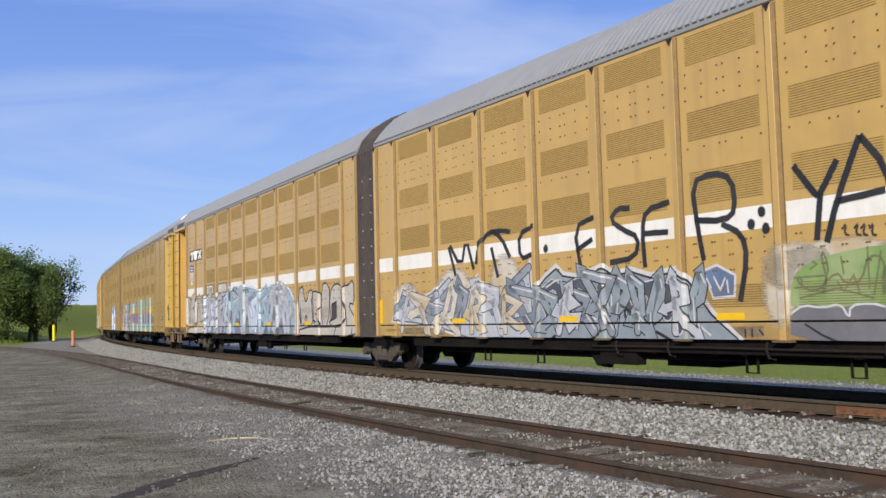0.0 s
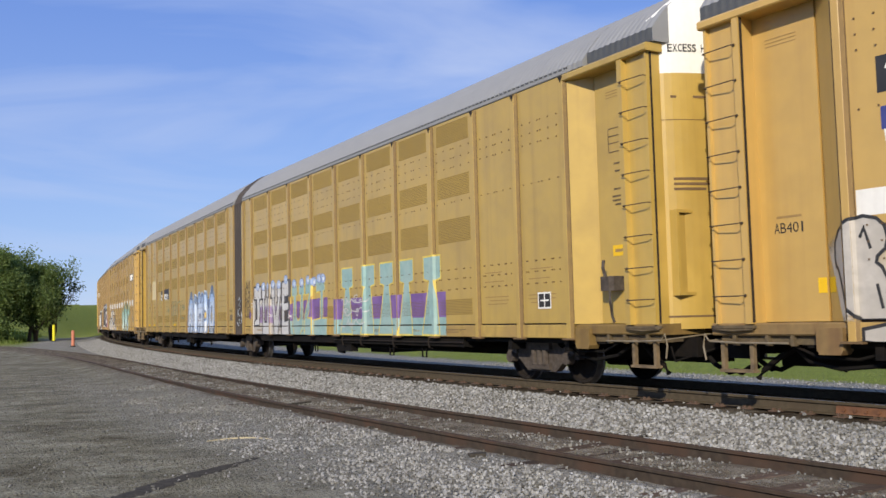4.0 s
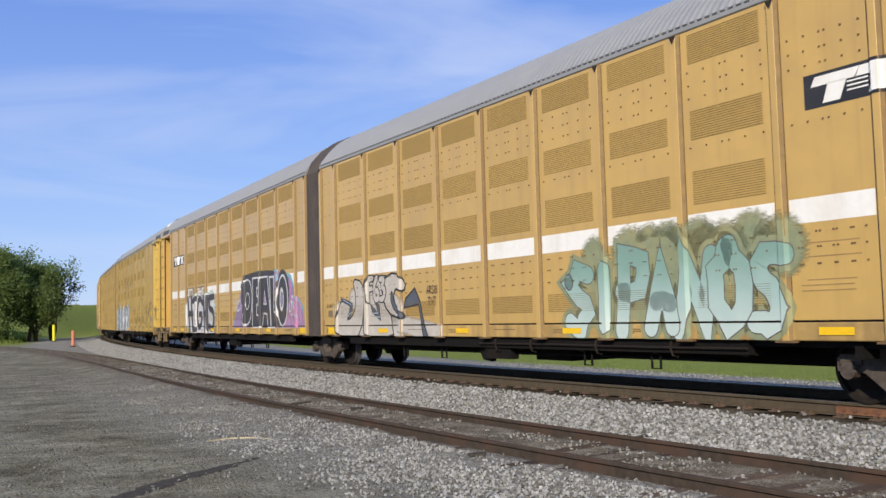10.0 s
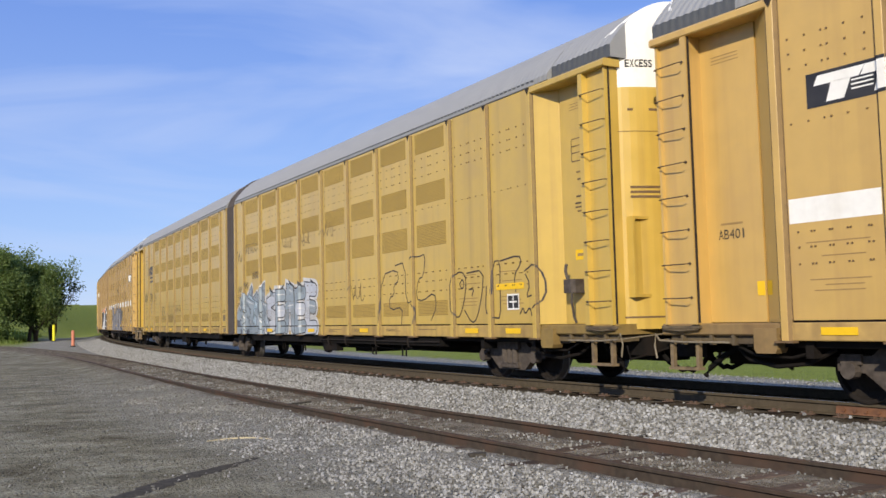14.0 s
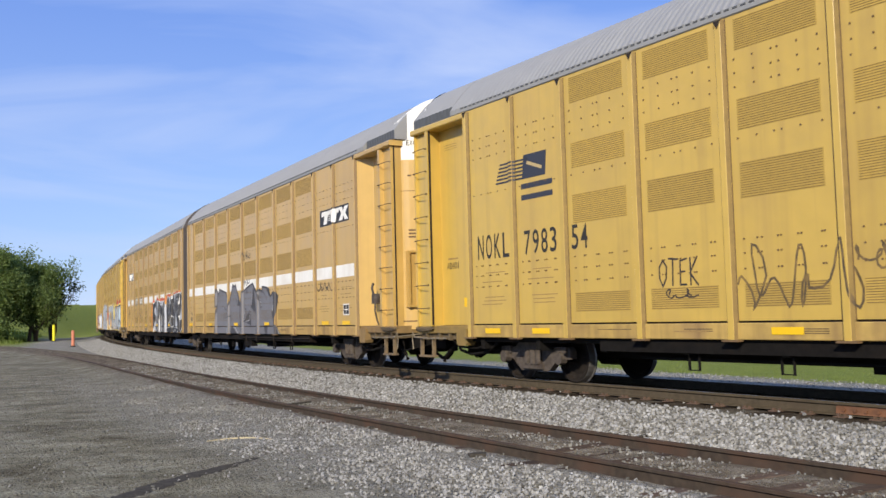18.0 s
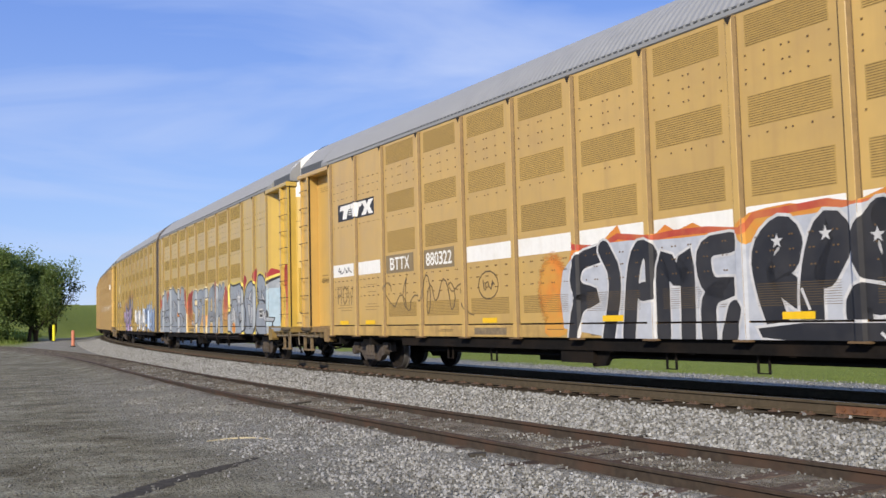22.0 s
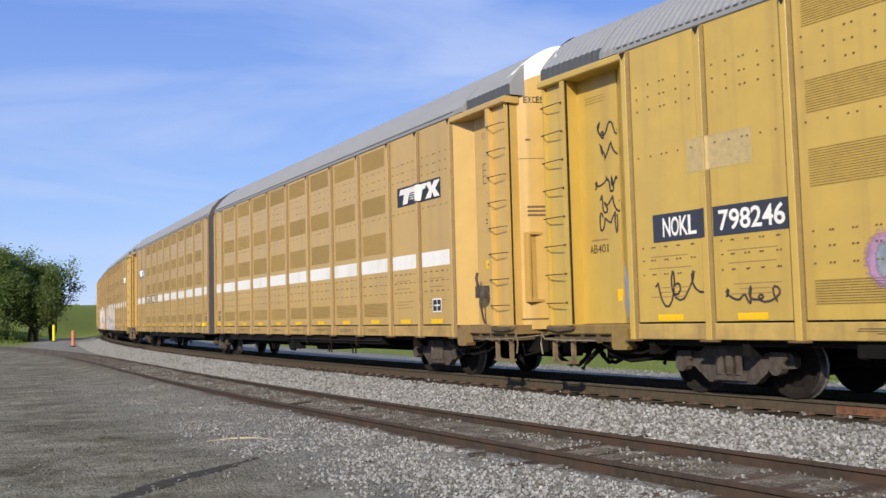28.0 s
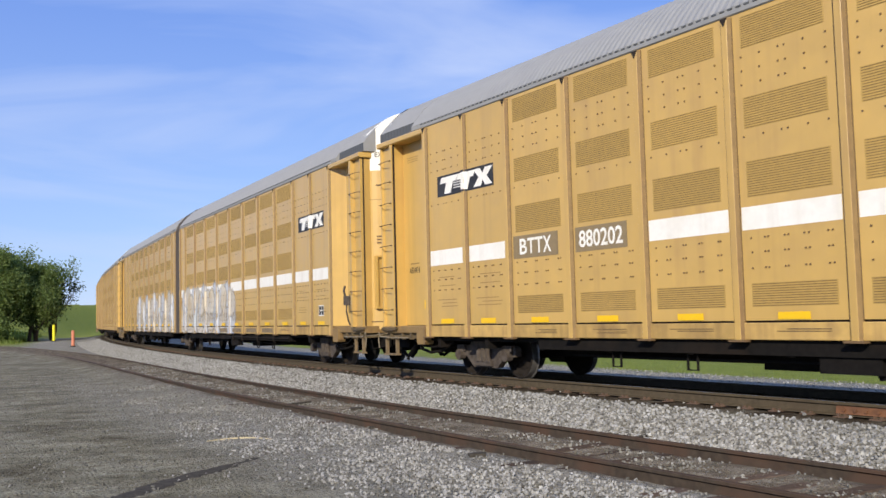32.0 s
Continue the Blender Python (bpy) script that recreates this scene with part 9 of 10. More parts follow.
    c.line([(9.99, 1.82), (10.14, 2.18)], 0.022, "white", 6, 0)
    c.line([(9.03, 1.3), (9.21, 1.68)], 0.022, "white", 6, 0)
    c.line([(9.87, 1.7), (9.75, 1.3), (9.3, 1.25)], 0.022, "white", 6, 0)
    c.line([(11.38, 1.14), (11.57, 1.23), (11.66, 1.15)], 0.022, "white", 6, 0)
    c.line([(10.93, 2.05), (11.1, 1.75)], 0.022, "white", 6, 0)
    c.line([(12.34, 1.57), (12.46, 1.86)], 0.022, "white", 6, 0)
    c.line([(7.58, 1.11), (7.95, 1.02), (8.3, 0.85)], 0.022, "white", 6, 0)
    c.line([(12.81, 1.03), (13.04, 0.84)], 0.022, "white", 6, 0)
    c.line([(6.2, 1.83), (6.29, 1.77)], 0.022, "white", 6, 0)
    c.fog([(5.06, 1.13), (5.05, 0.76)], 0.1, "silver", 7)
    c.fog([(6.9, 2.3), (6.82, 0.78)], 0.1, "silver", 7)
    c.fog([(8.79, 2.17), (8.71, 0.8)], 0.1, "silver", 7)
    c.fog([(10.69, 2.04), (10.62, 0.82)], 0.1, "silver", 7)
    c.fog([(12.56, 1.92), (12.49, 0.83)], 0.1, "silver", 7)
    c.put("graffiti", "dark grey angular spray-painted lettering")
    c = Coat((-2, True), 30)
    c.squiggle(8.95, 9.85, 3.35, 3.75, "ink", 0.035, 11)
    c.squiggle(9.05, 9.8, 2.5, 2.75, "ink", 0.03, 11)
    c.squiggle(16.5, 17.7, 2.0, 2.3, "ink", 0.035, 12)
    c.blob(20.5, 2.0, 0.3, 0.3, "haze", 1, 0.07)
    c.blob(20.5, 1.4, 0.25, 0.25, "haze", 1, 0.07)
    c.put("tag", "small black marker scribbles")
    c = Coat((-2, False), 31)
    c.shape([(9.2, 1), (9, 1.88), (9.89, 1.15), (9.91, 0.85), (9.36, 0.85)], "orange", None, 0, 0.5, 1)
    c.mist(9.63, 1.68, 0.5, 0.75, "orange", 0.4)
    c.shape([(9.14, 2.19), (9, 2.51), (8.76, 2.37), (8.32, 2.4), (7.83, 2.7), (7.7, 2.46), (6.93, 2.48), (6.73, 2.6), (6.5, 2.48), (6.14, 2.57), (5.92, 2.47), (5.31, 2.43), (5.09, 2.6), (4.78, 2.64), (4.38, 2.66), (4.1, 2.61), (3.77, 2.66), (3.46, 2.55), (2.94, 2.7), (2.45, 2.65), (2.14, 2.74), (1.77, 2.64), (1.41, 2.73), (0.85, 2.65), (0.51, 2.46), (0.4, 2.22), (0.42, 1.84), (9.15, 1.89)], "orange", None, 0, 0.6, 0)
    c.line([(9.01, 2.42), (8.33, 2.35), (7.84, 2.51), (7.06, 2.41), (6.56, 2.45), (5.86, 2.44), (5.21, 2.36), (4.99, 2.56), (4.19, 2.59), (3.82, 2.61), (3.38, 2.52), (2.78, 2.6), (2.14, 2.7), (1.7, 2.61), (1.28, 2.65), (0.98, 2.56), (0.89, 2.43), (0.7, 2.41), (0.41, 2.19)], 0.1, "red", 1.2, 0)
    c.shape([(9.46, 1.9), (8.91, 2.36), (7.84, 2.44), (6.69, 2.36), (5.42, 2.37), (5.07, 2.1), (4.79, 2.51), (4.2, 2.47), (3.46, 2.52), (2.94, 2.59), (2.15, 2.62), (1.56, 2.64), (1.02, 2.49), (0.9, 2.26), (0.46, 2.22), (0.31, 0.76), (9.29, 0.7)], "powder", None, 0, 1.8, 1)
    c.fat([(8.33, 2.25), (8.92, 2.16), (9.02, 1.66), (8.37, 1.54), (8.95, 1.44), (9.06, 0.85)], 0.3, "black", "white", 0.04, 2.2, 2)
    c.fat([(8.19, 2.32), (7.87, 1.84), (8.13, 0.86)], 0.3, "black", "white", 0.04, 2.82, 2)
    c.fat([(7.63, 0.86), (7.45, 2.24), (7.06, 2.27), (6.97, 1.6), (7.29, 1.58)], 0.3, "black", "white", 0.04, 3.44, 2)
    c.fat([(6.83, 0.87), (6.82, 2.2), (6.48, 1.66), (6.28, 2.17), (6.31, 0.87)], 0.3, "black", "white", 0.04, 4.06, 2)
    c.fat([(5.43, 2.22), (5.99, 2.19), (5.91, 1.57), (5.41, 1.59), (5.91, 1.48), (5.89, 0.87)], 0.3, "black", "white", 0.04, 4.68, 2)
    c.fat([(5.51, 0.87), (5.38, 1.25)], 0.3, "black", "white", 0.04, 5.3, 2)
    c.fat([(4.58, 0.88), (4.84, 1.54), (4.91, 2.09), (4.49, 2.4), (4.32, 2), (4.73, 1.72), (4.26, 1.41)], 0.37, "black", "white", 0.045, 2.2, 2)
    c.fat([(4.1, 0.88), (4.1, 1.7), (3.83, 2.41), (3.57, 2.13), (3.87, 1.69)], 0.37, "black", "white", 0.045, 2.82, 2)
    c.fat([(3.04, 2.4), (3.36, 2.06), (3.09, 1.55), (2.81, 1.86), (3, 2.37)], 0.37, "black", "white", 0.045, 3.44, 2)
    c.fat([(3.38, 0.88), (3.44, 1.39), (3.1, 1.33)], 0.37, "black", "white", 0.045, 4.06, 2)
    c.fat([(2.35, 2.43), (2.62, 1.86), (2.81, 1.37), (2.72, 0.89)], 0.37, "black", "white", 0.045, 4.68, 2)
    c.fat([(1.97, 2.4), (2.28, 1.68), (1.85, 1.35), (1.95, 0.89)], 0.37, "black", "white", 0.045, 5.3, 2)
    c.fat([(1.06, 2.42), (1.54, 2.44), (1.73, 1.96), (1.64, 1.45), (1.63, 0.89)], 0.37, "black", "white", 0.045, 5.92, 2)
    c.fat([(1.23, 2.38), (1.28, 1.99), (1.54, 1.75)], 0.37, "black", "white", 0.045, 6.54, 2)
    c.shape([(5.07, 1.09), (1.72, 1.07), (1.81, 0.8), (4.89, 0.77)], "black", "white", 0.04, 7.6, 1)
    c.shape([(1.49, 1.37), (0.82, 1.48), (0.82, 1.04), (1.26, 0.81), (1.67, 0.82)], "black", "white", 0.035, 4.6, 0)
    c.line([(2.24, 2.34), (1.94, 2.34)], 0.04, "white", 8.5, 0)
    c.line([(2.21, 2.2), (1.93, 2.21)], 0.04, "white", 8.5, 0)
    c.line([(2.71, 0.99), (2.6, 0.89)], 0.04, "white", 8.5, 0)
    c.line([(2.19, 1.83), (2.09, 1.7)], 0.04, "white", 8.5, 0)
    c.line([(4.25, 1.52), (4.13, 1.23)], 0.04, "white", 8.5, 0)
    c.line([(3.12, 0.94), (2.97, 0.8)], 0.04, "white", 8.5, 0)
    c.line([(1.25, 0.84), (0.94, 1.09)], 0.04, "white", 8.5, 0)
    c.star(3.1, 2.13, 0.13, "white", 8)
    c.star(4.61, 2.17, 0.13, "white", 8)
    c.star(2.59, 0.94, 0.13, "white", 8)
    c.star(3.84, 2.21, 0.13, "white", 8)
    c.fat([(1.12, 1.93), (0.88, 2.16)], 0.07, "black", "white", 0.02, 5, 0)
    c.fat([(1.02, 1.87), (1.11, 2.05), (0.86, 1.94)], 0.07, "black", "white", 0.02, 5, 0)
    c.fat([(0.79, 1.98), (0.68, 2.19)], 0.07, "black", "white", 0.02, 5, 0)
    c.fat([(0.78, 2.08), (0.5, 2.1)], 0.07, "black", "white", 0.02, 5, 0)
    c.fat([(0.6, 1.97), (0.56, 2.18)], 0.07, "black", "white", 0.02, 5, 0)
    c.star(0.68, 1.71, 0.3, "black", 5)
    c.put("graffiti", "black letters with white edges and red flames")
    c = Coat((-2, False), 32)
    c.squiggle(12.5, 16.1, 1.2, 2.3, "thin", 0.035, 16)
    c.stroke([(11.75 + 0.36 * math.cos(t), 1.87 + 0.28 * math.sin(t)) for t in [math.tau * i / 14 for i in range(15)]], 0.03, "thin", 1)
    c.squiggle(11.5, 12.0, 1.75, 2.0, "thin", 0.03, 8)
    c.brush("HOW", 18.1, 19.1, 1.65, 2.1, 0.035, "thin", 1, 0.03)
    c.squiggle(18.2, 19.0, 2.42, 2.62, "ink", 0.025, 9, 3)
    c.put("tag", "thin brown marker scribbles")

    # car -3
    c = Coat((-3, True), 33)
    c.shape([(0.33, 1.72), (0.45, 2.6), (0.78, 2.69), (0.96, 2.29), (1.36, 2.64), (1.45, 2.09)], "flame", None, 0.04, 1, 1, "cream", 0.03)
    c.shape([(2.29, 2.11), (2.49, 2.69), (2.72, 2.83), (2.89, 2.5), (2.57, 2.1)], "flame", None, 0.04, 1, 1, "cream", 0.03)
    c.shape([(6.52, 1.94), (6.61, 2.46), (6.85, 2.75), (7.08, 2.49), (7.07, 1.6)], "flame", None, 0.04, 1, 1, "cream", 0.03)
    c.shape([(4.82, 2.59), (4.96, 3.04), (5.06, 3.01), (5.02, 2.57)], "flame", None, 0.04, 1, 1, "cream", 0.03)
    c.shape([(5.46, 2.5), (5.65, 2.89), (5.72, 2.7), (5.6, 2.35)], "flame", None, 0.04, 1, 1, "cream", 0.03)
    c.shape([(6.98, 0.84), (7.06, 1.65), (7.33, 2.17), (7.75, 2.63), (7.9, 2.39), (8.13, 2.72), (8.28, 2.52), (8.19, 1.94), (8.11, 0.85)], "flame", None, 0.04, 1, 1, "cream", 0.03)
    c.shape([(0.47, 1.7), (1.4, 2.16), (1.74, 2.85), (2.21, 2.78), (2.46, 2.14), (3.21, 2.85), (3.62, 2.84), (3.83, 2.98), (4.66, 2.63), (5.1, 2.54), (5.18, 2.78), (5.41, 2.76), (5.6, 2.32), (5.87, 2.85), (6.29, 2.78), (6.49, 1.94), (7.09, 1.6), (7.08, 0.8), (0.42, 0.73)], "chrome", "black", 0.045, 3, 0, "cream", 0.05)
    c.line([(0.71, 1.21), (1.44, 1.82), (2.04, 1.86), (2.94, 1.89), (2.69, 2.32), (3.15, 2.7)], 0.045, "black", 5, 0)
    c.line([(1.67, 1.5), (2.71, 1.54), (3.22, 1.12), (3.93, 1.24), (3.56, 1.67), (3.89, 2.33), (4.72, 2.1), (4.42, 1.52), (5.11, 1.11), (4.83, 0.78)], 0.045, "black", 5, 0)
    c.line([(5.16, 2.04), (5.05, 1.68), (5.55, 1.49), (5.61, 1.21), (5.18, 0.94)], 0.045, "black", 5, 0)
    c.line([(5.31, 1.67), (5.8, 1.68), (6.36, 1.39), (5.97, 1.1), (5.59, 0.78)], 0.045, "black", 5, 0)
    c.line([(3.92, 2.88), (4.11, 2.77), (5.01, 2.48), (5.34, 2.29), (5.59, 2.3)], 0.045, "black", 5, 0)
    c.line([(1.36, 1.51), (2.1, 1.79), (2.43, 1.58), (2.02, 1.4)], 0.045, "black", 5, 0)
    c.line([(2.82, 1.57), (3.32, 1), (3.76, 0.77)], 0.045, "black", 5, 0)
    c.hatch([(1.68, 1.77), (1.94, 2.16), (2.07, 1.85)], 6, 3)
    c.hatch([(4.92, 2.17), (5.25, 2.05), (5.23, 1.81), (4.89, 1.87)], 6, 3)
    c.hatch([(5.93, 2.1), (6.03, 2.27), (6.14, 2.08)], 6, 3)
    c.hatch([(2.05, 1.32), (2.26, 1.56), (2.33, 1.28)], 6, 3)
    c.hatch([(5.98, 1.36), (6.27, 1.52), (6.17, 1.25)], 6, 3)
    c.hatch([(4.08, 2.29), (4.45, 2.14), (4.34, 1.79)], 6, 3)
    c.hatch([(4.65, 0.79), (4.8, 1.01), (4.96, 0.8)], 6, 3)
    c.hatch([(0.5, 1.07), (1.21, 0.93), (1.51, 0.76), (0.42, 0.76)], 6, 3)
    c.shape([(4.93, 1.73), (5.23, 1.8), (5.36, 1.54), (4.85, 1.56)], "orange", "black", 0.03, 6, 0)
    c.line([(7.31, 1.84), (7.43, 1.66)], 0.035, "wine", 5, 0)
    c.line([(7.41, 1.86), (7.33, 1.64)], 0.035, "wine", 5, 0)
    c.line([(7.51, 1.88), (7.64, 1.87), (7.52, 1.67), (7.66, 1.67)], 0.035, "wine", 5, 0)
    c.line([(7.8, 1.89), (7.7, 1.77), (7.79, 1.68)], 0.035, "wine", 5, 0)
    c.line([(7.85, 1.67), (7.86, 1.88), (7.95, 1.83), (7.87, 1.76), (7.98, 1.66)], 0.035, "wine", 5, 0)
    c.shape([(6.27, 1.66), (6.47, 2.68), (6.69, 2.78), (6.94, 2.07), (7.02, 1.64)], "flame", None, 0.04, 1, 1)
    c.shape([(6.96, 1.07), (7.08, 2.14), (7.51, 2.61), (7.72, 2.31), (7.98, 2.71), (8.08, 2.36), (8.14, 1.07)], "flame", None, 0.04, 1, 1)
    c.shape([(12.11, 2.61), (12.22, 2.85), (12.33, 2.86), (12.48, 2.64), (12.34, 1.71), (12.16, 1.71)], "flame", None, 0.04, 1, 1)
    c.shape([(13.44, 0.84), (13.65, 2.32), (13.95, 2.65), (14.23, 2.32), (14.47, 2.4), (14.48, 1.57), (14.31, 0.85)], "flame", None, 0.04, 1, 1)
    c.shape([(8.13, 0.76), (14.37, 0.82), (14.41, 1.43), (8.17, 1.61)], "flame", None, 0.04, 1, 1)
    c.fat([(8.99, 2.4), (8.44, 2.44), (8.25, 1.91), (9.08, 1.78), (9, 1.49), (8.7, 1.2), (8.68, 0.87)], 0.36, "chrome", "black", 0.035, 3, 2, "cream")
    c.fat([(9.94, 2.4), (9.34, 2.38), (9.2, 2.03), (9.91, 1.9), (9.67, 1.5), (9.27, 1.19), (9.31, 0.87)], 0.36, "chrome", "black", 0.035, 3, 2, "cream")
    c.fat([(10.9, 2.42), (10.15, 2.42), (10.05, 2.11), (10.49, 2.18), (10.38, 1.48), (10.47, 0.87)], 0.36, "chrome", "black", 0.035, 3, 2, "cream")
    c.fat([(11.99, 2.52), (11.32, 2.33), (11.28, 1.75), (11.1, 0.88)], 0.36, "chrome", "black", 0.035, 3, 2, "cream")
    c.fat([(11.99, 2.51), (11.97, 1.72), (12.11, 0.88)], 0.36, "chrome", "black", 0.035, 3, 2, "cream")
    c.fat([(11.36, 1.49), (12.14, 1.46)], 0.36, "chrome", "black", 0.035, 3, 2, "cream")
    c.fat([(12.61, 2.47), (12.53, 0.83)], 0.36, "chrome", "black", 0.035, 3, 2, "cream")
    c.fat([(13.04, 2.5), (12.81, 1.9), (12.8, 1.63)], 0.36, "chrome", "black", 0.035, 3, 2, "cream")
    c.fat([(13.58, 2.54), (13.25, 2.19), (13.14, 1.62), (13.28, 0.84)], 0.36, "chrome", "black", 0.035, 3, 2, "cream")
    c.hatch([(8.51, 2.17), (8.71, 2.15), (8.68, 1.96), (8.46, 1.97)], 6, 3)
    c.hatch([(9.43, 2.11), (9.65, 2.09), (9.61, 1.91), (9.41, 1.92)], 6, 3)
    c.hatch([(10.44, 2.16), (10.56, 2.14), (10.51, 1.98), (10.41, 1.98)], 6, 3)
    c.hatch([(12.98, 2.13), (13.15, 2.07), (13.09, 1.96), (12.96, 2.01)], 6, 3)
    c.hatch([(11.56, 1.48), (11.85, 1.47), (11.8, 1.34), (11.59, 1.35)], 6, 3)
    c.hatch([(8.03, 1.37), (8.28, 1.3), (8.39, 1.13), (8.02, 1.17)], 6, 3)
    c.line([(13.88, 2.02), (14.08, 2.03), (13.89, 1.89), (14.08, 1.91), (13.9, 1.75)], 0.035, "wine", 5, 0)
    c.line([(14.18, 2.05), (14.38, 1.99)], 0.035, "wine", 5, 0)
    c.line([(14.26, 2.03), (14.22, 1.75)], 0.035, "wine", 5, 0)
    c.line([(14.41, 1.99), (14.27, 1.85), (14.36, 1.76)], 0.035, "wine", 5, 0)
    c.shape([(14.61, 2.68), (15, 2.54), (15.66, 2.58), (16.29, 2.62), (16.51, 2.29), (16.46, 1.89), (16.8, 1.64), (16.77, 0.83), (14.3, 0.81), (14.31, 1.38), (14.8, 1.77), (14.62, 1.88)], "chrome", "black", 0.07, 4, 1, "lemon", 0.07)
    c.line([(14.94, 2.04), (15.6, 2.07), (15.68, 1.57), (15.92, 1.14), (15.91, 1.56)], 0.045, "black", 6, 1)
    c.line([(14.62, 1.88), (14.83, 1.79), (14.97, 2.04)], 0.045, "black", 6, 1)
    c.line([(15.88, 1.14), (16.16, 1.33), (16.37, 1.23)], 0.05, "black", 6, 1)
    c.line([(16.46, 1.89), (16.29, 1.82), (16.18, 1.72), (15.94, 1.97)], 0.04, "black", 6, 1)
    c.hatch([(14.76, 1.51), (15.01, 1.81), (15.32, 1.63), (15.41, 1.35), (15.37, 1.1), (15.07, 1.31), (14.88, 1.15), (14.77, 1.18)], 6, 6)
    c.hatch([(15.93, 1.58), (16.37, 1.53), (16.39, 1.28), (16.21, 1.34), (15.92, 1.25)], 6, 5)
    c.hatch([(14.63, 2.45), (14.7, 2.13), (14.81, 2.08), (14.82, 1.82), (14.62, 1.9)], 6, 2)
    c.star(15.84, 2.07, 0.32, "white", 6)
    c.shape([(14.86, 0.94), (14.98, 1.22), (15.18, 1.26), (15.39, 1.08), (15.36, 0.88), (15.1, 0.8)], "orange", "cream", 0.04, 7, 2)
    c.shape([(16.4, 2.52), (16.51, 2.72), (16.67, 2.9), (16.97, 2.67), (16.74, 2.52), (16.58, 2.21)], "flame", None, 0.04, 1, 1)
    c.shape([(17.74, 2.75), (17.99, 2.98), (18.18, 3.03), (18.25, 2.86), (18.04, 2.42), (17.97, 2.59)], "flame", None, 0.04, 1, 1)
    c.shape([(19.14, 2.77), (19.38, 2.84), (19.54, 2.79), (19.6, 2.95), (19.84, 2.89), (20.16, 2.77), (19.92, 2.53), (19.55, 2.22)], "flame", None, 0.04, 1, 1)
    c.shape([(16.51, 1.9), (16.79, 2.46), (17.54, 2.66), (17.96, 2.51), (18.11, 2.17), (18, 1.11), (17.86, 0.78), (16.69, 0.76), (16.51, 1.06), (16.76, 1.64)], "chrome", "black", 0.06, 4, 2, "lemon", 0.06)
    c.hatch([(17.02, 1.91), (17.35, 2.26), (17.7, 2.15), (17.76, 1.72), (17.5, 1.19), (17.25, 1.11), (17.13, 1.51)], 6, 6)
    c.fat([(17.53, 2.26), (17.29, 1.08)], 0.11, "chrome", "black", 0.03, 7, 0)
    c.fat([(17, 1.98), (17.76, 1.76)], 0.11, "chrome", "black", 0.03, 7, 0)
    c.shape([(18.23, 2.51), (18.35, 2.81), (18.86, 2.76), (19.18, 2.56), (19.52, 2.25), (19.49, 1.67), (19.74, 1.36), (19.64, 0.8), (18.04, 0.78), (18.06, 1.65), (18.5, 1.95), (18.22, 2.05)], "chrome", "black", 0.06, 4, 1, "lemon", 0.07)
    c.line([(18.84, 2.43), (18.73, 2.15), (18.81, 1.96), (19.21, 1.87)], 0.04, "black", 6, 1)
    c.line([(18.22, 2.05), (18.5, 1.98), (19.52, 2.27)], 0.03, "steel", 6, 1)
    c.line([(18.5, 1.95), (18.88, 1.93), (19.25, 1.8)], 0.04, "black", 6, 1)
    c.hatch([(18.79, 2.23), (19.18, 1.9), (18.8, 1.98)], 7, 4)
    c.hatch([(18.27, 2.35), (18.37, 2.26), (18.36, 1.93), (18.26, 1.91)], 7, 2)
    c.hatch([(18.71, 1.64), (19.01, 1.59), (19.29, 1.35), (19.35, 1.1), (19.14, 1.17)], 7, 5)
    c.hatch([(19.28, 1.43), (19.48, 1.6), (19.52, 1.4)], 7, 3)
    c.hatch([(18.04, 1), (18.31, 0.81), (18.04, 0.79)], 7, 3)
    c.hatch([(18.89, 0.84), (19.18, 0.77), (19.32, 0.69), (19.03, 0.69)], 7, 3)
    c.shape([(19.33, 1.4), (19.74, 1.36), (19.7, 1.23), (19.36, 1.25)], "chrome", "black", 0.03, 8, 0)
    c.line([(19.39, 1.24), (19.44, 0.85)], 0.04, "black", 8, 0)
    c.line([(19.67, 1.23), (19.61, 0.82)], 0.04, "black", 8, 0)
    c.shape([(19.2, 1.1), (19.2 - 0.18, 1.6), (19.35 - 0.18, 2.35 + 0.18), (19.9, 2.62 + 0.18), (20.7, 2.7 + 0.18), (20.95 + 0.18, 2.3), (21.02 + 0.18, 1.7), (20.9 + 0.18, 1.1), (20.6, 0.9), (19.4, 0.9)], "lemon", None, 0, 2)
    c.shape([(19.2, 1.1), (19.2 - 0.1, 1.6), (19.35 - 0.1, 2.35 + 0.1), (19.9, 2.62 + 0.1), (20.7, 2.7 + 0.1), (20.95 + 0.1, 2.3), (21.02 + 0.1, 1.7), (20.9 + 0.1, 1.1), (20.6, 0.9), (19.4, 0.9)], "black", None, 0, 3)
    c.shape([(19.2, 1.1), (19.2 - 0.02, 1.6), (19.35 - 0.02, 2.35 + 0.02), (19.9, 2.62 + 0.02), (20.7, 2.7 + 0.02), (20.95 + 0.02, 2.3), (21.02 + 0.02, 1.7), (20.9 + 0.02, 1.1), (20.6, 0.9), (19.4, 0.9)], "chrome", None, 0, 4)
    c.rect(19.45, 19.93, 1.1, 2.3, "ice", 5)
    c.shape([(20.36 + 0.26 * math.cos(math.tau * i / 16), 1.63 + 0.46 * math.sin(math.tau * i / 16)) for i in range(16)], "chrome", "black", 0.05, 6)
    c.hatch([(20.36 + 0.2 * math.cos(math.tau * i / 16), 1.88 + 0.16 * math.sin(math.tau * i / 16)) for i in range(16)], 7, 6)
    c.hatch([(20.16, 1.48), (20.36, 1.33), (20.56, 1.51), (20.53, 1.31), (20.36, 1.20), (20.19, 1.31)], 7, 6)
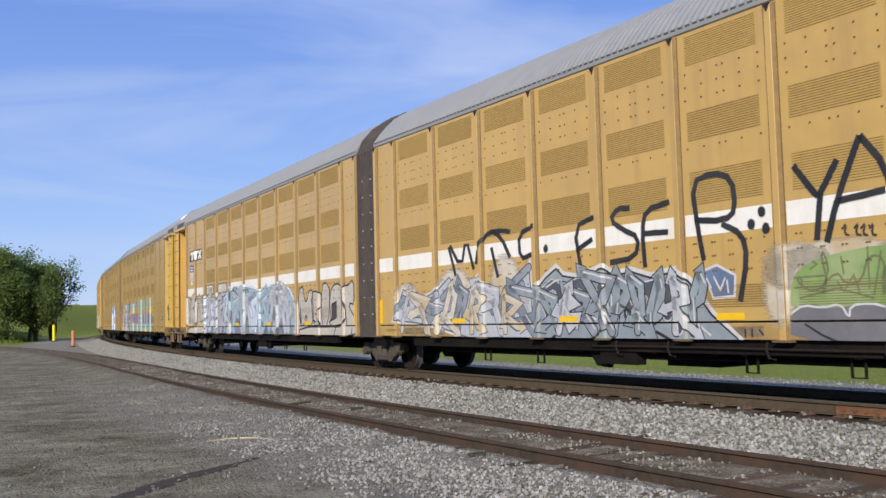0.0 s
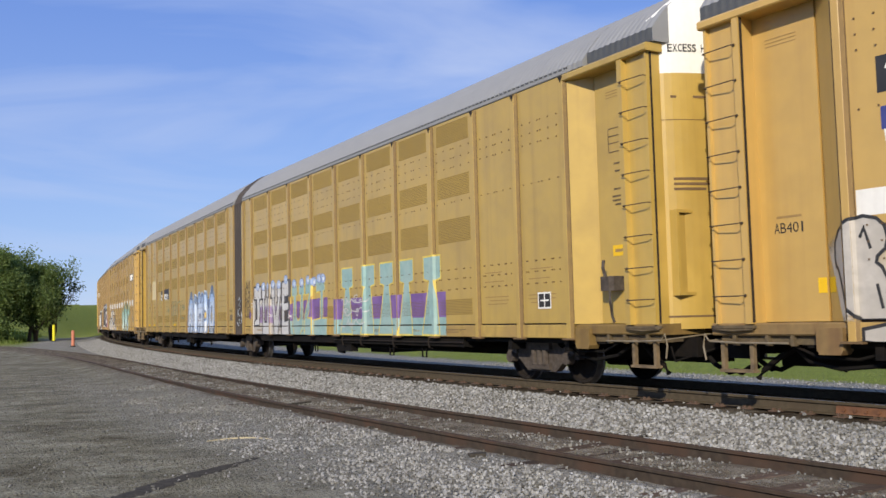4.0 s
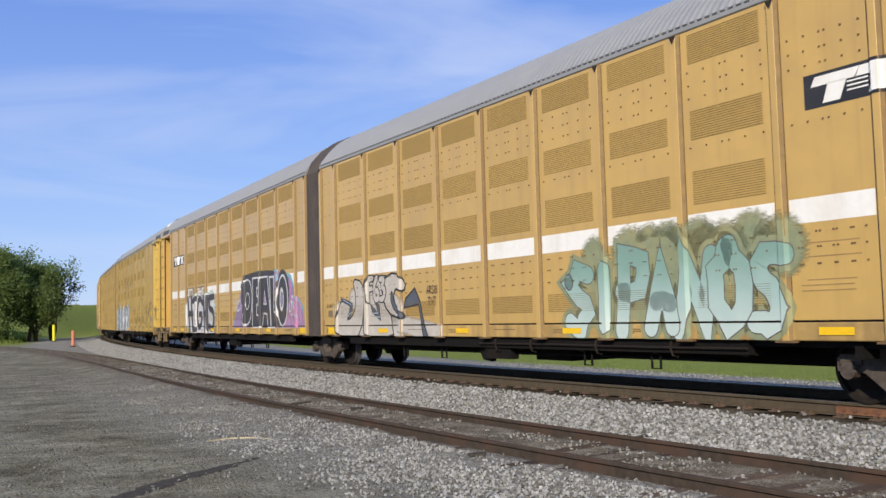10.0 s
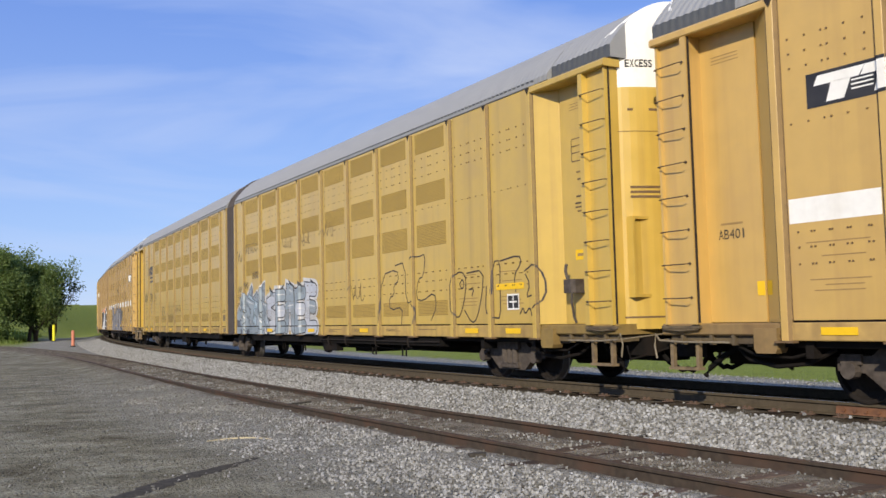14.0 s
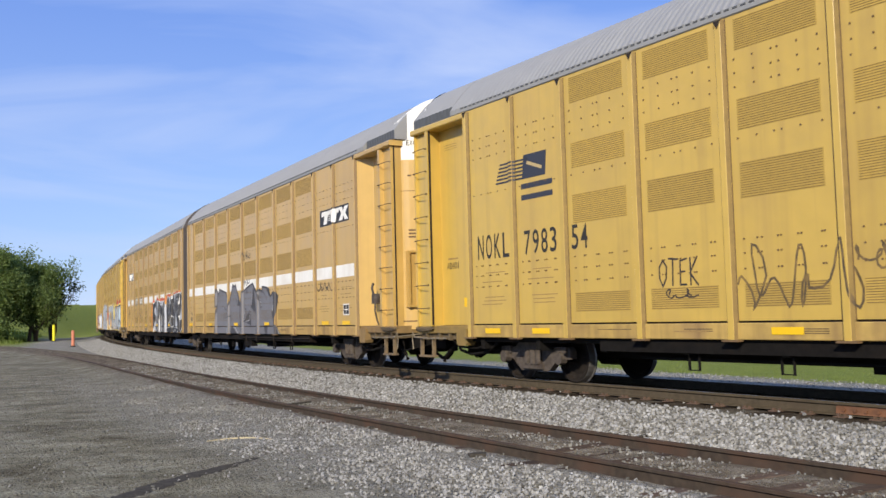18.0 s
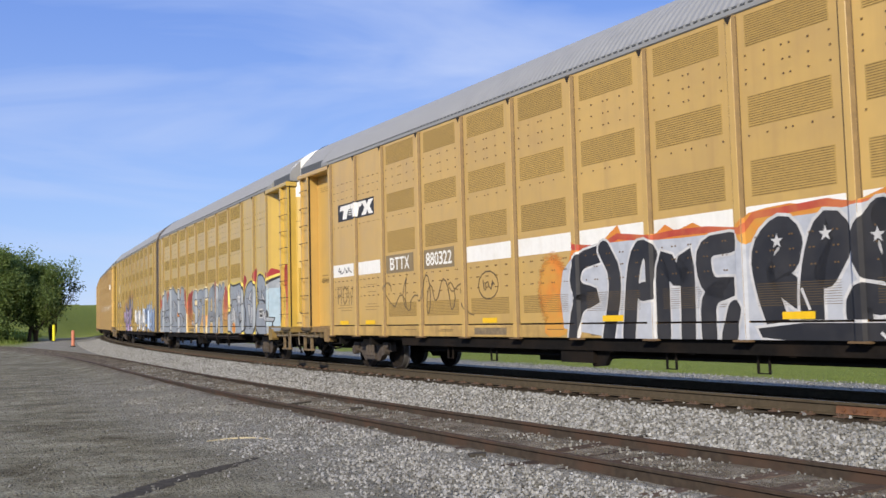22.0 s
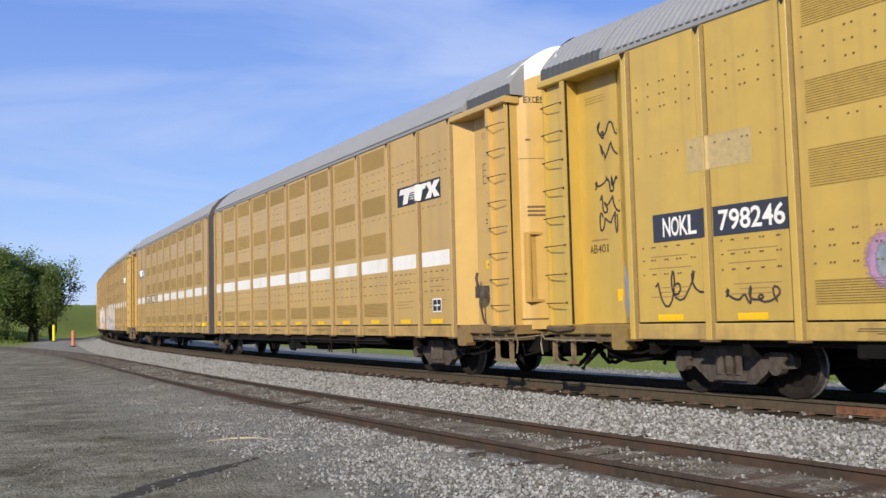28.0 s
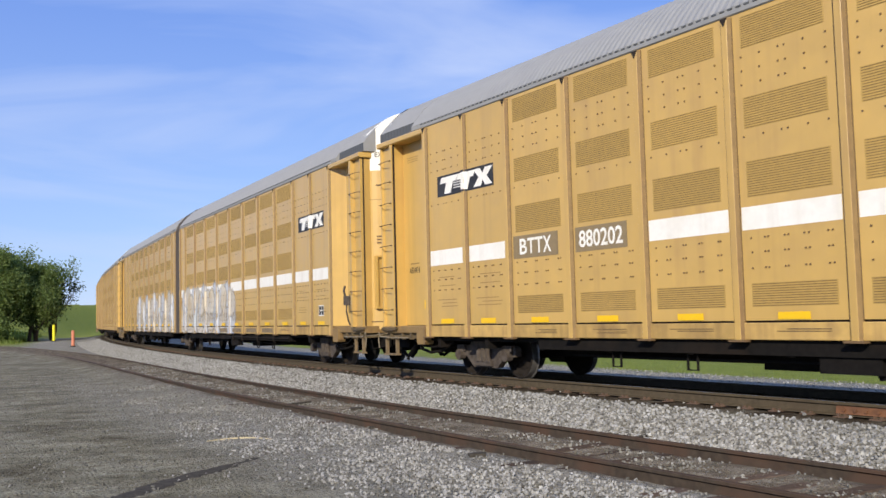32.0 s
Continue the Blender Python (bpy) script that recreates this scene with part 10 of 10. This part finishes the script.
    c.shape([(20.98, 1.0), (20.98, 2.6), (21.1, 2.95), (21.3, 3.0), (21.58, 2.7), (21.6, 1.0)], "flame", None, 0, 1, 1)
    c.rect(19.0, 19.55, 0.86, 1.04, "chrome", 5)
    c.put("graffiti", "silver-grey letters with black edges and red flames")
    c = Coat((-3, False), 34)
    c.tangle(5.0, 8.7, 0.88, 2.25, 7, "white", "ink", None, "navy", 0.24, 1, 74, 0.03)
    c.tangle(0.9, 5.0, 0.88, 2.25, 7, ["sky", "navy"], "navy", None, "white", 0.24, 1, 75, 0.03)
    c.squiggle(0.7, 1.6, 1.5, 2.0, "ink", 0.03, 9)
    c.put("graffiti", "white and slate-blue spray-painted script")
    c = Coat((-3, False), 35)
    c.mist(14.09, 2.27, 0.54, 0.50, "rust", 0.3)
    c.mist(14.09, 2.23, 0.38, 0.38, "ash", 0.6)
    for i in range(9):
        c.mist(14.09 + 0.60 * math.cos(0.35 * i + 0.2), 2.27 + 0.58 * math.sin(0.35 * i + 0.2), 0.03, 0.03, "rust", 0.7)
    c.mist(12.93, 2.35, 0.58, 0.54, "rust", 0.3)
    c.mist(12.93, 2.31, 0.42, 0.42, "ash", 0.6)
    for i in range(9):
        c.mist(12.93 + 0.64 * math.cos(0.35 * i + 0.2), 2.35 + 0.62 * math.sin(0.35 * i + 0.2), 0.03, 0.03, "rust", 0.7)
    c.mist(12.03, 2.48, 0.71, 0.67, "rust", 0.3)
    c.mist(12.03, 2.44, 0.55, 0.55, "ash", 0.6)
    for i in range(9):
        c.mist(12.03 + 0.77 * math.cos(0.35 * i + 0.2), 2.48 + 0.75 * math.sin(0.35 * i + 0.2), 0.03, 0.03, "rust", 0.7)
    c.mist(11.03, 2.47, 0.76, 0.72, "rust", 0.3)
    c.mist(11.03, 2.43, 0.6, 0.6, "ash", 0.6)
    for i in range(9):
        c.mist(11.03 + 0.82 * math.cos(0.35 * i + 0.2), 2.47 + 0.80 * math.sin(0.35 * i + 0.2), 0.03, 0.03, "rust", 0.7)
    c.mist(15.11, 1.82, 0.3, 0.4, "pink", 0.3)
    c.mist(15.11, 1.82, 0.15, 0.25, "steel", 0.6)
    c.mist(14.73, 1.48, 0.3, 0.45, "ash", 0.3)
    c.shape([(14.68, 2.15), (14.4, 1.97), (13.88, 2.17), (13.52, 2.34), (13.14, 2.07), (12.65, 1.98), (12.5, 2.23), (11.91, 2.15), (11.76, 2.4), (11.52, 2.36), (11.45, 2.26), (10.76, 2.16), (10.67, 1.97), (10.76, 1.49), (10.92, 1.24), (10.72, 1.07), (10.78, 0.81), (14.17, 0.77), (14.22, 1.2), (14.72, 1.64)], "violet", "black", 0.08, 2, 1)
    c.shape([(14.68, 2.1), (14.57, 1.64), (14.27, 1.62), (14.35, 1.52), (14.69, 1.61)], "teal", "black", 0.05, 4, 0)
    c.shape([(13.25, 1.36), (12.99, 1.43), (13.04, 1.11), (13.23, 1.09)], "teal", "black", 0.05, 4, 0)
    c.shape([(12.54, 1.79), (12.36, 1.86), (12.44, 1.41), (12.27, 1.31), (12.56, 1.34)], "teal", "black", 0.05, 4, 0)
    c.shape([(12.3, 0.79), (12.18, 0.97), (11.9, 0.99), (11.86, 0.8)], "teal", "black", 0.05, 4, 0)
    c.shape([(10.99, 1.93), (10.91, 1.88), (11.01, 1.73)], "teal", "black", 0.05, 4, 0)
    c.shape([(13.44, 2.02), (13.34, 2.06), (13.42, 1.79)], "teal", "black", 0.05, 4, 0)
    c.line([(14.44, 1.99), (14.14, 1.93), (13.67, 2.14), (13.53, 1.65), (13.84, 1.61), (13.9, 1.87)], 0.045, "white", 5, 1)
    c.line([(14.16, 1.62), (14.01, 1.17), (13.72, 1.25), (13.57, 1.6), (13.37, 1.54), (13.46, 1.14)], 0.045, "white", 5, 1)
    c.line([(13.51, 1.95), (13.14, 2.05), (12.65, 1.92), (12.91, 1.62), (12.6, 1.7)], 0.045, "white", 5, 1)
    c.line([(13.37, 1.49), (12.85, 1.57), (12.75, 1.28)], 0.045, "white", 5, 1)
    c.line([(12.48, 2.2), (12.46, 2.03), (12.11, 2.1), (12.02, 1.81), (11.87, 1.85), (11.95, 1.58)], 0.045, "white", 5, 1)
    c.line([(11.84, 1.58), (11.74, 1.89), (11.47, 1.91), (11.39, 1.56), (11.61, 1.39), (11.93, 1.4), (11.89, 1.1)], 0.045, "white", 5, 1)
    c.line([(11.48, 2.25), (11.16, 2.02), (11.19, 1.55), (11.1, 1.37), (11.36, 1.21)], 0.045, "white", 5, 1)
    c.line([(11.1, 2.11), (10.86, 2.09)], 0.045, "white", 5, 1)
    c.line([(14.17, 0.89), (13.6, 0.99), (13.2, 1.06)], 0.045, "white", 5, 1)
    c.line([(11.47, 1.03), (11.33, 0.9), (11.07, 1.07), (10.99, 0.9)], 0.045, "white", 5, 1)
    c.line([(10.74, 1.07), (10.71, 0.84)], 0.045, "white", 5, 1)
    c.fog([(13.75, 1.96), (13.44, 1.44)], 0.3, "purple", 4)
    c.fog([(12.37, 1.55), (12.03, 1.58)], 0.3, "purple", 4)
    c.fog([(11.71, 1.52), (11.44, 1.51)], 0.3, "purple", 4)
    c.fog([(14.07, 1.25), (12.94, 1.18)], 0.3, "purple", 4)
    c.fog([(11.78, 1.21), (11.11, 1.16)], 0.3, "purple", 4)
    c.line([(12.52, 2.03), (12.68, 1.42), (12.46, 1.13)], 0.05, "black", 4.6, 1)
    c.line([(11.21, 2.03), (11.04, 1.5), (11.26, 1.16)], 0.05, "black", 4.6, 1)
    c.line([(13.92, 1.46), (13.37, 1.44), (13.39, 1.09)], 0.05, "black", 4.6, 1)
    c.put("graffiti", "lilac and purple spray-painted lettering")
    numbers((-3, False), "NOKL", "798246", "navyplate", "mark", ((17.86, 18.95), (16.4, 17.75)))
    c = Coat((-3, False), 36)
    c.squiggle(18.1, 18.9, 1.3, 1.9, "ink", 0.035, 7)
    c.squiggle(16.65, 17.5, 1.28, 1.6, "ink", 0.035, 9)
    for z in (4.35, 4.0, 3.45, 3.1, 2.8):
        c.squiggle(19.98, 20.5, z - 0.22, z + 0.2, "ink", 0.035, 6)
    c.blob(19.75, 1.6, 0.2, 0.4, "sky", 1)
    c.rect(17.0, 18.2, 3.3, 3.8, "ghost", 1)
    c.put("tag", "small black marker scribbles")

    # cars -4 and -5
    for key in ((2, True), (2, False)):
        c = Coat(key, 44)
        c.rect(0.65, 0.83, 1.12, 1.70, "reflect", 6)
        c.put("corner_reflector", "upright yellow reflector at the rack's end")
    q = Mesh()
    for i in range(9):
        for x in (-0.2, 0.26):
            q.box(x - 0.014, x + 0.014, -1.505, -1.48, 1.35 + 0.42 * i, 1.378 + 0.42 * i)
    part("bellows_rivets", q.done("bellows_rivets", [INK["silver"]]), RACK[2, True], label="rows of small pale rivets on the bellows", kind="stuff")
    for key, u, word in (((-2, True), 0.64, "A"), ((0, True), 0.64, "B")):
        c = Coat(key, 45)
        if key[0] == -2:
            c.rect(u, u + 0.75, 1.12, 1.24, "reflect", 6)
        else:
            c.rect(0.95, 1.45, 0.87, 1.04, "reflect", 6)
        c.rect(u, u + 0.1, 1.24, 2.0, "ghost", 6)
        c.rect(u + 0.33, u + 0.62, 1.32, 1.5, "placard", 6)
        unit_words(c, word, u + 0.26, u + 0.69, 1.57, 1.67, 6)
        c.put("corner_reflector", "yellow reflector strip at the rack's end")
    c = Coat((0, False), 45)
    c.rect(0.72, 1.22, 0.87, 1.04, "reflect", 10)
    c.rect(0.60, 0.70, 1.24, 2.2, "ghost", 6)
    c.put("corner_reflector", "yellow reflector strip at the rack's end")
    for key, word in (((1, False), "B"), ((-1, False), "A")):
        c = Coat(key, 46)
        c.rect(0.9, 1.3, 1.3, 1.52, "placard", 1)
        unit_words(c, word, 0.87, 1.33, 1.60, 1.70)
        c.put("unit_placard", "small brown unit placard")
    for front in (True, False):
        c = Coat((-4, front), 37)
        c.rect(0.62, 0.78, 1.12, 1.72, "reflect", 5)
        c.rect(0.62, 1.5, 1.12, 1.25, "reflect", 5)
        c.rect(0.9, 1.25, 1.3, 1.5, "placard", 1)
        unit_words(c, "B" if front else "A", 0.86, 1.3, 1.57, 1.67)
        c.put("unit_placard", "yellow corner reflector and small grey placard")
    for front, lo, hi in ((True, 0.9, 9.3), (False, 0.9, 13.6)):
        c = Coat((-5, front), 38)
        for i in range(14):
            u = lo + (hi - lo) * (i + 0.5) / 14
            c.mist(u, 1.5 + 0.15 * math.sin(i * 1.9), 0.85, 0.95, ("haze", "powder", "bone")[i % 3], 0.3 + 0.2 * (i % 3))
            c.mist(u + 0.2, 2.15 + 0.2 * math.sin(i * 2.3), 0.6, 0.6, ("powder", "bone", "haze")[i % 3], 0.9 + 0.2 * (i % 3))
        for i in range(11):
            u = lo + (hi - lo) * (i + 0.5) / 11
            c.fog([(u - 0.2, 1.12), (u + 0.1 * math.sin(i * 2.7), 1.8), (u + 0.2, 2.3 + 0.25 * math.sin(i * 1.7))], 0.3, ("powder", "haze", "bone", "silver")[i % 4], 2 + i % 2, 1)
        c.put("graffiti", "pale whitish spray-painted lettering")


paint_train()

# ------------------------------------------------------------------ what moves
TIMES = [i * 0.2 for i in range(161)]


def unit_pose(n, front, t):
    d = run(t) + BELLOWS0 + n * CAR
    sg = 1 if front else -1
    ax, ay, _ = track(d)
    bx, by, _ = track(d + sg * PIVOT)
    turn = math.atan2(by - ay, bx - ax)
    return Matrix.Translation((ax, ay, 0)) @ Matrix.Rotation(turn, 4, "Z") @ Matrix.Rotation(-sg * CANT, 4, "X")


def bogie_pose(pos, t):
    x, y, a = track(run(t) + pos)
    return Matrix.Translation((x, y, 0)) @ Matrix.Rotation(a, 4, "Z")


def motions():
    for e, n, front in UNITS:
        walk(e, [(t, unit_pose(n, front, t)) for t in TIMES])
    for e, pos, sets in BOGIES:
        walk(e, [(t, bogie_pose(pos, t)) for t in TIMES])
        # the wheels roll while they are near; farther off they stand still on their bogie
        times = [i / 15 for i in range(481) if -62 < run(i / 15) + pos < 24]
        rolls = [(t, (run(t) + pos) / 0.457) for t in times]
        if not rolls:
            continue
        if rolls[0][0] > 0:
            rolls.insert(0, (0.0, rolls[0][1]))
        if rolls[-1][0] < 32:
            rolls.append((32.0, rolls[-1][1]))
        for ax, x in sets:
            walk(ax, [(t, Matrix.Translation((x, 0, 0.457)) @ Matrix.Rotation(a, 4, "Y")) for t, a in rolls])


motions()
